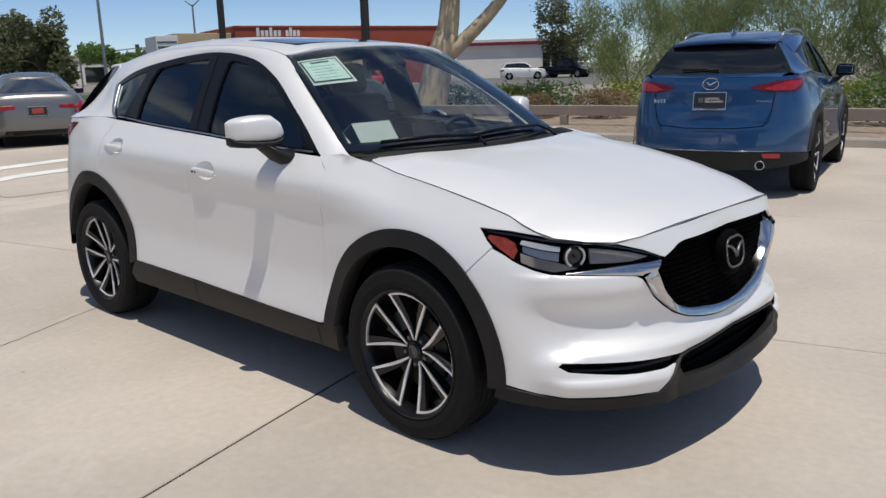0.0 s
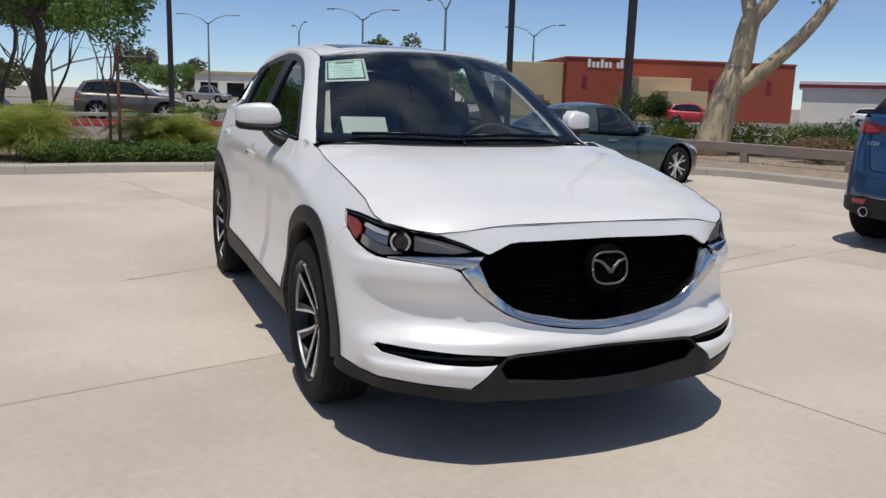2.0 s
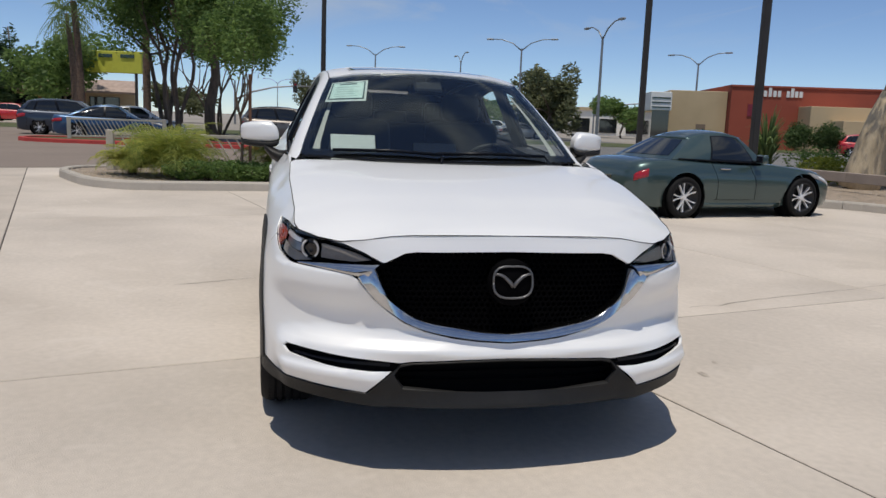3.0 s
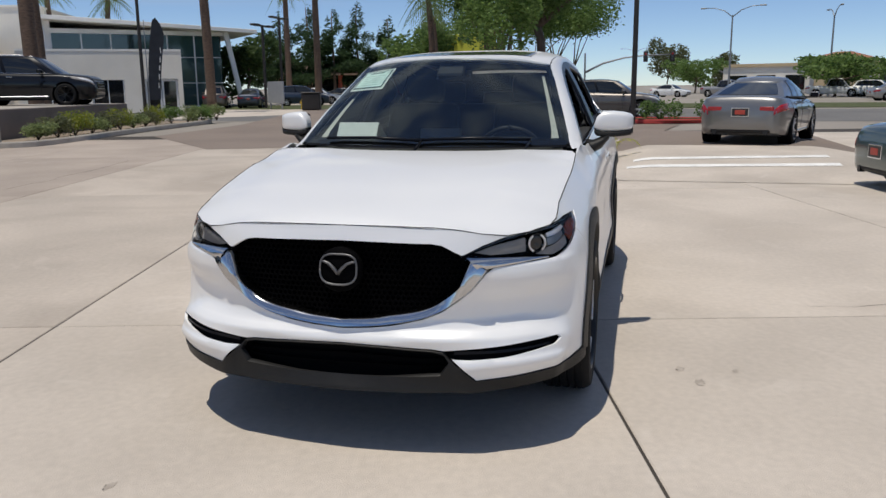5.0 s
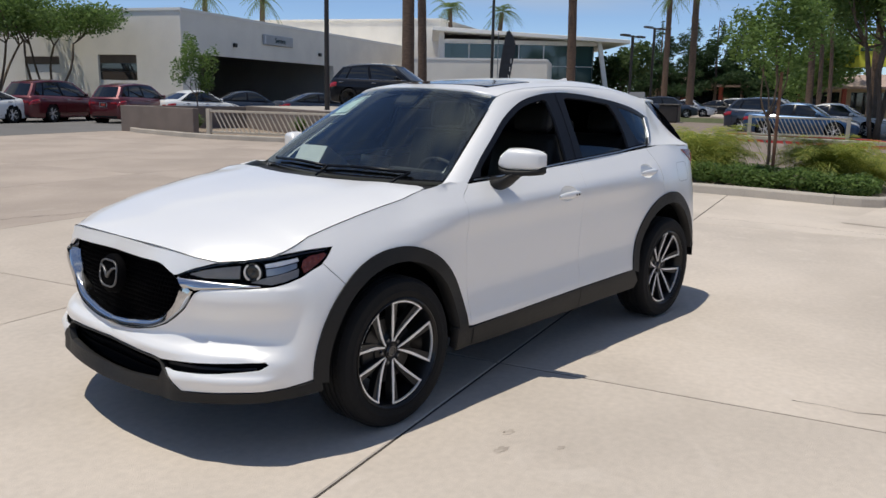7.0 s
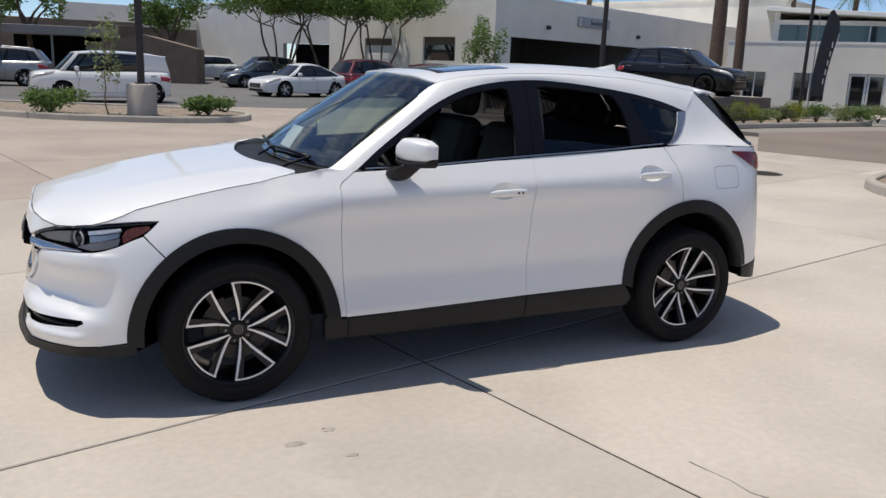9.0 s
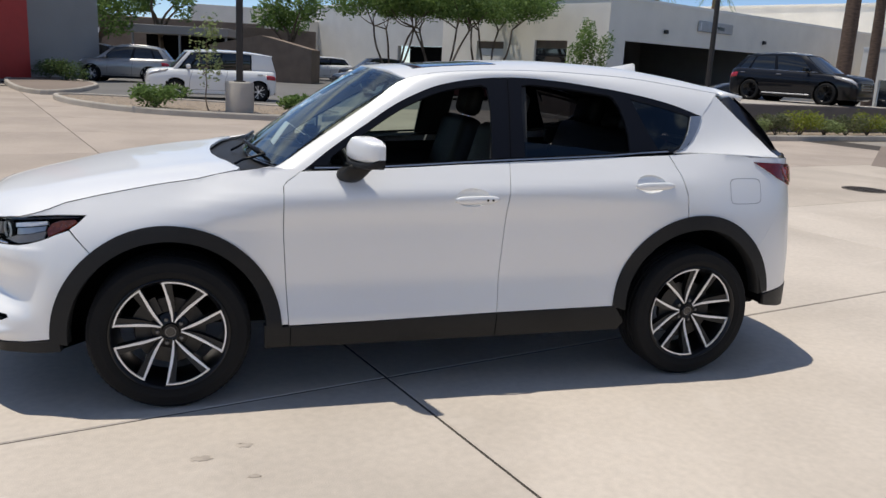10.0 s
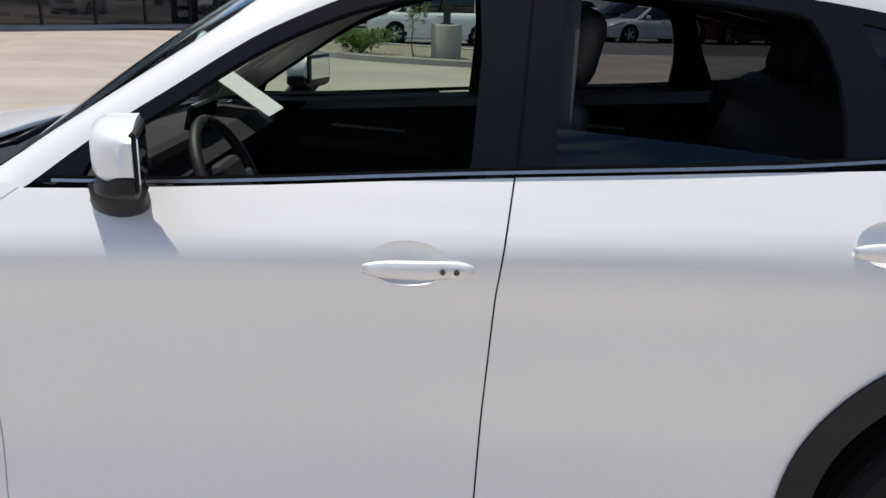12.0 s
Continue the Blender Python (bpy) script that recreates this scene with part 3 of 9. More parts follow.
def flank(s, z):
    """The body below the windows: by the way along its outline (minus: right side) and the height."""
    s, z = np.asarray(s, float), np.asarray(z, float)
    sign = np.where(s < 0, -1.0, 1.0)
    a = np.minimum(np.abs(s), S_END)
    zt = top_z(a)
    v = np.clip((z - Z_LOW) / (zt - Z_LOW), 0, 1.0)
    O = np.stack([f(a) for f in _off])
    h = np.diff(V_ROWS)[:, None]
    d = np.diff(O, axis=0) / h
    m = np.empty_like(O)
    m[1:-1] = (d[:-1] * h[1:] + d[1:] * h[:-1]) / (h[1:] + h[:-1])
    m[0], m[-1] = d[0], d[-1]
    i = np.clip(np.searchsorted(V_ROWS, v) - 1, 0, len(V_ROWS) - 2)
    k = np.arange(len(a))
    hh = h[i, 0]
    t = (v - V_ROWS[i]) / hh
    o = ((2 * t**3 - 3 * t**2 + 1) * O[i, k] + (t**3 - 2 * t**2 + t) * hh * m[i, k]
         + (-2 * t**3 + 3 * t**2) * O[i + 1, k] + (t**3 - t**2) * hh * m[i + 1, k])
    o = o + nose_relief(a, z)
    e = 0.012
    tx, ty = plan_x(a + e) - plan_x(a - e), plan_y(a + e) - plan_y(a - e)
    tl = np.hypot(tx, ty)
    nx, ny = -ty / tl, tx / tl
    flipn = np.where(nx * plan_x(a) + ny * plan_y(a) < 0, -1, 1)
    return np.stack([plan_x(a) + nx * flipn * o, (plan_y(a) + ny * flipn * o) * sign, z], 1)


belt_y = pchip([0.95, 0.73, -0.27, -0.85, -1.15, -1.45, -1.65, -1.86, -2.0], [0.745, 0.800, 0.797, 0.786, 0.765, 0.715, 0.668, 0.640, 0.60])
belt_z = pchip([0.95, 0.73, -0.27, -0.85, -1.20, -1.9], [1.11, 1.098, 1.152, 1.185, 1.210, 1.20])
flare = pchip([-1.05, -1.35, -1.7, -1.95], [0.0, 0.045, 0.115, 0.13])


def upper(x, z):
    """The side of the cabin above the belt, by x and height (left side)."""
    x, z = np.asarray(x, float), np.asarray(z, float)
    dz = z - belt_z(x)
    y = belt_y(x) - 0.397 * dz - 0.25 * dz * np.abs(dz) + flare(x) * np.exp(-np.maximum(dz, 0) / 0.055)
    return np.stack([x, y, z], 1)


def screen(u, w):
    """The windscreen: u from side to side (-1 to 1), w from foot to head."""
    u, w = np.asarray(u, float), np.asarray(w, float)
    foot = np.stack([0.985 - 0.127 * u**2, 0.743 * u, 1.100 + 0.009 * u**2], 1)
    head = np.stack([0.335 - 0.104 * u**2, 0.566 * u, 1.572 - 0.047 * u**2], 1)
    p = foot * (1 - w)[:, None] + head * w[:, None]
    lift = 0.018 * 4 * w * (1 - w)
    p[:, 0] += 0.55 * lift
    p[:, 2] += 0.83 * lift
    return p


hood_mid = pchip([2.213, 2.195, 2.16, 2.105, 2.04, 1.96, 1.765, 1.478, 1.195, 1.0, 0.85], [0.892, 0.902, 0.917, 0.934, 0.950, 0.967, 1.009, 1.058, 1.091, 1.101, 1.105])
_hs = np.linspace(0.01, s_x(0.90), 900)
_hp = flank(_hs, top_z(_hs))
_order = np.argsort(_hp[:, 0])
_hp = _hp[_order]


def hood_side(x):
    """Half the hood's width at x, up to the fenders' edges."""
    return np.interp(x, _hp[:, 0], _hp[:, 1])


def hood_edge(x):
    """Height of the fenders' edges beside the hood."""
    return np.interp(x, _hp[:, 0], _hp[:, 2])


def hood(x, y):
    x, y = np.asarray(x, float), np.asarray(y, float)
    r = np.minimum(np.abs(y) / np.maximum(hood_side(x), 0.05), 1.1)
    drop = hood_mid(x) - hood_edge(x)
    ridge = 0.004 * np.exp(-((r - 0.66) / 0.13) ** 2) * np.clip((2.15 - x) / 0.4, 0, 1)
    z = hood_mid(x) - drop * (0.40 * r**2 + 0.60 * r**6) + ridge
    return np.stack([x, y, z], 1)


roof_mid = pchip([0.34, 0.2, 0.0, -0.3, -0.65, -1.0, -1.4, -1.62, -1.78], [1.571, 1.590, 1.610, 1.636, 1.652, 1.645, 1.606, 1.572, 1.545])
roof_side = pchip([0.34, 0.231, 0.1, -0.05, -0.55, -0.95, -1.3, -1.6, -1.78], [0.566, 0.566, 0.563, 0.565, 0.565, 0.560, 0.545, 0.515, 0.495])
roof_edge = pchip([0.34, 0.231, 0.1, -0.05, -0.3, -0.55, -0.95, -1.3, -1.6, -1.78], [1.50, 1.525, 1.558, 1.577, 1.593, 1.598, 1.588, 1.557, 1.525, 1.502])


def roof(x, y):
    x, y = np.asarray(x, float), np.asarray(y, float)
    r = np.minimum(np.abs(y) / roof_side(x), 1.1)
    return np.stack([x, y, roof_mid(x) - (roof_mid(x) - roof_edge(x)) * (0.22 * r**2 + 0.78 * r**5)], 1)


FRONT_HUB, REAR_HUB, HUB_Z, HUB_Y = 1.349, -1.349, 0.355, 0.800


def arch(cx, cz, rx, rz, a0, a1, n=24):
    """Points of a wheel arch as (way along the outline, height), angles from the front over the top."""
    out = []
    for i in range(n + 1):
        a = radians(a0 + (a1 - a0) * i / n)
        out.append((s_x(cx + rx * math.cos(a)), cz + rz * math.sin(a)))
    return out


def side(*pts):
    return [(s_x(x), z) for x, z in pts]


def nose(*pts):
    return [(s_y(y), z) for y, z in pts]


def both(points):
    """A left outline from the middle line outwards and back, closed over to the right side."""
    return points + [(-s, z) for s, z in points[::-1] if abs(s) > 1e-6]


# outlines on the flank (left side)
LAMP = nose((0.470, 0.786), (0.545, 0.820), (0.634, 0.844), (0.701, 0.858)) + [(0.875, 0.870), (0.94, 0.876), (1.011, 0.881), (1.11, 0.886), (1.207, 0.890)] \
    + [(1.172, 0.856), (1.132, 0.833), (1.085, 0.812), (1.02, 0.788), (0.955, 0.768), (0.884, 0.757), (0.83, 0.755), (0.727, 0.753), (0.60, 0.755), (0.50, 0.764)]
FRONT_ARCH_F = arch(FRONT_HUB, 0.360, 0.465, 0.465, 0, 50, 10)       # bumper part
FRONT_ARCH_R = arch(FRONT_HUB, 0.360, 0.465, 0.465, 50, 178, 22)     # fender part
REAR_ARCH_F = arch(REAR_HUB, 0.385, 0.462, 0.470, 80, 5, 16)


# ---- wheels ----
def ring_band(r0, r1, y0, y1, a0, a1, n=6):
    """A flat bar along an arc of a wheel, as a closed bmesh-ready solid."""
    verts, faces = [], []
    for i in range(n + 1):
        a = a0 + (a1 - a0) * i / n
        for r, y in ((r0, y0), (r1, y0), (r1, y1), (r0, y1)):
            verts.append((r * math.cos(a), y, r * math.sin(a)))
    for i in range(n):
        for q in range(4):
            p = (q + 1) % 4
            faces.append((i * 4 + q, i * 4 + p, i * 4 + 4 + p, i * 4 + 4 + q))
    faces += [(0, 1, 2, 3), tuple(n * 4 + q for q in (3, 2, 1, 0))]
    return verts, faces


def blade(points0, points1, y0, y1):
    """A solid bar between two polylines on a wheel's face, from depth y0 to y1 (numbers or one per point)."""
    k = len(points0)
    ya = y0 if isinstance(y0, list) else [y0] * k
    yb = y1 if isinstance(y1, list) else [y1] * k
    verts, faces = [], []
    for (ax, az), (bx, bz), u, w in zip(points0, points1, ya, yb):
        verts += [(ax, u, az), (bx, u, bz), (bx, w, bz), (ax, w, az)]
    for i in range(k - 1):
        for q in range(4):
            p = (q + 1) % 4
            faces.append((i * 4 + q, i * 4 + p, i * 4 + 4 + p, i * 4 + 4 + q))
    faces += [(0, 1, 2, 3), tuple((k - 1) * 4 + q for q in (3, 2, 1, 0))]
    return verts, faces


def polar(r, a):
    return (r * math.cos(a), r * math.sin(a))


WHEEL_MESHES = {}


def wheel_meshes():
    """Meshes of one wheel, its face towards +y and its centre at the origin."""
    if WHEEL_MESHES:
        return WHEEL_MESHES
    R, W = 0.357, 0.1125
    prof = [(0.238, -W + 0.01), (0.262, -W), (0.30, -W - 0.004), (0.335, -W + 0.004), (0.349, -W + 0.016), (R - 0.002, -W + 0.034)]
    for y in (-0.052, -0.018, 0.018, 0.052):
        prof += [(R, y - 0.007), (R - 0.008, y - 0.005), (R - 0.008, y + 0.005), (R, y + 0.007)]
    prof += [(R - 0.002, W - 0.034), (0.349, W - 0.016), (0.340, W - 0.003), (0.335, W + 0.002), (0.318, W + 0.005), (0.300, W + 0.004),
             (0.296, W + 0.006), (0.285, W + 0.004), (0.268, W), (0.260, W - 0.006), (0.256, W - 0.016), (0.238, -W + 0.01)]
    v, f = lathe(prof, 72, closed=False)
    # tread blocks: cross grooves at the shoulders
    tv, tf = list(v), list(f)
    me = mesh_of("tyre", tv, tf)
    WHEEL_MESHES["tyre"] = me
    blocks_v, blocks_f = [], []
    for i in range(72):
        a = 2 * math.pi * i / 72
        for y0, y1 in ((0.058, 0.083), (-0.083, -0.058)):
            vv, ff = ring_band(R - 0.012, R - 0.0005, y0, y1, a, a + 0.058, 1)
            o = len(blocks_v)
            blocks_v += vv
            blocks_f += [tuple(o + q for q in t) for t in ff]
    WHEEL_MESHES["tread"] = mesh_of("tread", blocks_v, blocks_f)
    # rim: flange, barrel
    prof = [(0.262, W - 0.008), (0.263, W + 0.001), (0.258, W + 0.003), (0.252, W - 0.002), (0.246, W - 0.014), (0.232, W - 0.05), (0.226, 0.0), (0.232, -0.09), (0.255, -0.105)]
    v, f = lathe(prof, 72)
    WHEEL_MESHES["rim"] = mesh_of("rim", v, f)
    v, f = lathe([(0.0, 0.030), (0.155, 0.030), (0.158, 0.026), (0.158, 0.008), (0.0, 0.008)], 40)
    WHEEL_MESHES["brake_disc"] = mesh_of("brake_disc", v, f)
    v, f = ring_band(0.095, 0.175, 0.0, 0.05, 0.3, 1.2, 6)
    WHEEL_MESHES["caliper"] = mesh_of("caliper", v, f)
    hub_y = 0.062
    v, f = lathe([(0.0, hub_y - 0.004), (0.030, hub_y - 0.004), (0.036, hub_y - 0.002), (0.040, hub_y - 0.010), (0.072, hub_y - 0.018), (0.086, hub_y - 0.026), (0.088, 0.03), (0.0, 0.03)], 40)
    WHEEL_MESHES["hub"] = mesh_of("hub", v, f)
    v, f = lathe([(0.0, hub_y + 0.001), (0.027, hub_y + 0.001), (0.030, hub_y - 0.004)], 28)
    WHEEL_MESHES["centre_cap"] = mesh_of("centre_cap", v, f)
    v, f = lathe([(0.0205, hub_y + 0.001), (0.0205, hub_y + 0.004), (0.0235, hub_y + 0.004), (0.0235, hub_y + 0.001)], 28)
    WHEEL_MESHES["cap_ring"] = mesh_of("cap_ring", v, f)
    v, f = lathe([(0.0, 0.058), (0.008, 0.058), (0.0105, 0.052), (0.0105, 0.03)], 6)
    nv = [(x + 0.057, y, z) for x, y, z in v]
    WHEEL_MESHES["lug_nut"] = mesh_of("lug_nut", nv, f)
    # one spoke: dark blade and its machined face, hand +1 and -1
    for hand, key in ((1, "a"), (-1, "b")):
        rs = [0.046, 0.075, 0.105, 0.140, 0.180, 0.215, 0.244]
        angs = [radians(d) * hand for d in (8.0, 13.5, 17.0, 19.7, 22.0, 23.3, 24.2)]
        wid = [0.0055, 0.0085, 0.0115, 0.0120, 0.0105, 0.0092, 0.0085]
        face_o = [polar(r, a + hand * w * 0.25 / r) for r, a, w in zip(rs, angs, wid)]
        face_i = [polar(r, a - hand * w * 0.85 / r) for r, a, w in zip(rs, angs, wid)]
        depth_t = [0.059, 0.061, 0.066, 0.073, 0.082, 0.090, 0.097]
        depth_b = [d - 0.006 for d in depth_t]
        WHEEL_MESHES["face_" + key] = mesh_of("spoke_face", *blade(face_o, face_i, depth_b, depth_t))
        wide = [0.006, 0.012, 0.020, 0.027, 0.032, 0.036, 0.040]
        body_i = [polar(r, a - hand * w / r) for r, a, w in zip(rs, angs, wide)]
        body_o = [polar(r, a + hand * 0.004 / r) for r, a in zip(rs, angs)]
        WHEEL_MESHES["blade_" + key] = mesh_of("spoke", *blade(body_o, body_i, [0.0, 0.005, 0.02, 0.03, 0.035, 0.045, 0.05], [d - 0.007 for d in depth_t]))
    v, f = ring_band(0.2385, 0.2465, 0.088, 0.098, -radians(24.9), radians(24.9), 12)
    WHEEL_MESHES["face_arc"] = mesh_of("rim_arc", v, f)
    return WHEEL_MESHES


def add_wheel(car, at, outward, angle, steer=0.0):
    """A wheel under a car; outward is 1 for the left side, -1 for the right."""
    M = wheel_meshes()
    w = new("wheel")
    w.parent = car
    w.matrix_basis = pose(*at, 0, 0, (0 if outward > 0 else 180) + steer)
    first = not M["tyre"].materials

    def add(name, key, mat, m=None, smooth=True):
        ob = link(name, M[key], mat, w, smooth=smooth)
        if smooth and first:
            M[key].set_sharp_from_angle(angle=0.6)
        if m is not None:
            ob.matrix_basis = m
        return ob
    tag = add("tyre", "tyre", TYRE)
    add("tread", "tread", TYRE, smooth=False)["kind"] = "stuff"
    add("rim", "rim", RIMBLACK)
    add("brake_disc", "brake_disc", STEEL)
    add("caliper", "caliper", RIMGREY, smooth=False)
    add("hub", "hub", RIMBLACK)
    add("centre_cap", "centre_cap", GLOSSBLACK)
    add("cap_ring", "cap_ring", DULLCHROME)
    turn = radians(angle)
    for k in range(5):
        a = math.degrees(turn) + 72 * k
        m = pose(0, 0, 0, 0, -a, 0)
        add("spoke", "blade_a", RIMGREY, m, False)
        add("spoke", "blade_b", RIMGREY, m, False)
        add("spoke_face", "face_a", ALLOY, m, False)
        add("spoke_face", "face_b", ALLOY, m, False)
        add("rim_arc", "face_arc", ALLOY, m, False)
        add("lug_nut", "lug_nut", DULLCHROME, pose(0, 0, 0, 0, -a - 36, 0), False)
    return w


# ---- the crossover, built once per paint ----
DLO_TOP = [(0.745, 1.100), (0.610, 1.202), (0.455, 1.304), (0.262, 1.424), (0.055, 1.508), (-0.095, 1.538), (-0.235, 1.554),
           (-0.387, 1.560), (-0.570, 1.552), (-0.930, 1.515), (-1.245, 1.458), (-1.440, 1.402)]
DLO_BACK = [(-1.440, 1.402), (-1.405, 1.345), (-1.350, 1.285), (-1.285, 1.238), (-1.205, 1.213)]
RAIL_IN = [(0.862, 0.743, 1.108), (0.740, 0.712, 1.190), (0.600, 0.672, 1.283), (0.420, 0.620, 1.402), (0.231, 0.566, 1.525), (0.100, 0.563, 1.558),
           (-0.050, 0.565, 1.577), (-0.300, 0.565, 1.593), (-0.550, 0.565, 1.598), (-0.950, 0.560, 1.588), (-1.300, 0.545, 1.557), (-1.600, 0.515, 1.525)]


def smooth_line(points, per=5):
    """The same line with soft bends."""
    k = len(points)
    t = np.linspace(0, k - 1, (k - 1) * per + 1)
    fx, fz = pchip(range(k), [p[0] for p in points]), pchip(range(k), [p[1] for p in points])
    return [(float(a), float(b)) for a, b in zip(fx(t), fz(t))]


def inset_line(points, width):
    """A line moved square to itself, down and inwards."""
    P = np.array(points)
    T = np.gradient(P, axis=0)
    T /= np.linalg.norm(T, axis=1)[:, None]
    return [(float(x - tz * -width * -1), float(z + tx * width)) for (x, z), (tx, tz) in zip(P, T)]


def belt_points(x0, x1, n=10, lift=0.0):
    return [(x, float(belt_z(x)) + lift) for x in np.linspace(x0, x1, n)]


def cup_outline(x0, x1, z):
    """The hollow behind a door handle, rounded, deeper above than below."""
    xm = (x0 + x1) / 2 + 0.02
    return [(xm + 0.085 * math.cos(a), z + 0.010 + 0.046 * math.sin(a)) for a in np.linspace(0, 2 * math.pi, 24, endpoint=False)]


def at_upper(x, z):
    return tuple(upper([x], [z])[0])


def build_crossover(m, paint_mat, label, left_open=False, wheel_angles=(35, 69.5, 20, 55), hero=True):
    car = empty("crossover_car", m, label, "car")
    step = 0.03 if hero else 0.05

    # wheels
    for (x, side_sign, a) in ((FRONT_HUB, 1, wheel_angles[0]), (REAR_HUB, 1, wheel_angles[1]), (FRONT_HUB, -1, wheel_angles[2]), (REAR_HUB, -1, wheel_angles[3])):
        add_wheel(car, (x, side_sign * HUB_Y, HUB_Z), side_sign, a)

    # bumper with the openings for grille, lower intake and fog slots
    low_edge = nose((0.43, 0.398), (0.515, 0.316), (0.60, 0.321), (0.72, 0.329)) + side((1.95, 0.334), (1.815, 0.352))
    slot = nose((0.43, 0.400), (0.50, 0.396), (0.60, 0.401), (0.70, 0.410), (0.78, 0.421), (0.805, 0.440), (0.795, 0.455), (0.68, 0.448), (0.56, 0.440), (0.47, 0.435))
    grille_out = nose((0.0, 0.493), (0.12, 0.502), (0.21, 0.514), (0.32, 0.537), (0.398, 0.568), (0.456, 0.606), (0.508, 0.650), (0.560, 0.722))
    bumper = grille_out + [(0.60, 0.738), (0.727, 0.747), (0.86, 0.751), (0.90, 0.754), (0.955, 0.764), (1.02, 0.784), (1.085, 0.808), (1.14, 0.827)] \
        + [(1.208, 0.757), (s_x(1.652), 0.714)] + FRONT_ARCH_F[::-1][1:] + low_edge[::-1][1:-1] + nose((0.515, 0.316), (0.432, 0.398)) \
        + slot[1:6] + slot[6:] + nose((0.40, 0.430), (0.36, 0.436), (0.18, 0.441), (0.0, 0.442))
    patch("front_bumper", flank, both(bumper), paint_mat, car, step=0.017 if hero else 0.03)
    # band between grille and hood
    header = nose((0.0, 0.8905), (0.20, 0.889), (0.40, 0.884), (0.447, 0.881), (0.55, 0.864), (0.635, 0.848), (0.55, 0.823), (0.480, 0.793), (0.470, 0.791), (0.40, 0.828), (0.36, 0.834), (0.18, 0.835), (0.0, 0.835))
    patch("nose_panel", flank, both(header), paint_mat, car, step=0.03)
    # lower black valance
    valance = nose((0.0, 0.438), (0.18, 0.436), (0.36, 0.430), (0.40, 0.424), (0.425, 0.396), (0.51, 0.313), (0.60, 0.318), (0.72, 0.326)) + side((1.95, 0.331), (1.812, 0.349)) \
        + side((1.80, 0.300), (1.93, 0.285)) + nose((0.75, 0.278), (0.50, 0.270), (0.0, 0.266))
    intake = both(nose((0.0, 0.434), (0.18, 0.432), (0.36, 0.426), (0.405, 0.414), (0.422, 0.385), (0.392, 0.336), (0.18, 0.322), (0.0, 0.320)))
    patch("front_valance", flank, both(valance), CLADDING, car, step=0.035, holes=[intake], off=0.006, flange=0.03)
    # backing sheets of intake and fog slots: depth shade given by near-black colour
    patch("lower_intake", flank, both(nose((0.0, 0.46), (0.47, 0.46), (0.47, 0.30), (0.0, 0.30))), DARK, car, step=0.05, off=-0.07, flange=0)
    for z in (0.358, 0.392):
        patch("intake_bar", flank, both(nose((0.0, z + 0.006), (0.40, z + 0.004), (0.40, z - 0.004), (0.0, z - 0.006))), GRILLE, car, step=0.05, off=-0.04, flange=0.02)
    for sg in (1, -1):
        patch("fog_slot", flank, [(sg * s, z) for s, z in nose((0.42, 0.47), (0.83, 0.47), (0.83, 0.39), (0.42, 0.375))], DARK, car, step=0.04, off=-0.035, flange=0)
        patch("fog_slot_bar", flank, [(sg * s, z) for s, z in nose((0.44, 0.424), (0.77, 0.430), (0.77, 0.424), (0.44, 0.412))], SATINBLACK, car, step=0.05, off=-0.014, flange=0.015)

    # grille: dark honeycomb wall, depth shade in its colour, with a mesh of slanted ribs before it
    mesh_in = nose((0.0, 0.830), (0.36, 0.830), (0.405, 0.824), (0.475, 0.787), (0.512, 0.742), (0.458, 0.668), (0.417, 0.628), (0.369, 0.594), (0.30, 0.572), (0.20, 0.555), (0.10, 0.542), (0.0, 0.533))
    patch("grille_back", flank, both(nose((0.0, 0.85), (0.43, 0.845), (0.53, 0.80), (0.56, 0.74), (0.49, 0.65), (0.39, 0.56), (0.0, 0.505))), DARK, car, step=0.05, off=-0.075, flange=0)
    gv, gf = [], []
    poly = both(mesh_in)
    cell = 0.021
    rows = int(0.32 / cell) + 1
    for r in range(rows):
        z = 0.525 + r * cell
        for c in range(-26, 27):
            y = (c + (r % 2) * 0.5) * cell * 1.05
            if abs(y) > 0.515:
                continue
            s = s_y(y)
            if not inside(np.array([s]), np.array([z]), poly)[0]:
                continue
            p, q = flank([s, s + 0.003], [z, z])
            ny = np.array([q[1] - p[1], -(q[0] - p[0])])
            ny /= np.linalg.norm(ny)
            if ny[0] < 0:
                ny = -ny
            t = np.array([-ny[1], ny[0]])
            base = p - np.array([ny[0], ny[1], 0]) * 0.045
            o = len(gv)
            # a small hexagonal cell, dished
            for k in range(6):
                a = math.pi / 6 + k * math.pi / 3
                for rad, dep in ((cell * 0.60, 0.0), (cell * 0.47, 0.0), (cell * 0.40, -0.018)):
                    gv.append((base[0] + t[0] * rad * math.cos(a) + ny[0] * dep, base[1] + t[1] * rad * math.cos(a) + ny[1] * dep, base[2] + rad * math.sin(a)))
            for k in range(6):
                j = (k + 1) % 6
                for b in range(2):
                    gf.append((o + k * 3 + b, o + j * 3 + b, o + j * 3 + b + 1, o + k * 3 + b + 1))
    link("grille_mesh", mesh_of("grille_mesh", gv, gf), GRILLE, car, smooth=False)["kind"] = "stuff"
    # chrome wing: from the middle of the grille's foot up to the lamps
    wing_o = nose((0.0, 0.500), (0.12, 0.509), (0.21, 0.521), (0.32, 0.544), (0.395, 0.574), (0.452, 0.612), (0.503, 0.655), (0.558, 0.732))
    wing_i = nose((0.0, 0.534), (0.12, 0.543), (0.20, 0.556), (0.30, 0.573), (0.369, 0.596), (0.417, 0.630), (0.458, 0.670), (0.504, 0.766))

    def wing_path(k):
        return pchip(range(8), [p[k] for p in wing_o]), pchip(range(8), [p[k] for p in wing_i])
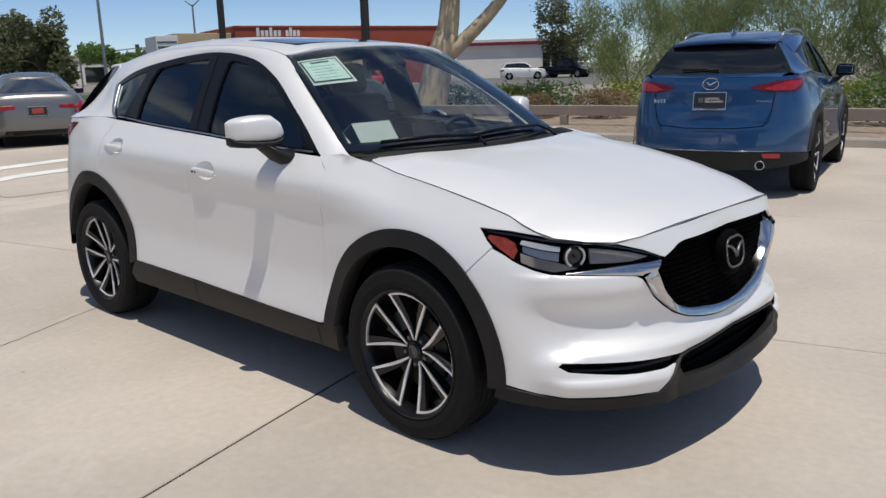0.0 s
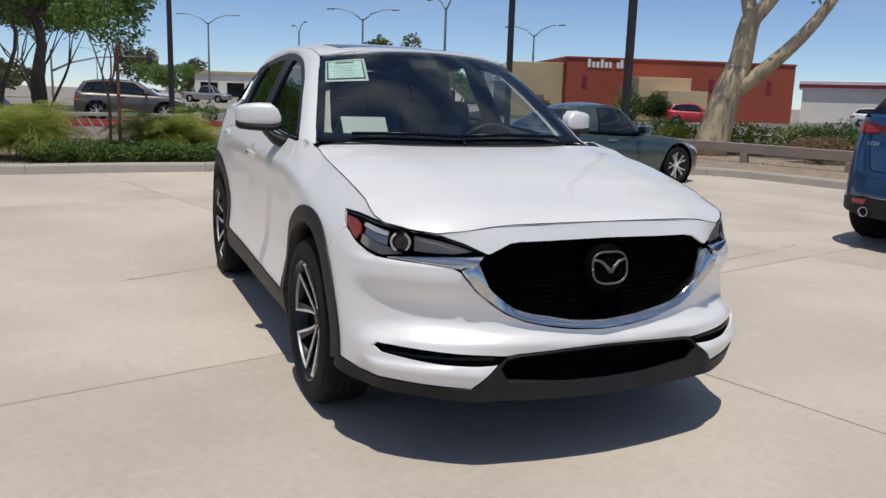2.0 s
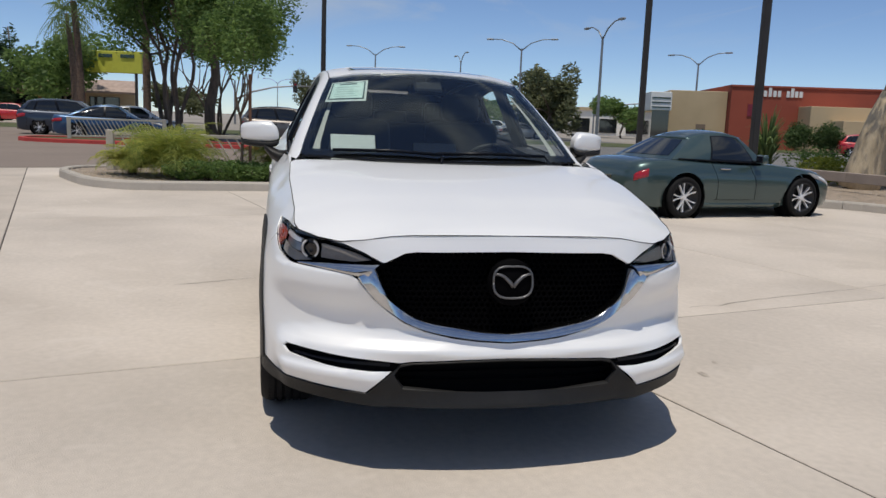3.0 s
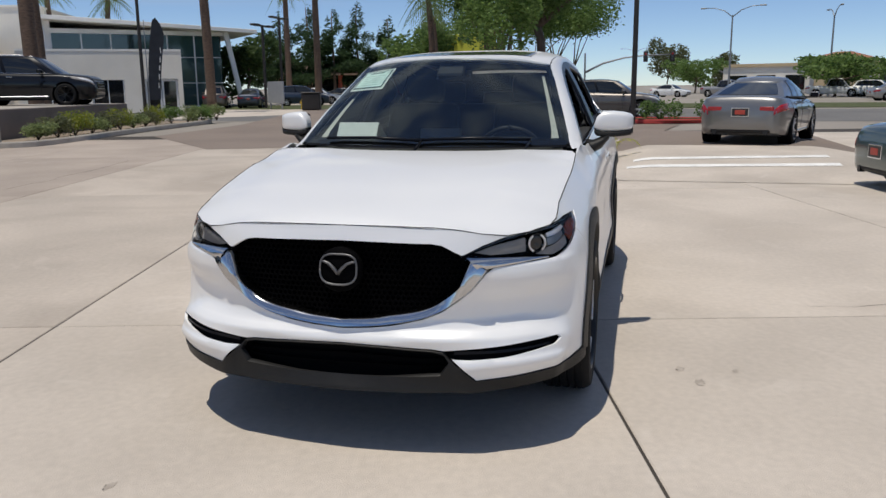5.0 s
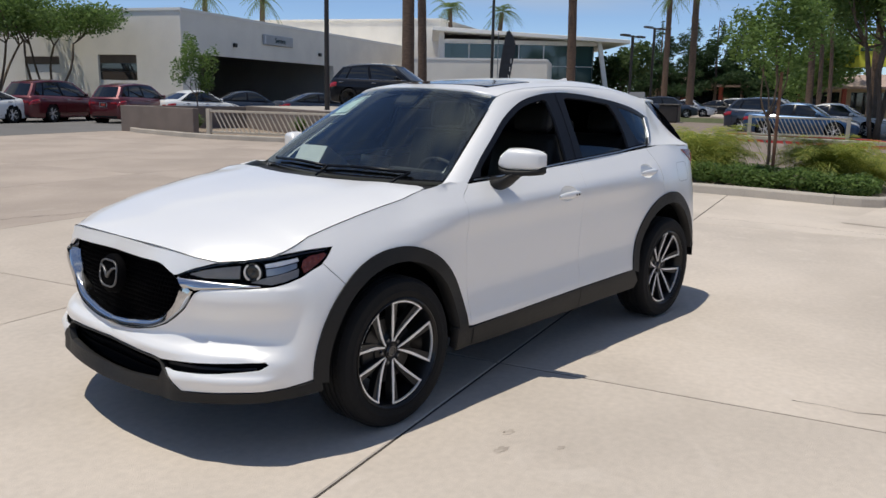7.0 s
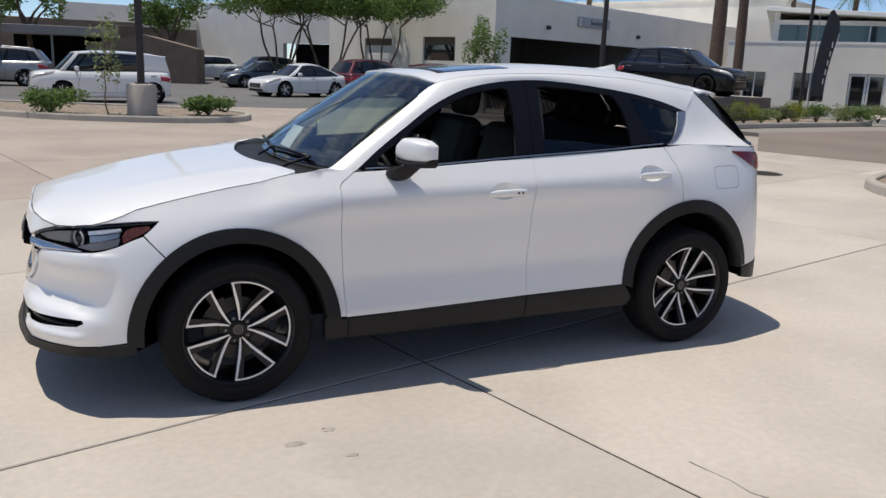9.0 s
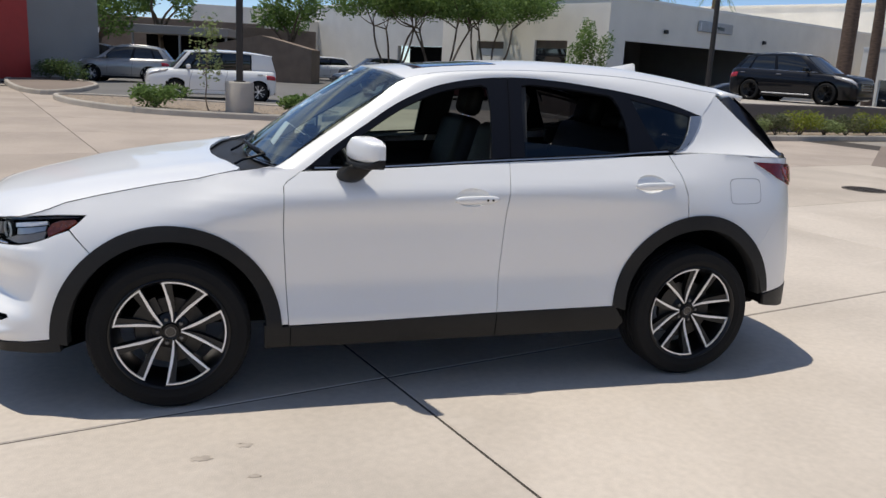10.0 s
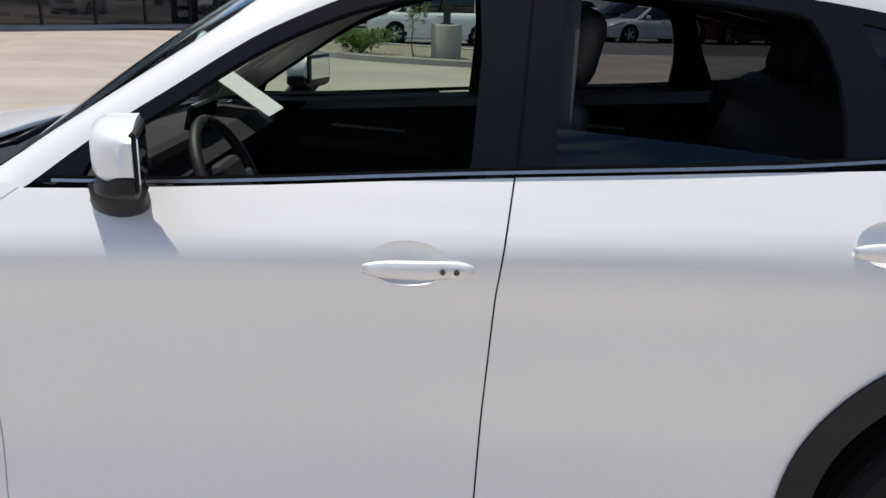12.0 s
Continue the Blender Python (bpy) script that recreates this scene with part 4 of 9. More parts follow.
    for sg in (1, -1):
        n = 36
        verts, faces = [], []
        so, si = wing_path(0)
        zo, zi = wing_path(1)
        for i in range(n + 1):
            t = 7 * i / n
            for w, lift in ((0.0, -0.03), (0.0, 0.008), (0.12, 0.016), (0.5, 0.012), (0.88, 0.003), (1.0, -0.008), (1.0, -0.06)):
                s = float(so(t)) * (1 - w) + float(si(t)) * w
                z = float(zo(t)) * (1 - w) + float(zi(t)) * w
                p, q = flank([s, s + 0.003], [z, z])
                nv = np.array([abs(q[1] - p[1]), -(q[0] - p[0]) if q[1] > p[1] else (q[0] - p[0]), 0])
                nv /= np.linalg.norm(nv)
                p = p + nv * lift
                verts.append((p[0], p[1] * sg, p[2]))
        k = 7
        for i in range(n):
            for q in range(k - 1):
                f = (i * k + q, i * k + q + 1, (i + 1) * k + q + 1, (i + 1) * k + q)
                faces.append(f if sg > 0 else f[::-1])
        ob = link("chrome_wing", mesh_of("chrome_wing", verts, faces), CHROME, car)
        ob.data.set_sharp_from_angle(angle=0.7)
        # its slim arm under the lamp
        rows_ = [[(0.492, 0.783), (0.53, 0.779), (0.60, 0.775), (0.67, 0.771), (0.74, 0.767), (0.80, 0.763), (0.845, 0.759)],
                 [(0.510, 0.760), (0.545, 0.758), (0.60, 0.759), (0.67, 0.759), (0.74, 0.7585), (0.80, 0.758), (0.845, 0.7575)],
                 [(0.536, 0.732), (0.565, 0.735), (0.60, 0.740), (0.67, 0.745), (0.74, 0.7495), (0.80, 0.7535), (0.847, 0.7555)]]
        lines = []
        for row, lift in zip(rows_, (0.004, 0.017, 0.004)):
            p = flank([s for s, z in row], [z for s, z in row])
            q = flank([s + 0.004 for s, z in row], [z for s, z in row])
            nv = np.stack([q[:, 1] - p[:, 1], p[:, 0] - q[:, 0], np.zeros(len(p))], 1)
            nv /= np.linalg.norm(nv, axis=1)[:, None]
            taper = np.linspace(1, 0.35, len(p))[:, None]
            lines.append(p + nv * lift * taper)
        strip("chrome_arm", lines[0], lines[1], CHROME, car, 3, 0.002, flip_y=sg < 0)
        strip("chrome_arm", lines[1], lines[2], CHROME, car, 3, 0.003, flip_y=sg < 0)

        # headlamp: dark housing, reflector, projector ring, lens
        lamp = empty("headlamp")
        lamp.parent = car
        L = [(sg * s, z) for s, z in LAMP]
        patch("housing", flank, L, GRILLE, lamp, step=0.03, off=-0.035, flange=0.0)
        patch("lens", flank, L, LENS, lamp, step=0.03, off=0.001, flange=0.004)
        def in_lamp(name, pts, mat, off, fl_=0.01):
            return patch(name, flank, [(sg * a_, z_) for a_, z_ in pts], mat, lamp, step=0.02, off=off, flange=fl_)
        in_lamp("reflector", [(1.048, 0.852), (1.10, 0.866), (1.165, 0.872), (1.172, 0.862), (1.130, 0.837), (1.085, 0.816), (1.042, 0.801), (1.030, 0.826)], AMBER, -0.004)
        in_lamp("bright_strip", [(0.862, 0.846), (0.93, 0.855), (1.018, 0.863), (1.024, 0.850), (0.95, 0.838), (0.864, 0.830)], ALLOY, -0.010)
        in_lamp("bright_strip", [(0.866, 0.826), (0.95, 0.834), (1.015, 0.845), (1.012, 0.826), (0.94, 0.806), (0.868, 0.796)], SATINCHROME, -0.018)
        in_lamp("lower_tray", [(0.80, 0.772), (0.868, 0.792), (0.935, 0.803), (1.02, 0.822), (1.012, 0.792), (0.955, 0.774), (0.884, 0.763)], LAMPGREY, -0.014)
        in_lamp("brow", nose((0.475, 0.786), (0.545, 0.817), (0.634, 0.841), (0.701, 0.855)) + [(0.875, 0.868), (1.011, 0.878), (1.190, 0.886), (1.17, 0.881), (1.011, 0.871), (0.875, 0.861)] + nose((0.701, 0.850), (0.634, 0.836), (0.545, 0.812)), GLOSSBLACK, -0.006, 0.015)
        in_lamp("inner_bezel", [(0.535, 0.797), (0.60, 0.816), (0.68, 0.829), (0.755, 0.838), (0.752, 0.786), (0.68, 0.783), (0.60, 0.784)], LAMPGREY, -0.014, 0.015)
        c = flank([0.806], [0.810])[0]
        aim = Matrix.Translation((c[0] - 0.014, sg * (c[1] - 0.009), c[2])) @ pose(0, 0, 0, 0, 0, -58 if sg > 0 else -122)
        for nm, r0, r1, d0, d1, mt in (("projector_bezel", 0.031, 0.038, -0.014, 0.002, RIMGREY), ("projector", 0.0, 0.031, -0.02, -0.002, GLOSSBLACK)):
            v, f = lathe([(r0, d0), (r1, d0), (r1, d1 - 0.002), (r1 * 0.9 + r0 * 0.1, d1), (r0 * 0.9 + r1 * 0.1, d1), (r0, d1 - 0.003)], 28)
            link(nm, mesh_of(nm, v, f), mt, lamp).matrix_basis = aim
        for a0, a1 in ((-1.15, 1.05), (2.0, 4.1)):
            v, f = ring_band(0.030, 0.0375, 0.0, 0.007, a0, a1, 12)
            link("light_ring", mesh_of("light_ring", v, f), ALLOY, lamp, smooth=False).matrix_basis = aim

    # badge on the grille: dark disc, winged ring in dull chrome
    badge = empty("badge")
    badge.parent = car
    badge.matrix_basis = pose(2.256, 0, 0.727, 8, 0, -90)
    v, f = lathe([(0.0, 0.004), (0.080, 0.004), (0.086, -0.004), (0.088, -0.03)], 40)
    link("badge_disc", mesh_of("badge_disc", v, f), GRILLE, badge)

    def round_box(a, rx_, rz_, p=0.72):
        c_, s_ = math.cos(a), math.sin(a)
        return (rx_ * math.copysign(abs(c_) ** p, c_), rz_ * math.copysign(abs(s_) ** p, s_))
    ring = [(x_, 0.008, z_ + 0.06 * abs(x_) * (z_ > 0)) for x_, z_ in (round_box(a, 0.074, 0.058) for a in np.linspace(0, 2 * math.pi, 49))]
    piped("badge_ring", ring, 0.0042, DULLCHROME, badge, 8)
    for h in (1, -1):
        piped("badge_wing", [(0, 0.012, -0.016), (h * 0.016, 0.012, 0.004), (h * 0.036, 0.012, 0.022), (h * 0.056, 0.012, 0.030), (h * 0.072, 0.010, 0.030)], [0.0075, 0.007, 0.006, 0.005, 0.003], DULLCHROME, badge, 8)

    # hood, with its own shut line
    xs = np.linspace(1.955, 1.03, 16)
    edge = [(2.2112, 0.0), (2.2092, 0.20), (2.2022, 0.36), (2.193, 0.442), (2.157, float(hood_side(2.157)) - 0.004), (2.103, float(hood_side(2.103)) - 0.004), (2.038, float(hood_side(2.038)) - 0.004)]
    left = edge + [(float(x), float(hood_side(x)) - 0.004) for x in xs if x > 1.06] + [(1.045, 0.768), (1.035, 0.72), (1.07, 0.60), (1.12, 0.40), (1.155, 0.2), (1.165, 0)]
    patch("hood", hood, left + [(x, -y) for x, y in left[::-1] if y > 1e-6], paint_mat, car, step=0.04, flange=0.015)
    # dark shut line round the hood
    for h in (1, -1):
        line = [tuple(hood([x], [y])[0] * np.array([1, h, 1]) + np.array([0.001, h * 0.002, -0.0006])) for x, y in left[:-4]]
        piped("hood_shut_line", line, 0.0016, DARK, car, 6)
    # cowl under the windscreen, wipers
    cowl = [(1.20, 0.0), (1.185, 0.22), (1.15, 0.44), (1.10, 0.64), (1.06, 0.755), (0.95, 0.765), (0.87, 0.74), (0.93, 0.5), (0.975, 0.2), (0.98, 0)]
    patch("cowl", lambda a, b: hood(a, b) - np.array([0, 0, 0.026]), cowl + [(x, -y) for x, y in cowl[::-1] if y > 1e-6], CLADDING, car, step=0.06, flange=0.03)
    for y0, y1 in ((0.55, -0.06), (-0.02, -0.58)):
        pts = [tuple(screen([u], [w])[0] + np.array([0.015, 0, 0.016])) for u, w in ((y0 / 0.74, 0.03), ((y0 + y1) / 1.48, 0.05), (y1 / 0.74, 0.035))]
        piped("wiper", pts, 0.009, SATINBLACK, car, 6)
        piped("wiper_arm", [(1.05, y0 - 0.02, 1.085), (1.01, y0 - 0.01, 1.108), pts[0], pts[1]], 0.007, SATINBLACK, car, 6)

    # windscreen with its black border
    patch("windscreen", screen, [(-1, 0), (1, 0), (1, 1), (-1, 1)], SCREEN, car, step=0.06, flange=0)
    patch("windscreen_border", screen, [(-1.005, -0.01), (1.005, -0.01), (1.005, 1.005), (-1.005, 1.005)], GLOSSBLACK, car, step=0.06,
          holes=[[(-0.955, 0.075), (0.955, 0.075), (0.945, 0.955), (-0.945, 0.955)]], off=-0.006, flange=0)

    # pale cloth trim on the inside of the windscreen pillars
    for h in (1, -1):
        patch("pillar_trim", screen, [(h * 0.955, 0.10), (h * 0.95, 0.95), (h * 0.925, 0.95), (h * 0.918, 0.55), (h * 0.91, 0.22), (h * 0.89, 0.10)], LINER, car, step=0.05, off=-0.055, flange=0)

    # roof with the glass panel of the sunroof
    rx = np.linspace(0.225, -1.63, 24)
    rl = [(0.333, 0.0), (0.328, 0.12), (0.310, 0.27), (0.275, 0.42), (0.240, 0.535)] + [(float(x), float(roof_side(x)) - 0.006) for x in rx]
    back = [(-1.64, 0.40), (-1.645, 0.2), (-1.645, 0.0)]
    half = rl + back
    sun_hole = [(0.16, -0.44), (0.16, 0.44), (-0.30, 0.45), (-0.30, -0.45)]
    patch("roof", roof, half + [(x, -y) for x, y in half[::-1] if y > 1e-6], paint_mat, car, step=0.05, holes=[sun_hole], flange=0.015)
    patch("sunroof", roof, [(0.10, -0.405), (0.10, 0.405), (-0.295, 0.415), (-0.295, -0.415)], GLOSSBLACK, car, step=0.06, off=-0.002, flange=0.02)
    # shark fin
    fin_v = []
    prof = [(-1.13, 0.0, 0.010), (-1.20, 0.018, 0.028), (-1.28, 0.042, 0.030), (-1.335, 0.062, 0.012), (-1.352, 0.060, 0.008), (-1.360, 0.0, 0.030)]
    fin_f = []
    for x, h, w in prof:
        zb = float(roof_mid(x)) - 0.004
        fin_v += [(x, -w, zb), (x, -w * 0.35, zb + h), (x, w * 0.35, zb + h), (x, w, zb)]
    for i in range(len(prof) - 1):
        for q in range(3):
            fin_f.append((i * 4 + q, i * 4 + q + 1, i * 4 + 5 + q, i * 4 + 4 + q))
    link("antenna_fin", mesh_of("antenna_fin", fin_v, fin_f), paint_mat, car)

    # carpeted boot floor and its side shelves
    boxed("boot_floor", (0.82, 1.36, 0.02), (-1.58, 0, 0.84), CABIN, car, (0, 0, 0), 0.004)
    for h in (1, -1):
        boxed("boot_shelf", (0.66, 0.14, 0.02), (-0.90, h * 0.73, 0.84), CABIN, car, (0, 0, 0), 0.004)
    # spoiler over the rear window, rear window, tailgate
    sp_a = [(-1.645, y, float(roof([-1.645], [abs(y)])[0][2])) for y in (-0.51, -0.25, 0, 0.25, 0.51)]
    sp_b = [(-1.79 - 0.03 * (1 - (y / 0.5) ** 2), y, 1.535 - 0.02 * (abs(y) / 0.5) ** 2) for y in (-0.50, -0.25, 0, 0.25, 0.50)]
    strip("spoiler", sp_a, sp_b, paint_mat, car, 4, 0.008, thick=0.03)
    gl_a = [(-1.72, y, 1.518 - 0.02 * abs(y)) for y in (-0.515, -0.25, 0, 0.25, 0.515)]
    gl_b = [(-1.985 + 0.06 * (y / 0.70) ** 2, y, 1.215) for y in (-0.70, -0.35, 0, 0.35, 0.70)]
    strip("rear_window", gl_a, gl_b, CARGLASS if not hero else GLOSSBLACK, car, 6, 0.02)
    tg_b = [tuple(flank([math.copysign(s_tail(y), y if y else 1)], [1.185])[0]) for y in (-0.66, -0.32, 0.0, 0.32, 0.66)]
    strip("tailgate_shoulder", [(x, y, z) for x, y, z in gl_b], tg_b, paint_mat, car, 4, 0.015)

    # tail: gate panel, bumper, lamps, plate
    def tail(*pts):
        return [(s_tail(y) if y < 0.70 else s_x(-2.09 + (y - 0.70) * 0.9), z) for y, z in pts]

    gate_pts = tail((0.0, 1.18), (0.30, 1.18), (0.62, 1.18), (0.60, 1.02), (0.57, 0.86), (0.50, 0.72), (0.25, 0.70), (0.0, 0.70))

    def rear_fn(a, z):
        """The tail across the middle line: a is minus to the right."""
        a = np.asarray(a, float)
        p = flank(S_END - np.abs(a), z)
        p[:, 1] *= np.where(a < 0, -1, 1)
        return p

    def rear_both(points):
        q = [(S_END - s, z) for s, z in points]
        return q + [(-a, z) for a, z in q[::-1] if a > 1e-6]
    patch("tailgate", rear_fn, rear_both(gate_pts), paint_mat, car, step=0.04)
    rear_low = [(s_tail(0.0), 0.692), (s_tail(0.25), 0.692), (s_tail(0.50), 0.712)] + [(s_tail(0.575), 0.86), (s_tail(0.59), 0.95)] + [(s_x(-2.02), 0.97)] \
        + side((-1.90, 0.901), (-1.719, 0.7015)) + arch(REAR_HUB, 0.385, 0.462, 0.470, 142, 172, 8) + side((-1.95, 0.46)) + [(s_tail(0.60), 0.47), (s_tail(0.3), 0.47), (s_tail(0.0), 0.47)]
    patch("rear_bumper", rear_fn, rear_both(rear_low), paint_mat, car, step=0.04)
    rear_val = [(s_tail(0.0), 0.466), (s_tail(0.3), 0.466), (s_tail(0.60), 0.466)] + side((-1.95, 0.456), (-1.815, 0.44), (-1.822, 0.378), (-1.96, 0.352)) + [(s_tail(0.5), 0.30), (s_tail(0.0), 0.29)]
    patch("rear_valance", rear_fn, rear_both(rear_val), CLADDING, car, step=0.05, off=0.005, flange=0.03)
    for sg in (1, -1):
        rl_ = [(sg * (S_END - s), z) for s, z in tail((0.37, 1.088), (0.46, 1.108), (0.56, 1.128), (0.64, 1.142)) + side((-2.05, 1.156), (-1.90, 1.166), (-1.72, 1.172), (-1.77, 1.150), (-1.90, 1.085), (-2.03, 1.040)) + tail((0.60, 1.036), (0.50, 1.048), (0.42, 1.072))]
        corner = [(sg * (S_END - s), z) for s, z in tail((0.34, 1.186), (0.64, 1.186)) + side((-2.0, 1.192), (-1.74, 1.198), (-1.60, 1.196), (-1.60, 1.12), (-1.72, 1.08), (-1.90, 1.00), (-2.03, 0.945)) + tail((0.60, 0.94), (0.50, 1.03), (0.34, 1.05))]
        patch("tail_corner", rear_fn, corner, paint_mat, car, step=0.025, off=-0.002, flange=0)
        lamp = empty("tail_lamp")
        lamp.parent = car
        patch("lens", rear_fn, rl_, SMOKEDRED, lamp, step=0.025, off=0.006, flange=0.02)
        glow = [(sg * (S_END - s), z) for s, z in tail((0.50, 1.068), (0.62, 1.115)) + side((-2.05, 1.143), (-1.93, 1.140), (-1.97, 1.085), (-2.03, 1.058)) + tail((0.60, 1.050))]
        patch("red_lens", rear_fn, glow, REDLENS, lamp, step=0.025, off=0.011, flange=0.01)
        refl = [(sg * (S_END - s), z) for s, z in tail((0.50, 0.455), (0.66, 0.455), (0.66, 0.41), (0.52, 0.41))]
        patch("rear_reflector", rear_fn, refl, REDLENS, car, step=0.03, off=0.011, flange=0.012)
        v, f = lathe([(0.036, -0.10), (0.036, 0.0), (0.044, 0.004), (0.046, 0.0), (0.046, -0.10)], 24)
        ob = link("exhaust_tip", mesh_of("exhaust_tip", v, f), CHROME, car)
        ob.matrix_basis = pose(-2.225, sg * 0.50, 0.345, 0, 0, 90)
    if not hero:
        boxed("plate", (0.012, 0.30, 0.155), (-2.220, 0, 0.965), PLATE, car, (0, 8, 0), 0.004)
        boxed("plate_frame", (0.008, 0.32, 0.026), (-2.232, 0, 0.886), CHROME, car, (0, 8, 0), 0.002)
        boxed("plate_frame", (0.008, 0.32, 0.012), (-2.212, 0, 1.043), CHROME, car, (0, 8, 0), 0.002)
        boxed("dealer_bar", (0.004, 0.14, 0.010), (-2.2375, -0.02, 0.886), INK, car, (0, 8, 0), 0.001)
        for y in (-0.155, 0.155):
            boxed("plate_frame", (0.008, 0.010, 0.150), (-2.222, y, 0.965), CHROME, car, (0, 8, 0), 0.002)
        boxed("plate_mark", (0.003, 0.045, 0.045), (-2.2275, 0.085, 0.970), DULLCHROME, car, (0, 8, 0), 0.001)
        for word, z in (("CERTIFIED", 0.972), ("PRE-OWNED", 0.945)):
            cu = bpy.data.curves.new("plate_words", "FONT")
            cu.body = word
            cu.size = 0.030
            cu.extrude = 0.001
            cu.align_x = "LEFT"
            w_ob = link("plate_words", cu, WHITEINK, car, smooth=False)
            w_ob.matrix_basis = pose(-2.2285 + (0.965 - z) * -0.14, 0.045, z, 90, 0, -90) 
        piped("rear_badge", [(-2.206, 0.076 * math.cos(a), 1.125 + 0.056 * math.sin(a)) for a in np.linspace(0, 2 * math.pi, 29)], 0.0055, CHROME, car)
        for h in (1, -1):
            piped("rear_badge_wing", [(-2.21, 0, 1.112), (-2.21, h * 0.02, 1.130), (-2.207, h * 0.055, 1.146)], [0.008, 0.007, 0.004], CHROME, car)
        for y in (0.445, 0.48, 0.515, 0.55):
            boxed("gate_mark", (0.004, 0.024, 0.036), (-2.2135 + (y - 0.445) * 0.33, y, 0.962), CHROME, car, (0, 5, -18), 0.001)
        boxed("gate_lettering", (0.004, 0.13, 0.014), (-2.195, -0.50, 0.955), CHROME, car, (0, 5, 17), 0.001)
        piped("rear_wiper", [(-1.985, -0.02, 1.25), (-1.975, 0.12, 1.262), (-1.97, 0.34, 1.258)], 0.009, SATINBLACK, car, 6)
        # shut line of the tailgate, chrome strip over the valance
        shut = tail((0.62, 1.15), (0.60, 1.02), (0.575, 0.86), (0.545, 0.76), (0.50, 0.715), (0.25, 0.695), (0.0, 0.693))
        for h in (1, -1):
            piped("gate_shut_line", [tuple(p) for p in rear_fn([h * (S_END - s) for s, z in shut], [z for s, z in shut])], 0.004, DARK, car, 6)
            piped("bumper_chrome_strip", [tuple(p + np.array([-0.004, 0, 0])) for p in rear_fn([h * (S_END - s) for s, z in tail((0.0, 0.478), (0.3, 0.478), (0.60, 0.478))], [0.478] * 3)], 0.005, CHROME, car, 6)
            # roof bars
            bar = [(x, h * (float(roof_side(x)) - 0.05), float(roof([x], [float(roof_side(x)) - 0.05])[0][2]) + l) for x, l in ((0.05, 0.0), (-0.02, 0.03), (-0.3, 0.045), (-0.8, 0.045), (-1.25, 0.03), (-1.35, 0.0))]
            piped("roof_bar", bar, 0.014, SATINCHROME, car, 8)

    # both sides
    for sg in (1, -1):
        fl = sg < 0

        def sd(points):
            return [(sg * s, z) for s, z in points]
        fender = side(*[(x, float(top_z(s_x(x))) - 0.0015) for x in (1.955, 1.90, 1.82, 1.73, 1.65, 1.57, 1.50, 1.42, 1.35, 1.29, 1.24, 1.18, 1.137, 1.07, 1.0)]) + side((0.90, 1.108), (0.80, 1.101), (0.765, 1.094)) \
            + side((0.800, 1.070), (0.832, 1.050), (0.848, 1.030), (0.850, 0.90), (0.848, 0.785), (0.838, 0.60), (0.825, 0.385), (0.885, 0.385)) \
            + FRONT_ARCH_R[::-1][1:] + [(1.213, 0.759), (1.144, 0.832), (1.172, 0.852), (1.216, 0.8925), (1.11, 0.890), (1.011, 0.885)]
        patch("fender", flank, sd(fender), paint_mat, car, step=step)
        fdoor = side((0.762, 1.092), (0.60, 1.098), (0.40, 1.109), (0.20, 1.120), (0.0, 1.133), (-0.266, 1.149)) \
            + side((-0.252, 1.05), (-0.236, 0.926), (-0.220, 0.654), (-0.210, 0.405), (0.10, 0.396), (0.45, 0.386), (0.821, 0.380)) + side((0.834, 0.60), (0.844, 0.785), (0.846, 0.90), (0.844, 1.030), (0.829, 1.047), (0.796, 1.068))
        door = patch("front_door", flank, sd(fdoor), paint_mat, car, step=step, holes=[sd(side(*cup_outline(0.035, -0.190, 0.974)))])
        rdoor = side((-0.270, 1.150), (-0.45, 1.160), (-0.70, 1.174), (-0.95, 1.187), (-1.168, 1.199), (-1.215, 1.10), (-1.245, 1.000), (-1.252, 0.905), (-1.25, 0.852)) \
            + REAR_ARCH_F[1:] + side((-0.865, 0.416), (-0.55, 0.411), (-0.214, 0.405), (-0.224, 0.654), (-0.240, 0.926), (-0.256, 1.05))
        patch("rear_door", flank, sd(rdoor), paint_mat, car, step=step, holes=[sd(side(*cup_outline(-0.940, -1.165, 1.048)))])
        quarter = side((-1.176, 1.200), (-1.35, 1.212), (-1.55, 1.207), (-1.675, 1.200), (-1.70, 1.176), (-1.755, 1.145), (-1.90, 1.078), (-2.03, 1.038), (-2.045, 0.975)) \
            + side((-2.02, 0.9715), (-1.90, 0.9025), (-1.718, 0.7035)) + arch(REAR_HUB, 0.385, 0.462, 0.470, 138, 82, 14) + side((-1.26, 0.856), (-1.260, 0.905), (-1.253, 1.000), (-1.223, 1.10))
        patch("quarter_panel", flank, sd(quarter), paint_mat, car, step=step)
        # near-black walls behind the shut lines, the gaps' shade put into their colour
        patch("gap_shade_wall", flank, sd(side((1.0, 1.05), (-1.3, 1.12), (-1.2, 0.9), (-0.8, 0.40), (0.80, 0.36), (0.92, 0.8))), DARK, car, step=0.08, off=-0.05, flange=0)
        # cladding: arch lips, sill
        lip = arch(FRONT_HUB, 0.358, 0.495, 0.497, -2, 180, 40) + arch(FRONT_HUB, 0.358, 0.425, 0.428, 180, -4, 40)
        patch("front_arch_trim", flank, sd(lip), CLADDING, car, step=0.03, off=0.008, flange=0.07)
        lip = arch(REAR_HUB, 0.390, 0.492, 0.508, 3, 172, 40) + arch(REAR_HUB, 0.390, 0.420, 0.432, 172, 0, 40)
        patch("rear_arch_trim", flank, sd(lip), CLADDING, car, step=0.03, off=0.008, flange=0.07)
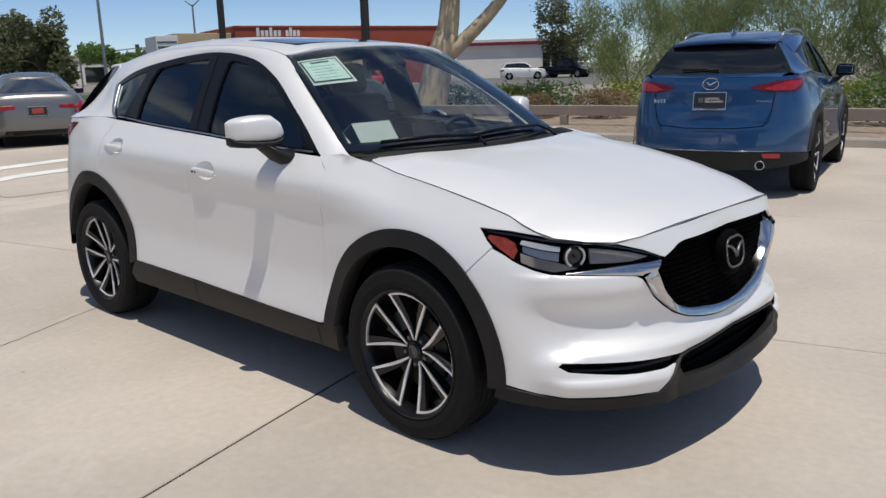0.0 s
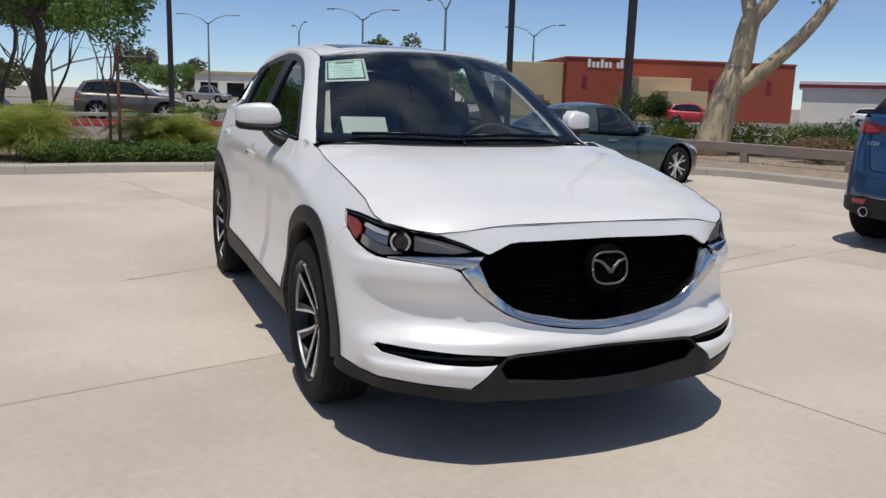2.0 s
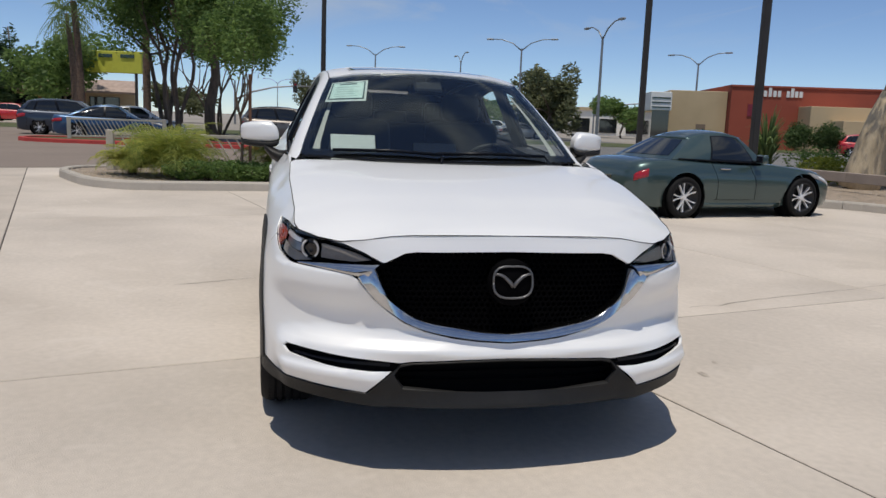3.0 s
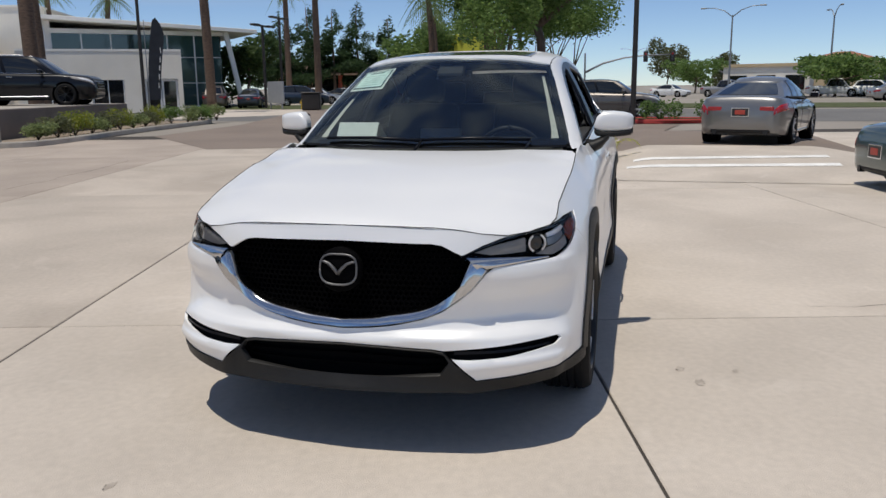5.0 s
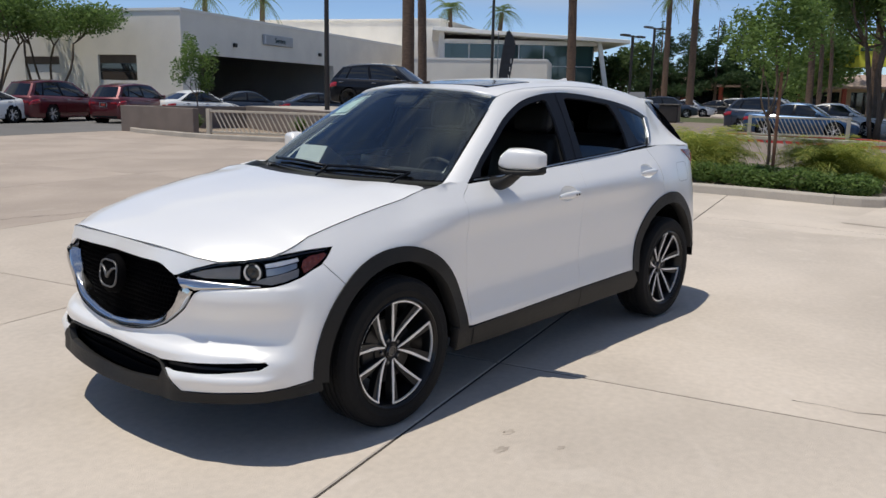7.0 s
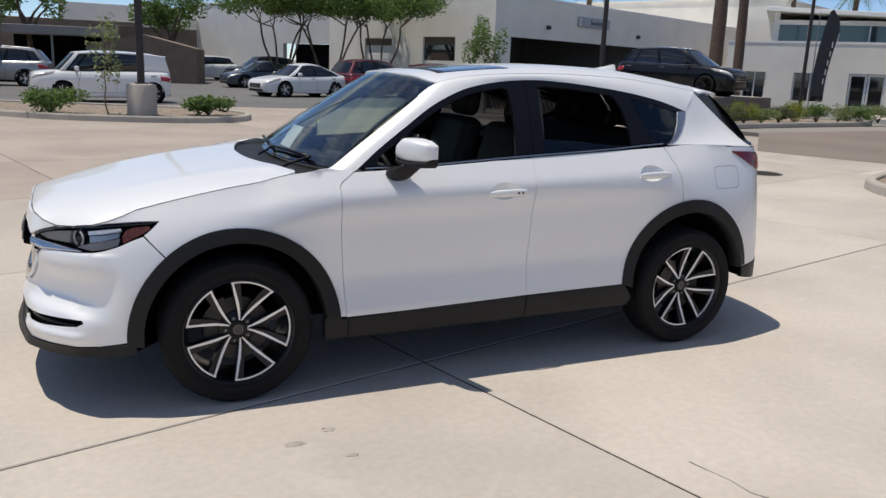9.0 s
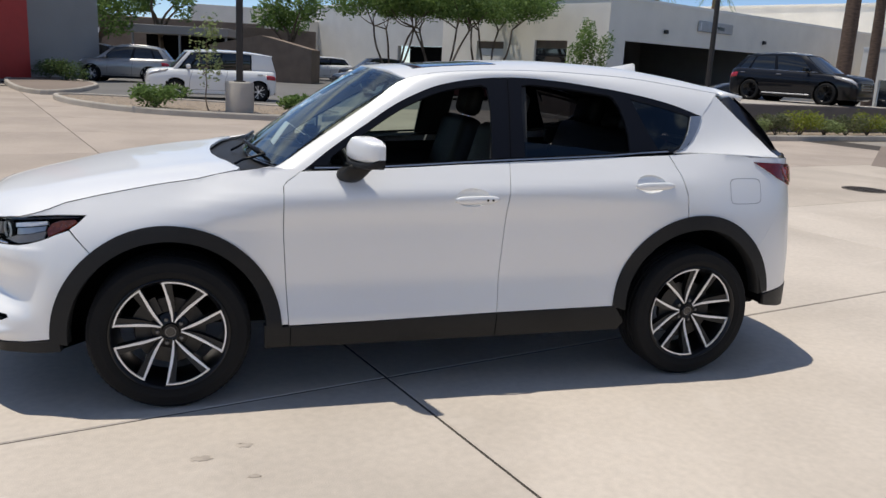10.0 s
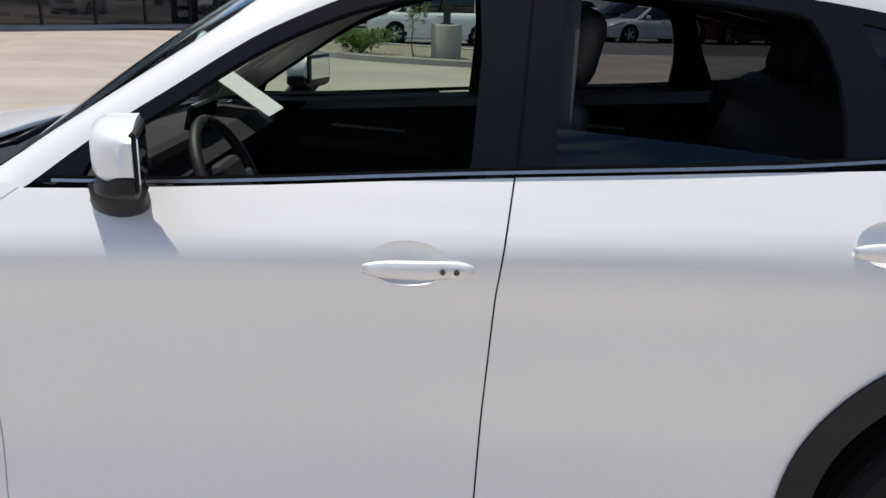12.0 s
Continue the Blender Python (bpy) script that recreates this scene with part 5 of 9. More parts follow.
        sill = side((0.935, 0.385), (0.86, 0.372), (0.45, 0.383), (0.0, 0.395), (-0.5, 0.407), (-0.87, 0.414), (-0.93, 0.33), (-0.90, 0.285), (-0.2, 0.276), (0.6, 0.268), (0.93, 0.270))
        patch("sill_trim", flank, sd(sill), CLADDING, car, step=0.05, off=0.006, flange=0.05)
        for x in (-0.210, 0.815):
            patch("sill_seam", flank, sd(side((x + 0.0025, 0.372 if x > 0 else 0.398), (x - 0.0025, 0.372 if x > 0 else 0.398), (x - 0.0025, 0.276), (x + 0.0025, 0.276))), DARK, car, step=0.05, off=0.0085, flange=0)
        # wheel wells, near-black so the colour carries the shade inside
        for hx in (FRONT_HUB, REAR_HUB):
            v, f = [], []
            n = 20
            for i in range(n + 1):
                a = radians(4 + 172 * i / n)
                for y in (0.90, 0.55):
                    v.append((hx + 0.445 * math.cos(a), sg * y, 0.36 + 0.46 * math.sin(a)))
            for i in range(n):
                f.append((2 * i, 2 * i + 1, 2 * i + 3, 2 * i + 2))
            k = len(v)
            v += [(hx + 0.45 * math.cos(radians(4 + 172 * i / n)), sg * 0.55, 0.36 + 0.46 * math.sin(radians(4 + 172 * i / n))) for i in range(n + 1)]
            f.append(tuple(range(k, k + n + 1)))
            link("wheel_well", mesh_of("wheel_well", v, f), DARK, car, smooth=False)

        # pillars and roof rail
        strip("roof_rail", [at_upper(0.775, 1.082)] + [at_upper(x, z) for x, z in DLO_TOP], [(0.915, 0.760, 1.088)] + RAIL_IN, paint_mat, car, 6, 0.010, flip_y=fl)
        strip("ditch_moulding", [(x, y - 0.004, z + 0.001) for x, y, z in RAIL_IN[:6]], [(x - 0.004, y - 0.022, z + 0.002) for x, y, z in RAIL_IN[:6]], SATINBLACK, car, 2, 0.002, flip_y=fl)
        cp = DLO_BACK[:-1] + [(-1.205, 1.214), (-1.35, 1.217), (-1.55, 1.212), (-1.70, 1.206), (-1.80, 1.200), (-1.885, 1.20), (-1.845, 1.275), (-1.765, 1.352), (-1.68, 1.428), (-1.605, 1.492), (-1.575, 1.518), (-1.52, 1.47)]
        patch("rear_pillar", upper, cp, paint_mat, car, step=0.03, flange=0.01, flip_y=fl)
        patch("rear_window_edge", upper, [(-1.890, 1.205), (-1.848, 1.279), (-1.768, 1.356), (-1.683, 1.432), (-1.608, 1.496), (-1.69, 1.512), (-1.76, 1.455), (-1.85, 1.36), (-1.915, 1.285), (-1.935, 1.21)], GLOSSBLACK, car, step=0.03, flange=0.01, flip_y=fl)
        # black surround, with three openings
        belt = belt_points(-1.19, 0.725, 12, 0.006)
        outer = smooth_line(DLO_TOP) + smooth_line(DLO_BACK)[1:] + belt
        soft = inset_line(smooth_line(DLO_TOP), 0.031)
        win_f = [(0.640, 1.113)] + [p for p in soft if -0.180 < p[0] < 0.62 and p[1] > 1.128] + [(-0.184, 1.503), (-0.192, 1.40), (-0.176, 1.150), (0.2, 1.132)]
        win_r = [(-0.372, 1.522)] + [p for p in soft if -0.86 < p[0] < -0.39] + [(-0.882, 1.482), (-0.915, 1.43), (-0.938, 1.36), (-0.950, 1.29), (-0.950, 1.207), (-0.65, 1.190), (-0.352, 1.170), (-0.355, 1.40)]
        win_q = [(-0.985, 1.478), (-1.15, 1.448), (-1.32, 1.408), (-1.400, 1.385), (-1.36, 1.325), (-1.29, 1.268), (-1.21, 1.226), (-1.12, 1.218), (-1.06, 1.32)]
        patch("window_surround", upper, outer, SATINBLACK, car, step=0.035, holes=[win_f, win_r, win_q], off=0.001, flange=0.02, flip_y=fl)
        pane = TINTED if hero else DEEP_TINT
        if sg > 0 and left_open:
            half_down = [(-0.352, 1.170), (-0.65, 1.190), (-0.945, 1.207), (-0.90, 1.206), (-0.65, 1.232), (-0.352, 1.253)]
            patch("rear_door_glass", upper, half_down, TINTED, car, step=0.05, off=-0.016, flange=0.004, label="half lowered tinted side window")
        else:
            patch("front_door_glass", upper, win_f, CLEAR if (fl and hero) else pane, car, step=0.06, off=-0.012, flange=0, flip_y=fl)
            patch("rear_door_glass", upper, win_r, pane, car, step=0.06, off=-0.012, flange=0, flip_y=fl)
        patch("quarter_glass", upper, win_q, DEEP_TINT, car, step=0.06, off=-0.004, flange=0, flip_y=fl)
        # bright strip under the windows that rises behind the rear pane
        bl = belt_points(0.72, -1.17, 12, 0.011)
        bu = belt_points(-1.17, 0.72, 12, 0.017)
        patch("belt_moulding", upper, bl + bu, DARK, car, step=0.05, off=0.006, flange=0.008, flip_y=fl)
        patch("belt_line", upper, belt_points(0.70, -1.17, 12, 0.004) + belt_points(-1.17, 0.70, 12, 0.0105), SATINCHROME, car, step=0.05, off=0.006, flange=0.004, flip_y=fl)
        tick = [(-1.438, 1.400), (-1.400, 1.342), (-1.345, 1.282), (-1.28, 1.236), (-1.195, 1.212), (-1.235, 1.226), (-1.287, 1.270), (-1.328, 1.325), (-1.360, 1.398)]
        patch("pillar_trim", upper, tick, SATINCHROME, car, step=0.02, off=0.008, flange=0.010, flip_y=fl)
        # seam between the doors in the black pillar
        patch("pillar_seam", upper, [(-0.268, 1.152), (-0.273, 1.152), (-0.300, 1.548), (-0.295, 1.548)], DARK, car, step=0.05, off=0.0035, flange=0, flip_y=fl)

        # door handles in their recesses, keyholes
        for (x0, x1, z, keyed) in ((0.035, -0.190, 0.974, True), (-0.940, -1.165, 1.048, False)):
            handle = empty("door_handle")
            handle.parent = car
            cup = cup_outline(x0, x1, z)
            cs, cz = s_x((x0 + x1) / 2 + 0.02), z + 0.010

            def bowl(a_, z_, cs=cs, cz=cz):
                p = flank(a_, z_)
                rho = ((np.abs(np.asarray(a_)) - cs) / 0.088) ** 2 + ((np.asarray(z_) - cz) / 0.050) ** 2
                p[:, 1] -= sg * 0.026 * np.clip(1 - rho, 0, 1) ** 0.8
                return p
            patch("handle_cup", bowl, sd(side(*cup)), paint_mat, handle, step=0.012, flange=0)
            n = 14
            v, f = [], []
            for i in range(n + 1):
                t = i / n
                x = x0 + (x1 - x0) * t
                wdt = 0.0205 * (1 - abs(2 * t - 1) ** 4 * 0.55)
                out = -0.002 + 0.010 * math.sin(math.pi * min(max(t, 0.03), 0.97)) ** 0.6
                p = flank([s_x(x)], [z + 0.006 * (t - 0.5)])[0]
                for k in range(8):
                    a = 2 * math.pi * k / 8
                    v.append((p[0], sg * (p[1] + out + 0.007 * math.cos(a)), p[2] + wdt * math.sin(a)))
            for i in range(n):
                for k in range(8):
                    f.append((i * 8 + k, i * 8 + (k + 1) % 8, (i + 1) * 8 + (k + 1) % 8, (i + 1) * 8 + k))
            f += [tuple(range(8)), tuple(n * 8 + k for k in range(8))]
            link("handle_bar", mesh_of("handle_bar", v, f), paint_mat, handle)
            if keyed:
                for x in (-0.128, -0.156):
                    p = flank([s_x(x)], [z])[0]
                    rod("keyhole", 0.006, 0.006, 0.006, (p[0], sg * (p[1] + 0.0125), p[2]), GLOSSBLACK, handle, (90, 0, 0), 12)
        # fuel flap (left only): a thin outline
        if sg > 0:
            fx, fz, fw, fh = -1.64, 1.020, 0.112, 0.068
            ring_pts = [(fx + fw * math.copysign(abs(math.cos(a)) ** 0.35, math.cos(a)), fz + fh * math.copysign(abs(math.sin(a)) ** 0.35, math.sin(a))) for a in np.linspace(0, 2 * math.pi, 32, endpoint=False)]
            inner = [(fx + (x - fx) * 0.972, fz + (z - fz) * 0.955) for x, z in ring_pts]
            patch("fuel_flap_gap", flank, side(*ring_pts), SEAM, car, step=0.03, holes=[side(*inner)], off=0.0012, flange=0)

        # mirror: shell, dark band and foot, glass
        mir = empty("door_mirror")
        mir.parent = car
        prof = [  # (y, front x, rear x, z low, z high)
            (0.846, 0.560, 0.490, 1.150, 1.205), (0.858, 0.563, 0.478, 1.138, 1.240), (0.890, 0.558, 0.466, 1.130, 1.268), (0.945, 0.540, 0.450, 1.130, 1.268),
            (1.000, 0.518, 0.434, 1.133, 1.261), (1.037, 0.488, 0.424, 1.138, 1.252), (1.052, 0.458, 0.420, 1.150, 1.238)]

        def shell(z_of, name, mat):
            v, f = [], []
            k = 14
            for (y, xf, xr, zl, zh) in prof:
                za, zb = z_of(zl, zh)
                xm, zm = xr, (za + zb) / 2
                ring = []
                for i in range(k):
                    a = -math.pi / 2 + math.pi * i / (k - 1)
                    ring.append((xr + (xf - xr) * max(0.0, math.cos(a)) ** 0.4, sg * y, zm + (zb - za) / 2 * math.copysign(abs(math.sin(a)) ** 0.5, math.sin(a))))
                v += ring
            for i in range(len(prof) - 1):
                for q in range(k - 1):
                    f.append((i * k + q, i * k + q + 1, (i + 1) * k + q + 1, (i + 1) * k + q))
                f.append((i * k + k - 1, i * k, (i + 1) * k, (i + 1) * k + k - 1))
            f += [tuple(range(k)), tuple((len(prof) - 1) * k + q for q in range(k))]
            bm = bmesh.new()
            vs = [bm.verts.new(p) for p in v]
            for q in f:
                bm.faces.new([vs[i] for i in q])
            ob = part(name, bm, mat, mir, smooth=True)
            ob.data.set_sharp_from_angle(angle=0.75)
            return ob
        shell(lambda a, b: (a + 0.024, b), "mirror_shell", paint_mat)
        shell(lambda a, b: (a - 0.004, a + 0.028), "mirror_band", CLADDING)
        bm = bmesh.new()
        rings = [((0.545, 0.800, 1.082), 0.060, 0.034), ((0.540, 0.845, 1.078), 0.062, 0.036), ((0.525, 0.885, 1.098), 0.056, 0.034), ((0.505, 0.925, 1.130), 0.060, 0.016)]
        prev = None
        for (cx, cy, cz), rx_, rz_ in rings:
            loop = [bm.verts.new((cx + rx_ * math.cos(a), sg * cy, cz + rz_ * math.sin(a) - 0.0)) for a in np.linspace(0, 2 * math.pi, 16, endpoint=False)]
            if prev:
                for i in range(16):
                    bm.faces.new((prev[i], prev[(i + 1) % 16], loop[(i + 1) % 16], loop[i]))
            else:
                bm.faces.new(loop)
            prev = loop
        bm.faces.new(prev)
        part("mirror_foot", bm, CLADDING, mir, smooth=True)
        boxed("mirror_glass", (0.006, 0.165, 0.085), (0.443, sg * 0.952, 1.202), MIRROR, mir, (0, 0, sg * 16.5), 0.002)
        boxed("mirror_bezel", (0.012, 0.195, 0.112), (0.449, sg * 0.95, 1.200), SATINBLACK, mir, (0, 0, sg * 16.5), 0.005)

    build_cabin(car, hero)
    # floor pan
    boxed("underbody", (4.1, 1.08, 0.12), (0, 0, 0.34), DARK, car, (0, 0, 0), 0.02)
    boxed("floor_pan", (1.72, 1.72, 0.10), (0, 0, 0.34), DARK, car, (0, 0, 0), 0.02)
    bm = bmesh.new()
    tray = flank(np.linspace(-s_x(1.84), s_x(1.84), 41), np.full(41, 0.30))
    low = [bm.verts.new((p[0] - 0.012, p[1] * 0.985, 0.292)) for p in tray] + [bm.verts.new((1.50, 0.52, 0.30)), bm.verts.new((1.50, -0.52, 0.30))]
    bm.faces.new(low)
    bmesh.ops.solidify(bm, geom=list(bm.faces), thickness=0.02)
    part("undertray", bm, DARK, car)
    boxed("rear_floor", (0.60, 1.10, 0.05), (-1.75, 0, 0.44), DARK, car, (0, 0, 0), 0.01)
    boxed("engine_block", (1.25, 1.05, 0.45), (1.50, 0, 0.60), DARK, car, (0, 0, 0), 0.05)
    boxed("luggage_block", (0.55, 1.05, 0.5), (-1.72, 0, 0.75), DARK, car, (0, 0, 0), 0.05)
    return car


MIRROR = surface("mirror_glass", (0.85, 0.87, 0.88), rough=0.01, metal=1.0, var=0.01)


def cushion(size, at, turn=(0, 0, 0), bevel=0.05):
    bm = bmesh.new()
    box(bm, size, at, turn, bevel, 3)
    return bm


def build_cabin(car, hero):
    """Seats, dashboard, wheel and inner panels."""
    for y in (0.37, -0.37):
        part("seat_cushion", cushion((0.50, 0.52, 0.16), (0.02, y, 0.66)), LEATHER, car, smooth=True)
        part("seat_back", cushion((0.15, 0.50, 0.66), (-0.30, y, 0.98), (0, -16, 0), 0.06), LEATHER, car, smooth=True)
        part("head_rest", cushion((0.11, 0.27, 0.19), (-0.425, y, 1.395), (0, -12, 0), 0.05), LEATHER, car, smooth=True)
        for d in (-0.06, 0.06):
            rod("head_rest_post", 0.007, 0.007, 0.12, (-0.40, y + d, 1.285), CHROME, car, (0, -12, 0), 8)
    part("rear_seat", cushion((0.50, 1.25, 0.18), (-0.82, 0, 0.68)), LEATHER, car, smooth=True)
    part("rear_seat_back", cushion((0.16, 1.25, 0.62), (-1.14, 0, 0.98), (0, -20, 0), 0.06), LEATHER, car, smooth=True)
    for y in (0.40, 0.0, -0.40):
        part("rear_head_rest", cushion((0.10, 0.26, 0.17 if y else 0.12), (-1.27, y, 1.36 if y else 1.31), (0, -14, 0), 0.045), LEATHER, car, smooth=True)
    # dashboard
    bm = bmesh.new()
    prof = [(0.97, 1.02), (0.90, 1.065), (0.74, 1.085), (0.62, 1.075), (0.56, 1.03), (0.60, 0.90), (0.66, 0.75), (0.95, 0.70)]
    ys = np.linspace(-0.70, 0.70, 9)
    loops = [[bm.verts.new((x, y, z)) for x, z in prof] for y in ys]
    for a, b in zip(loops, loops[1:]):
        for i in range(len(prof)):
            j = (i + 1) % len(prof)
            bm.faces.new((a[i], a[j], b[j], b[i]))
    bm.faces.new(loops[0])
    bm.faces.new(loops[-1][::-1])
    part("dashboard", bm, CABIN, car)
    boxed("instrument_hood", (0.16, 0.36, 0.07), (0.66, 0.37, 1.095), CABIN, car, (0, -8, 0), 0.03, segments=2)
    boxed("centre_display", (0.02, 0.24, 0.11), (0.64, 0, 1.125), GLOSSBLACK, car, (0, -14, 0), 0.006)
    boxed("centre_console", (0.85, 0.24, 0.30), (0.20, 0, 0.62), CABIN, car, (0, 0, 0), 0.03)
    # steering wheel
    sw = empty("steering_wheel")
    sw.parent = car
    sw.matrix_basis = pose(0.44, 0.37, 1.005, 0, -66, 0)
    piped("wheel_rim", [(0.185 * math.cos(a), 0.185 * math.sin(a), 0) for a in np.linspace(0, 2 * math.pi, 41)], 0.015, LEATHER, sw, 10)
    boxed("wheel_boss", (0.15, 0.17, 0.05), (0, 0, 0.0), CABIN, sw, (0, 0, 0), 0.02, segments=2)
    for a in (90, -90, 180):
        boxed("wheel_spoke", (0.11, 0.035, 0.022), (0.11 * math.cos(radians(a)), 0.11 * math.sin(radians(a)), 0.0), SATINCHROME, sw, (0, 0, a), 0.006)
    rod("steering_column", 0.035, 0.045, 0.3, (0.58, 0.37, 0.95), CABIN, car, (0, 66, 0), 12)
    # inner panels
    for sg in (1, -1):
        fl = sg < 0
        sdp = side((0.82, 1.085), (0.40, 1.105), (0.0, 1.130), (-0.6, 1.160), (-1.15, 1.190), (-1.2, 0.95), (-0.85, 0.45), (0.78, 0.42))
        patch("door_card", flank, [(sg * s, z) for s, z in sdp], CABIN, car, step=0.10, off=-0.075, flange=0)
        for x0, x1, z in ((0.50, -0.12, 0.98), (-0.42, -0.95, 1.02)):
            boxed("armrest", (x0 - x1, 0.09, 0.06), ((x0 + x1) / 2, sg * 0.705, z - 0.06), CABIN, car, (0, -3, 0), 0.02)
            boxed("door_trim_strip", ((x0 - x1) * 0.47, 0.012, 0.012), ((x0 + x1) / 2 + 0.02, sg * 0.700, z + 0.022), SATINCHROME, car, (0, -3, 0), 0.004)
        ledge = [at_upper(x, float(belt_z(x))) for x in np.linspace(0.80, -1.18, 8)]
        strip("window_ledge", [(x, y - 0.018, z + 0.002) for x, y, z in ledge], [(x, y - 0.095, z - 0.008) for x, y, z in ledge], CABIN, car, 2, 0.006, flip_y=fl)
        boxed("pillar_trim_block", (0.13, 0.05, 0.12), (-1.17, sg * 0.715, 1.165), CABIN, car, (0, 0, 0), 0.01)
        inner_l = [(x - 0.03, y * 0.955, z - 0.012) for x, y, z in [at_upper(a, b) for a, b in DLO_TOP]]
        inner_r = [(x - 0.035, y * 0.975, z - 0.022) for x, y, z in RAIL_IN]
        strip("inner_pillar", inner_l[:6], inner_r[:6], LINER, car, 2, 0.0, flip_y=fl)
        strip("inner_rail", inner_l[5:], inner_r[5:], CABIN, car, 2, 0.0, flip_y=fl)
        patch("inner_rear_pillar", upper, [(-0.98, 1.48), (-1.40, 1.40), (-1.60, 1.50), (-1.85, 1.25), (-1.20, 1.20)], CABIN, car, step=0.1, holes=[[(-1.02, 1.455), (-1.15, 1.435), (-1.32, 1.395), (-1.385, 1.378), (-1.36, 1.325), (-1.29, 1.268), (-1.21, 1.232), (-1.13, 1.23), (-1.08, 1.32)]], off=-0.035, flange=0, flip_y=fl)
        for x, w in ((-0.275, 0.10),):
            strip("inner_centre_pillar", [(x + w, 0.755, 1.15), (x + w - 0.03, 0.665, 1.36), (x + w - 0.04, 0.585, 1.54)], [(x - w, 0.755, 1.15), (x - w - 0.02, 0.665, 1.36), (x - w - 0.03, 0.585, 1.54)], CABIN, car, 2, flip_y=fl)
    patch("headliner", roof, [(0.30, -0.52), (0.30, 0.52), (-1.62, 0.49), (-1.62, -0.49)], CABIN, car, step=0.15, off=-0.035, flange=0)
    boxed("rear_view_mirror", (0.03, 0.22, 0.065), (0.30, 0.0, 1.475), GLOSSBLACK, car, (0, -10, 6), 0.012, segments=2)
    rod("mirror_stem", 0.012, 0.018, 0.07, (0.34, 0.0, 1.515), CABIN, car, (0, -20, 0), 8)
    boxed("sensor_housing", (0.16, 0.16, 0.03), (0.345, 0, 1.512), CABIN, car, (0, 36, 0), 0.01)


build_crossover(pose(0, 0, 0), WHITE, "white pearl compact crossover with black cladding parked on concrete", left_open=True)


# papers inside the windscreen
def sheet(name, u0, u1, w0, w1, material, parent, off):
    return patch(name, screen, [(u0, w0), (u1, w0), (u1, w1), (u0, w1)], material, parent, step=0.05, off=off, flange=0)


sticker = empty("window_sheet", None, "white printed sheet with dark border behind the windscreen", "paper")
sheet("paper", -0.955, -0.60, 0.64, 0.93, PAPER, sticker, -0.010)
sheet("border", -0.935, -0.62, 0.662, 0.912, INK, sticker, -0.0085)
sheet("print", -0.922, -0.633, 0.676, 0.900, MINT, sticker, -0.0070)
sheet("heading_bar", -0.86, -0.70, 0.868, 0.884, INK, sticker, -0.0060)
for i in range(5):
    sheet("text_bar", -0.89, -0.68 - 0.03 * (i % 2), 0.70 + i * 0.032, 0.707 + i * 0.032, SIGNINK, sticker, -0.0060)
dash_card = empty("dash_card", None, "folded white paper card standing on the dashboard", "paper")
for nm, (xa, za), (xb, zb), mat in (("front_leaf", (0.705, 1.212), (0.795, 1.086), PAPER), ("back_leaf", (0.703, 1.212), (0.515, 1.084), PAPER)):
    bm = bmesh.new()
    box(bm, (math.hypot(xb - xa, zb - za), 0.235, 0.003), ((xa + xb) / 2, -0.46, (za + zb) / 2), (0, -math.degrees(math.atan2(zb - za, xb - xa)), 0), 0)
    part(nm, bm, mat, dash_card)
build_crossover(pose(-0.76, 7.47, 0, 0, 0, 102) @ Matrix.Diagonal((1.065, 1.065, 1.065, 1)), BLUE, "blue metallic compact crossover parked nose to the kerb", hero=False)


# ---- the ground ----
def flat(name, poly, z, material, parent=None, label="", kind="structure", step=None):
    bm = bmesh.new()
    vs = [bm.verts.new((x, y, z)) for x, y in poly]
    f = bm.faces.new(vs)
    bmesh.ops.triangulate(bm, faces=[f])
    ob = part(name, bm, material, parent)
    for p in ob.data.polygons:
        if p.normal.z < 0:
            p.flip()
    return tagged(ob, label, kind=kind)


def slab_solid(poly, z0, z1):
    bm = bmesh.new()
    vs = [bm.verts.new((x, y, z1)) for x, y in poly]
    f = bm.faces.new(vs)
    if f.normal.z < 0:
        f.normal_flip()
    r = bmesh.ops.extrude_face_region(bm, geom=[f])
    for v in r["geom"]:
        if isinstance(v, bmesh.types.BMVert):
            v.co.z = z0
    return bm


flat("ground", [(-2200, -2200), (2200, -2200), (2200, 2200), (-2200, 2200)], -0.02, GROUND, label="dusty tan ground reaching to the horizon")
LOT_TURN = 14.6
lot = empty("pavement", pose(0, 0, 0, 0, 0, LOT_TURN), "pale concrete parking pavement of large jointed slabs")
lot["kind"] = "structure"
flat("joint_bed", [(-20, -30), (22, -30), (22, 16), (-20, 16)], -0.005, JOINT, lot, kind="")
U_LINES = [-18.3, -12.1, -5.75, 0.46, 6.7, 12.9, 19.1]
V_LINES = [-29.0, -25.6, -22.3, -19.0, -15.7, -12.4, -9.1, -5.8, -2.52, 0.60, 4.25, 7.4, 10.5, 13.8]
for u0, u1 in zip(U_LINES, U_LINES[1:]):
    for v0, v1 in zip(V_LINES, V_LINES[1:]):
        bm = bmesh.new()
        w, h = u1 - u0 - 0.011, v1 - v0 - 0.011
        box(bm, (w, h, 0.03), (0, 0, -0.015), (0, 0, 0), 0)
        for e in [e for e in bm.edges if all(v.co.z > -0.001 for v in e.verts)]:
            e.select = True
        bmesh.ops.bevel(bm, geom=[e for e in bm.edges if e.select], offset=0.006, segments=1, affect="EDGES")
        s = part("slab", bm, BROWNED if v1 < -5.5 else SOILED if v1 < -2.4 else CONCRETE, lot)
        s.matrix_basis = pose((u0 + u1) / 2, (v0 + v1) / 2, random.uniform(-0.001, 0.0005))


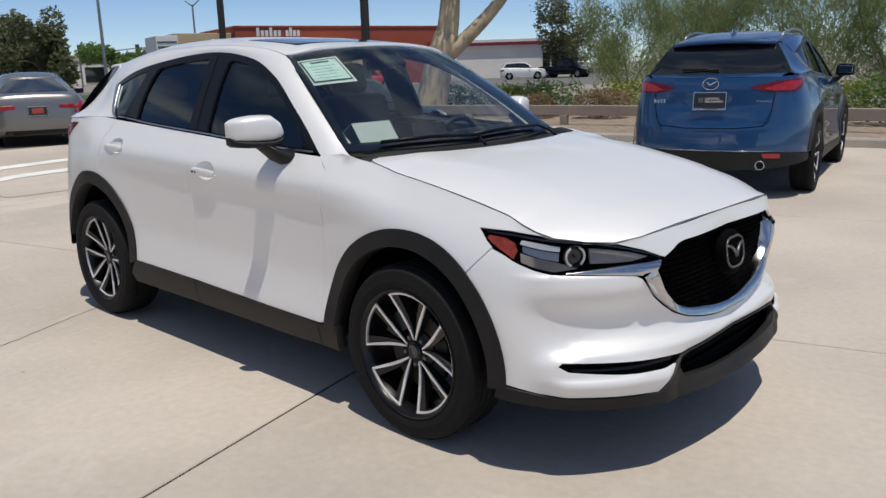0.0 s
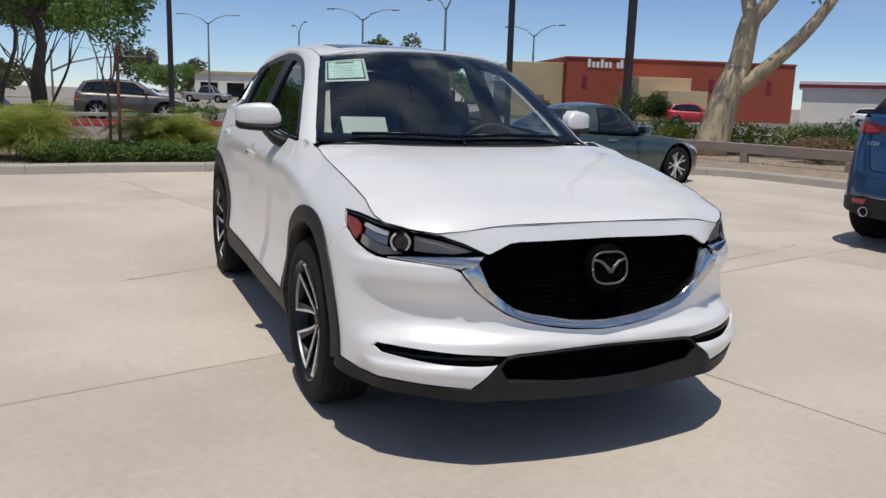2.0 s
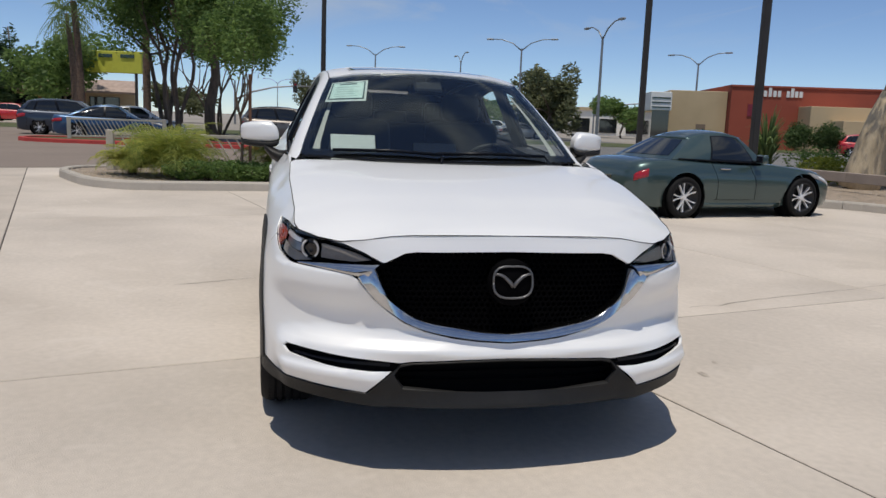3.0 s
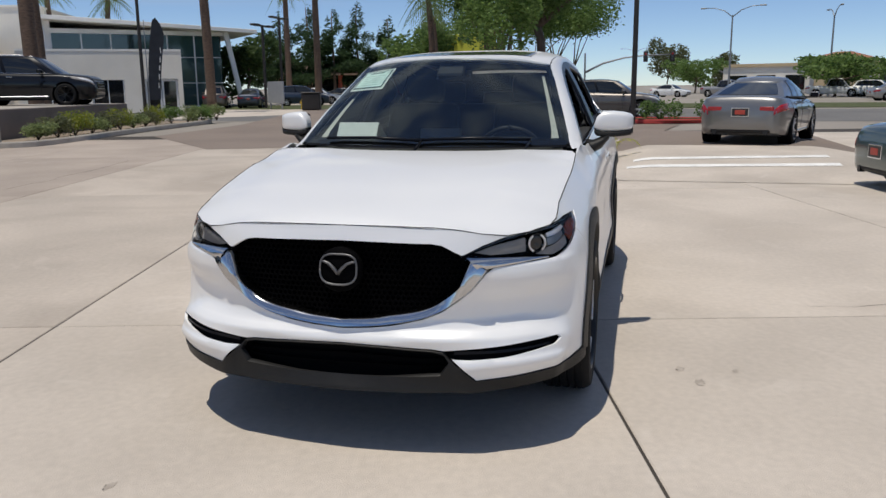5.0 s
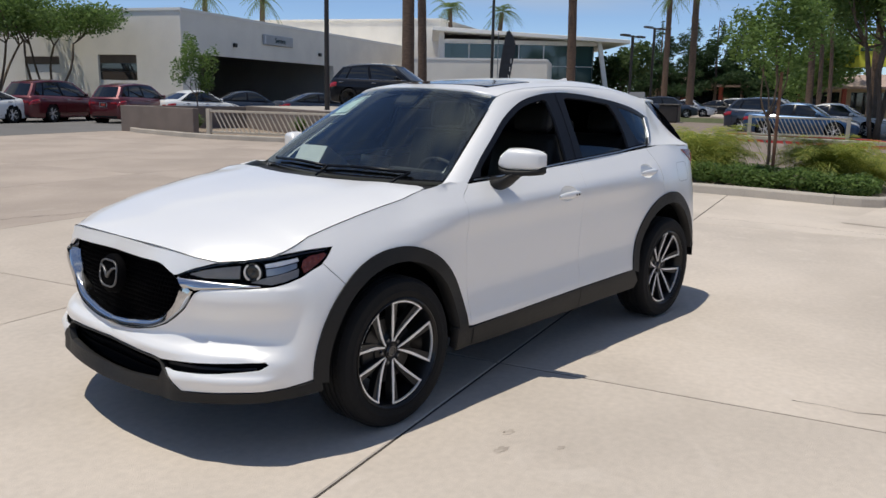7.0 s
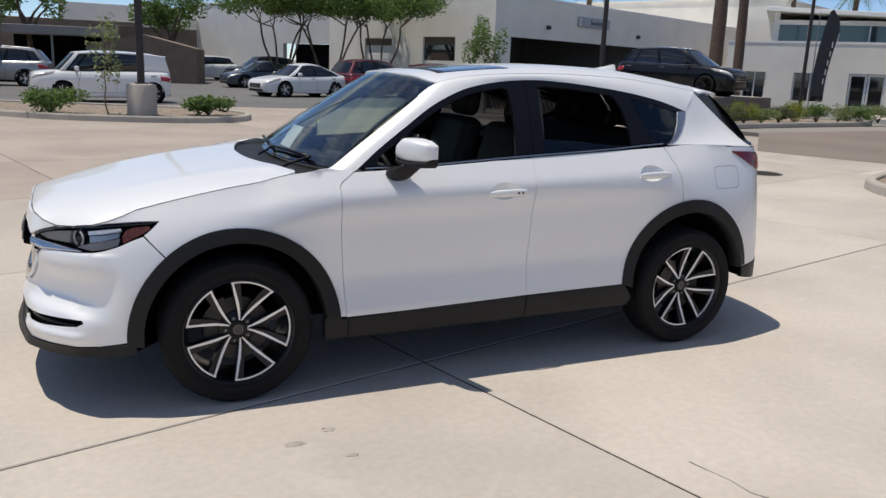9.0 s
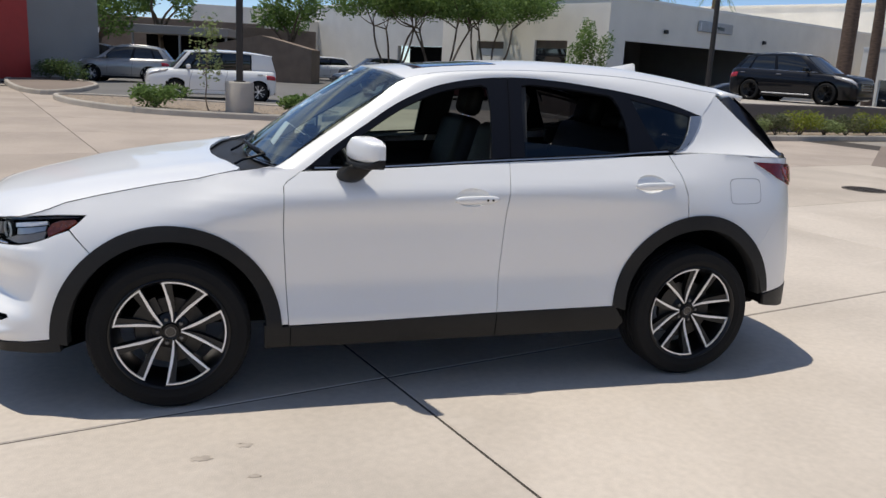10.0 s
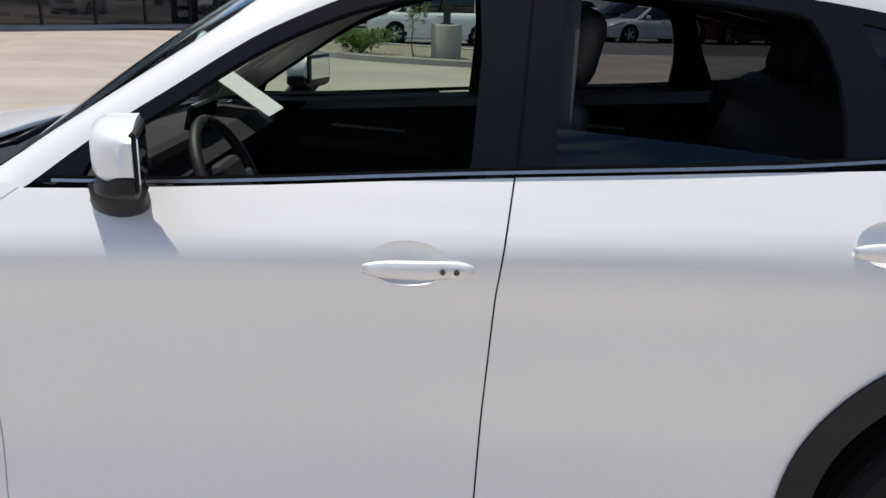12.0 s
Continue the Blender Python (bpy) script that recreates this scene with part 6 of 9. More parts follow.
def crack(name, a, b, width, sag, seed):
    """A hairline crack: a thin uneven ribbon just above the slab."""
    rng = np.random.default_rng(seed)
    a, b = np.array(a), np.array(b)
    n = 26
    d = (b - a) / np.linalg.norm(b - a)
    p = np.array([-d[1], d[0]])
    off = np.cumsum(rng.normal(0, sag, n + 1))
    off -= np.linspace(0, off[-1], n + 1)
    v, f = [], []
    for i in range(n + 1):
        c = a + (b - a) * i / n + p * off[i]
        w = width * rng.uniform(0.3, 1.0)
        v += [(*(c - p * w), 0.0015), (*(c + p * w), 0.0015)]
    for i in range(n):
        f.append((2 * i, 2 * i + 1, 2 * i + 3, 2 * i + 2))
    ob = link(name, mesh_of(name, v, f), JOINT, None, smooth=False)
    return tagged(ob, "thin dark crack in the concrete slab", "crack")


crack("slab_crack", (-1.18, -1.62), (-1.75, -0.30), 0.004, 0.010, 1)
crack("slab_crack", (-0.31, 2.16), (-1.15, 4.6), 0.003, 0.012, 2)
crack("slab_crack", (-4.5, -7.9), (-9.3, -9.1), 0.008, 0.03, 3)
crack("slab_crack", (0.4, -6.5), (-1.7, -6.3), 0.008, 0.03, 4)
crack("slab_crack", (-6.3, -0.9), (-6.6, 1.3), 0.005, 0.015, 5)

STAIN = surface("oil_stain", (0.47, 0.41, 0.35), rough=0.8, var=0.2, scale=9)


def stain(x, y, r, seed):
    rng = np.random.default_rng(seed)
    k = 18
    pts = [(x + r * (0.5 + 0.6 * rng.random()) * math.cos(2 * math.pi * i / k), y + 0.55 * r * (0.5 + 0.6 * rng.random()) * math.sin(2 * math.pi * i / k)) for i in range(k)]
    ob = flat("stain", pts, 0.0008 + 0.0001 * seed, STAIN, kind="")
    tagged(ob, "small dark dried stain on the concrete", "stain")


for i, (x, y, r) in enumerate([(1.045, 1.334, 0.045), (1.22, 1.42, 0.05), (1.02, 1.60, 0.03), (2.75, -0.72, 0.035), (2.6, -2.0, 0.03), (-0.68, -1.655, 0.016), (-0.55, -1.50, 0.01), (2.62, -2.3, 0.012), (3.05, -0.9, 0.01)]):
    stain(x, y, r, i + 1)

# drain grate
grate = empty("drain_grate", pose(-8.95, -5.75, 0.001, 0, 0, 14), "rusty round iron drain grate set in the pavement", "drain")
v, f = lathe([(0.30, 0.0), (0.30, 0.006), (0.35, 0.006), (0.35, 0.0)], 32)
ob = link("grate_ring", mesh_of("grate_ring", [(x, z, y) for x, y, z in v], f), IRON, grate)
rod("pit", 0.30, 0.30, 0.004, (0, 0, 0.001), DARK, grate, n=32)
for i in range(9):
    y = -0.24 + i * 0.06
    boxed("grate_bar", (2 * math.sqrt(0.30**2 - y * y), 0.022, 0.006), (0, y, 0.005), IRON, grate, bevel=0.001)

# roads
flat("driveway", [(-12.2, -9.0), (-13.7, -5.4), (-15.9, -1.0), (-16.2, 0.2), (-19.0, 1.4), (-25.4, 2.4), (-25.2, -2.0), (-35.6, -11.0), (-62, -20), (-66, -27), (-24.5, -14.6), (-17, -13.6)], 0.003, BROWNROAD, label="brown stamped paving of the driveway")
flat("road", [(-28.2, -40), (-28.2, 30), (-26, 60), (-70, 140), (-90, 140), (-44, 40), (-46, -40)], -0.012, ASPHALT, label="grey worn asphalt street")
flat("service_yard", [(6.6, -24.5), (5.8, -30), (4.6, -62), (-24, -62), (-21.4, -38.9), (-44, -48), (-40, -33), (-26, -24), (-9.5, -24.2), (-5, -22.6)], 0.004, ASPHALT, label="grey asphalt yard before the service bays")
flat("far_lot", [(-30, -22), (-92, -44), (-110, -20), (-60, -16), (-42, -14)], -0.010, CONCRETE, label="pale concrete car park beyond the driveway")
flat("lawn", [(-26.0, -2.6), (-27.9, -6), (-27.9, 6), (-26.6, 4.0), (-25.9, 2.4)], 0.10, LAWN, label="dry green lawn strip along the street")
flat("lawn", [(-47, -40), (-47, 40), (-60, 44), (-60, -40)], 0.004, LAWN, label="dry green verge across the street")
flat("road", [(-300, 28), (-28, 19.5), (-3, 20), (60, 24), (60, 34), (-3, 28), (-28, 27.5), (-300, 40)], -0.008, ASPHALT, label="grey asphalt cross street")
# the drive rises gently towards the street; two painted lines cross the rise
def step_up(a, b, x):
    t = np.clip((x - a) / (b - a), 0, 1)
    return t * t * (3 - 2 * t)


def rise(x, y):
    return 0.15 * step_up(-7.4, -11.2, x) * step_up(-21.0, -17.5, x) * step_up(5.6, 4.3, y) * step_up(0.5, 1.3, y) + 0.006


def rising_sheet(name, x0, x1, y0, y1, material, label):
    xs, ys = np.linspace(x0, x1, 40), np.linspace(y0, y1, 30)
    v = [(x, y, float(rise(x, y))) for x in xs for y in ys]
    f = [(a * 30 + b, a * 30 + b + 1, (a + 1) * 30 + b + 1, (a + 1) * 30 + b) for a in range(39) for b in range(29)]
    return tagged(link(name, mesh_of(name, v, f), material), label, kind="structure")


rising_sheet("drive_apron", -7.2, -12.6, 0.5, 5.6, CONCRETE, "pale concrete apron rising to the drive")
rising_sheet("drive_crown", -12.6, -21.0, 0.5, 5.6, BROWNROAD, "brown paving at the crown of the drive")
for xa, ya, xb, yb in ((-9.75, 0.95, -10.35, 4.3), (-8.88, 0.85, -9.35, 4.3)):
    v, f = [], []
    for i in range(21):
        t = i / 20
        x, y = xa + (xb - xa) * t, ya + (yb - ya) * t
        for d in (-0.14, 0.14):
            v.append((x + d, y, float(rise(x + d, y)) + 0.006))
        if i:
            f.append((2 * i - 2, 2 * i - 1, 2 * i + 1, 2 * i))
    tagged(link("gutter_line", mesh_of("gutter_line", v, f), WHITELINE), "white painted line across the concrete drive", "road marking", kind="structure")


# ---- kerbed beds ----
def offset_poly(poly, d):
    """The outline moved inwards by d (counter-clockwise outlines)."""
    p = np.array(poly, float)
    area = 0.5 * np.sum(p[:, 0] * np.roll(p[:, 1], -1) - np.roll(p[:, 0], -1) * p[:, 1])
    out = []
    k = len(p)
    for i in range(k):
        a, b, c = p[i - 1], p[i], p[(i + 1) % k]
        e1, e2 = (b - a) / np.linalg.norm(b - a), (c - b) / np.linalg.norm(c - b)
        n = np.array([-(e1[1] + e2[1]), e1[0] + e2[0]])
        n /= max(np.linalg.norm(n), 1e-6)
        cosv = max(0.4, n @ np.array([-e1[1], e1[0]]))
        out.append(tuple(b + n * d / cosv * (1 if area > 0 else -1)))
    return out


def smooth_poly(poly, n=4):
    """Rounds an outline by cutting its corners."""
    for _ in range(2):
        q = []
        for a, b in zip(poly, poly[1:] + poly[:1]):
            q += [(a[0] * 0.78 + b[0] * 0.22, a[1] * 0.78 + b[1] * 0.22), (a[0] * 0.22 + b[0] * 0.78, a[1] * 0.22 + b[1] * 0.78)]
        poly = q
    return poly


def kerbed_bed(label, poly, height=0.15, width=0.16, bed=GRAVEL, stones=900, seed=0, z_bed=0.10, kerb_mat=KERB):
    poly = smooth_poly(poly)
    root = empty("planting_bed", None, label)
    root["kind"] = "structure"
    inner = offset_poly(poly, width)
    k = len(poly)
    start = 0
    length = 0
    pieces = []
    cur = [0]
    for i in range(k):
        j = (i + 1) % k
        length += math.dist(poly[i], poly[j])
        cur.append(i + 1)
        if length > 2.6:
            pieces.append(cur)
            cur, length = [i + 1], 0
    if len(cur) > 1:
        pieces.append(cur)
    for idx in pieces:
        bm = bmesh.new()
        rows = []
        for i in idx:
            (ox, oy), (ix, iy) = poly[i % k], inner[i % k]
            def mixp(w):
                return (ox + (ix - ox) * w, oy + (iy - oy) * w)
            rows.append([bm.verts.new((*mixp(0.0), 0.0)), bm.verts.new((*mixp(0.06), height * 0.8)), bm.verts.new((*mixp(0.18), height)),
                         bm.verts.new((*mixp(0.9), height)), bm.verts.new((*mixp(1.0), height - 0.02)), bm.verts.new((*mixp(1.0), 0.0))])
        for a, b in zip(rows, rows[1:]):
            for q in range(5):
                bm.faces.new((a[q], a[q + 1], b[q + 1], b[q]))
        bm.faces.new(rows[0])
        bm.faces.new(rows[-1][::-1])
        s = part("kerb_stone", bm, kerb_mat, root)
        # open joint between the stones
        c = sum((Vector(v.co) for v in s.data.vertices), Vector()) / len(s.data.vertices)
        for v in s.data.vertices:
            v.co = c + (v.co - c) * 0.997
            v.co.z = max(v.co.z, 0)
    flat("bed", inner, z_bed, bed, root, kind="")
    if stones:
        rng = np.random.default_rng(seed)
        P = np.array(inner)
        lo, hi = P.min(0), P.max(0)
        pts = rng.uniform(lo, hi, (stones * 3, 2))
        pts = pts[inside(pts[:, 0], pts[:, 1], inner)][:stones]
        v, f = [], []
        for x, y in pts:
            r = rng.uniform(0.012, 0.035)
            o = len(v)
            for a in range(5):
                t = 2 * math.pi * a / 5 + rng.random()
                v.append((x + r * math.cos(t), y + r * math.sin(t), z_bed - 0.002))
            v.append((x + rng.normal(0, r * 0.2), y, z_bed + r * rng.uniform(0.5, 1.0)))
            f += [(o + a, o + (a + 1) % 5, o + 5) for a in range(5)]
        st = link("loose_stones", mesh_of("loose_stones", v, f), PEBBLE, root, smooth=False)
        st["kind"] = "stuff"
    return root


kerbed_bed("gravel bed with pale concrete kerb and clipped shrubs", [(-9.05, 0.62), (-9.0, -1.5), (-8.8, -2.7), (-8.75, -3.3), (-9.3, -4.05), (-10.2, -4.5), (-11.6, -5.1), (-12.8, -4.7), (-12.6, -2.0), (-12.1, 0.45), (-10.5, 0.70)], seed=1, stones=1500)
kerbed_bed("long gravel verge with concrete kerb and low rail", [(30, 12.6), (6, 11.6), (0, 11.1), (-4.7, 9.95), (-7.4, 9.5), (-8.1, 8.4), (-8.0, 7.0), (-9.6, 6.4), (-16, 7.2), (-17, 12), (-16, 18.5), (-3, 19), (30, 21)], seed=2, stones=2600)
kerbed_bed("gravel island with rounded kerb and lamp post", [(5.6, -21.9), (4.8, -19.6), (3.6, -17.8), (2.2, -16.7), (0.6, -16.1), (-0.8, -15.9), (-2.2, -16.5), (-2.7, -18.2), (-1.8, -20.0), (1.0, -21.4), (3.5, -22.4), (5.2, -22.7)], seed=3, stones=1500)
kerbed_bed("raised planter bed edged with kerb", [(-9.9, -24.6), (-9.9, -19.0), (-10.6, -17.0), (-11.9, -14.4), (-13.0, -14.0), (-19.5, -15.7), (-26.5, -16.7), (-27, -18.0), (-22, -20.5), (-14, -24)], seed=4, stones=1200)
kerbed_bed("paved walk edge with kerb beside the dealership", [(7.0, -24.8), (6.0, -23.2), (5.2, -25.2), (5.0, -30.5), (6.8, -34.5), (8.6, -36.0), (9.1, -32.6), (8.0, -28.0)], bed=BROWNROAD, stones=0, z_bed=0.13)
kerbed_bed("red painted kerb along the street", [(-26.6, -10.5), (-25.8, -2.0), (-25.9, 2.5), (-27.0, 4.4), (-28.0, 6.2), (-28.4, 2.0), (-28.4, -3.5), (-30.4, -4.8), (-30.2, -10.5)], kerb_mat=REDKERB, bed=LAWN, stones=0)


# ---- plants ----
def leaf_cloud(blobs, n, size, seed, shell=0.55, droop=0.0, slim=0.45):
    """Many small leaves in a set of ellipsoids (x, y, z, rx, ry, rz), thicker towards the outside."""
    rng = np.random.default_rng(seed)
    B = np.array(blobs, float)
    vol = B[:, 3] * B[:, 4] * B[:, 5]
    pick = rng.choice(len(B), n, p=vol / vol.sum())
    d = rng.normal(size=(n, 3))
    d /= np.linalg.norm(d, axis=1)[:, None]
    r = shell + (1 - shell) * rng.random(n) ** 0.6
    r *= 1 + 0.10 * rng.normal(size=n)
    c = B[pick, :3] + d * r[:, None] * B[pick, 3:]
    a = rng.normal(size=(n, 3))
    a[:, 2] = a[:, 2] * 0.5 - droop
    a /= np.linalg.norm(a, axis=1)[:, None]
    b = np.cross(a, rng.normal(size=(n, 3)))
    b /= np.linalg.norm(b, axis=1)[:, None]
    s = size * rng.uniform(0.6, 1.4, n)[:, None]
    A, W = a * s, b * s * slim
    v = np.stack([c - A, c + W, c + A, c - W], 1).reshape(-1, 3)
    i = np.arange(n) * 4
    f = np.stack([i, i + 1, i + 2, i + 3], 1)
    return v, f


def raw_mesh(name, v, f):
    me = bpy.data.meshes.new(name)
    me.from_pydata(v.tolist() if hasattr(v, "tolist") else v, [], f.tolist() if hasattr(f, "tolist") else f)
    return me


def join_tubes(tubes):
    v, f = [], []
    for tv, tf in tubes:
        o = len(v)
        v += [tuple(p) for p in tv]
        f += [tuple(o + i for i in q) for q in tf]
    return v, f


def limb(a, b, r0, r1, bend, rng, n=6, sides=7):
    a, b = np.array(a, float), np.array(b, float)
    k = rng.normal(0, bend, (2, 3))
    pts, rad = [], []
    for i in range(n + 1):
        t = i / n
        pts.append(tuple(a * (1 - t) + b * t + k[0] * math.sin(math.pi * t) + k[1] * math.sin(2 * math.pi * t) * 0.5))
        rad.append(r0 + (r1 - r0) * t)
    return tube(pts, rad, sides)


def tree(name, label, at, height, spread, crown, leaves, size, leaf_mat, bark, seed, trunks=1, trunk_r=0.14, fork=0.35, category="tree", shell=0.5, group="", slim=0.45, droop=0.0, lean_by=0.40):
    """A tree: tapered forking trunk, limbs, and a crown of clumps of leaves. crown: low and high end as shares of the height."""
    rng = np.random.default_rng(seed)
    root = empty(name, pose(*at), label, category, group)
    tubes, blobs = [], []
    for k in range(trunks):
        a = 2 * math.pi * k / trunks + rng.random()
        foot = (0.12 * trunks * 0.3 * math.cos(a), 0.12 * trunks * 0.3 * math.sin(a), 0)
        lean = spread * (0.10 if trunks == 1 else lean_by)
        top = (foot[0] + lean * math.cos(a), foot[1] + lean * math.sin(a), height * fork)
        tubes.append(limb(foot, top, trunk_r, trunk_r * 0.72, 0.06 * height * 0.3, rng))
        for q in range(5 if trunks == 1 else 3):
            b = a + (2 * math.pi * q / 5 if trunks == 1 else rng.normal(0, 0.9)) + rng.normal(0, 0.25)
            rr = spread * rng.uniform(0.35, 0.85)
            end = (top[0] * 0.6 + rr * math.cos(b), top[1] * 0.6 + rr * math.sin(b), height * rng.uniform(crown[0] + 0.12, crown[1] - 0.1))
            tubes.append(limb(top, end, trunk_r * 0.55, trunk_r * 0.12, 0.03 * height, rng))
            blobs.append((*end, spread * rng.uniform(0.28, 0.45), spread * rng.uniform(0.28, 0.45), height * (crown[1] - crown[0]) * rng.uniform(0.22, 0.34)))
    mid = height * (crown[0] + crown[1]) / 2
    for q in range(9):
        b = rng.random() * 6.28
        rr = spread * math.sqrt(rng.random()) * 0.72
        blobs.append((rr * math.cos(b), rr * math.sin(b), mid + height * (crown[1] - crown[0]) * rng.uniform(-0.28, 0.34), spread * rng.uniform(0.22, 0.40), spread * rng.uniform(0.22, 0.40), height * (crown[1] - crown[0]) * rng.uniform(0.14, 0.26)))
    link("trunk", mesh_of("trunk", *join_tubes(tubes)), bark, root)
    link("crown", raw_mesh("crown", *leaf_cloud(blobs, leaves, size, seed + 7, shell, droop, slim)), leaf_mat, root, smooth=False)
    return root


def shrub(label, at, size, leaves, leaf, mat, seed, clipped=False, name="shrub", group=""):
    """A low bush of leaves over a few stems; clipped ones fill a box with rounded corners."""
    rng = np.random.default_rng(seed)
    root = empty(name, pose(*at), label, "shrub", group)
    sx, sy, sz = size
    blobs = []
    if clipped:
        nx, ny = max(2, int(sx / 0.5)), max(1, int(sy / 0.5))
        for i in range(nx):
            for j in range(ny):
                blobs.append((sx * ((i + 0.5) / nx - 0.5), sy * ((j + 0.5) / ny - 0.5), sz * 0.52 + rng.normal(0, 0.02), sx / nx * 0.66, sy / ny * 0.66, sz * 0.47))
    else:
        for i in range(8):
            a = rng.random() * 6.28
            rr = rng.random() ** 0.5 * 0.35
            blobs.append((sx * rr * math.cos(a), sy * rr * math.sin(a), sz * rng.uniform(0.35, 0.65), sx * rng.uniform(0.2, 0.33), sy * rng.uniform(0.2, 0.33), sz * rng.uniform(0.22, 0.36)))
    stems = [limb((0, 0, 0), (b[0] * 0.8, b[1] * 0.8, b[2]), 0.015, 0.006, 0.02, rng, 3, 5) for b in blobs[:10]]
    link("stem", mesh_of("stem", *join_tubes(stems)), BARK, root)
    link("foliage", raw_mesh("foliage", *leaf_cloud(blobs, leaves, leaf, seed + 3, 0.6 if clipped else 0.35)), mat, root, smooth=False)
    return root


def fountain_grass(label, at, radius, height, blades, mat, seed, name="ornamental_grass", width=0.010):
    """Arching blades from one foot."""
    rng = np.random.default_rng(seed)
    v, f = [], []
    for _ in range(blades):
        a = rng.random() * 2 * math.pi
        out = radius * rng.uniform(0.3, 1.0)
        h = height * rng.uniform(0.6, 1.1)
        w = width * rng.uniform(0.6, 1.4)
        p = np.array([-math.sin(a), math.cos(a)]) * w
        o = len(v)
        for t in (0.0, 0.3, 0.6, 0.85, 1.0):
            r = out * t**1.3
            z = h * (1.9 * t - 1.25 * t * t * (out / radius * 0.75 + 0.35))
            x, y = r * math.cos(a), r * math.sin(a)
            k = 1 - 0.8 * t
            v += [(x - p[0] * k, y - p[1] * k, max(z, 0.01)), (x + p[0] * k, y + p[1] * k, max(z, 0.01))]
        for i in range(4):
            f.append((o + 2 * i, o + 2 * i + 1, o + 2 * i + 3, o + 2 * i + 2))
    root = empty(name, pose(*at), label, "plant")
    link("tuft", raw_mesh("tuft", v, f), mat, root, smooth=False)
    rod("root_crown", 0.07, 0.04, 0.12, (0, 0, 0.06), BARK, root, n=10)
    return root


def palm(label, at, height, seed, fronds=26, length=2.1, trunk_r=0.26, crown=True):
    rng = np.random.default_rng(seed)
    root = empty("palm_tree", pose(*at), label, "palm tree")
    pts, rad = [], []
    k = 16
    lean = rng.normal(0, 0.25, 2)
    for i in range(k + 1):
        t = i / k
        pts.append((lean[0] * t * t, lean[1] * t * t, height * t))
        rad.append(trunk_r * (1.12 - 0.25 * t) * (1.0 + 0.04 * (i % 2)))
    link("trunk", mesh_of("trunk", *tube(pts, rad, 12)), PALMBARK, root)
    if not crown:
        return root
    top = np.array(pts[-1])
    v, f = [], []
    for i in range(fronds):
        a = 2 * math.pi * i / fronds * 2.4 + rng.normal(0, 0.1)
        up = rng.uniform(-0.5, 1.1)
        L = length * rng.uniform(0.8, 1.1)
        d = np.array([math.cos(a), math.sin(a), 0])
        prev = None
        n = 9
        for j in range(n + 1):
            t = j / n
            c = top + d * L * t * (0.95 if up < 0.6 else 0.75) + np.array([0, 0, L * (up * t - 0.85 * t * t)])
            if prev is not None and j > 1:
                s = np.cross(c - prev, [0, 0, 1.0])
                s /= max(np.linalg.norm(s), 1e-6)
                for h in (1, -1):
                    ll = L * 0.26 * math.sin(math.pi * (0.12 + 0.85 * t)) + 0.05
                    tip = c + s * h * ll + (c - prev) * 1.2 + np.array([0, 0, -0.30 * ll])
                    o = len(v)
                    v += [tuple(prev), tuple((prev + c) / 2 + np.array([0, 0, 0.03])), tuple(tip)]
                    f.append((o, o + 1, o + 2))
            prev = c
    link("fronds", raw_mesh("fronds", v, f), PALMLEAF, root, smooth=False)
    return root


# island behind the car: hedge, grasses, staked young tree
for i, (x, y, sx, sy) in enumerate([(-9.72, -2.10, 0.7, 1.25), (-9.7, -1.10, 0.75, 1.2), (-9.75, -0.22, 0.75, 1.0)]):
    shrub("low dense green ground-cover hedge behind the kerb", (x, y, 0.10), (sx, sy, 0.36), 4200, 0.032, LEAF, 20 + i, clipped=True, group="hedges in the bed")
def frond_clump(label, at, length, fronds, mat, seed, name="palm_shrub"):
    """A stemless feathery palm: arching fronds with two rows of thin leaflets."""
    rng = np.random.default_rng(seed)
    v, f = [], []
    for q in range(fronds):
        az = 2.4 * q + rng.normal(0, 0.2)
        rise0 = radians(rng.uniform(42, 88))
        ln = length * rng.uniform(0.7, 1.1)
        d = np.array([math.cos(az), math.sin(az), 0.0])
        across = np.array([-d[1], d[0], 0.0])
        p = np.array([0.12 * rng.normal(), 0.12 * rng.normal(), 0.05])
        steps = 36
        for k in range(steps):
            t = k / steps
            ang = rise0 - t * t * radians(118)
            way = d * math.cos(ang) + np.array([0, 0, math.sin(ang)])
            nxt = p + way * ln / steps
            nxt[2] = max(nxt[2], 0.03)
            o = len(v)
            v += [tuple(p - across * 0.006), tuple(p + across * 0.006), tuple(nxt + across * 0.005), tuple(nxt - across * 0.005)]
            f.append((o, o + 1, o + 2, o + 3))
            if t > 0.12:
                ll = 0.22 * length * math.sin(math.pi * (0.15 + 0.8 * t)) + 0.04
                for h in (1, -1):
                    tip = p + (across * h * 0.8 + way * 0.65) * ll * rng.uniform(0.85, 1.15) - np.array([0, 0, 0.35 * ll * rng.uniform(0.3, 1.5)])
                    o = len(v)
                    mid = (p + tip) / 2 + np.array([0, 0, 0.05 * ll])
                    v += [tuple(p), tuple(mid + way * 0.0065), tuple(tip), tuple(mid - way * 0.0065)]
                    f.append((o, o + 1, o + 2, o + 3))
            p = nxt
    root = empty(name, pose(*at), label, "plant")
    link("fronds", raw_mesh("fronds", v, f), mat, root, smooth=False)
    rod("root_crown", 0.10, 0.06, 0.14, (0, 0, 0.06), BARK, root, n=10)
    return root


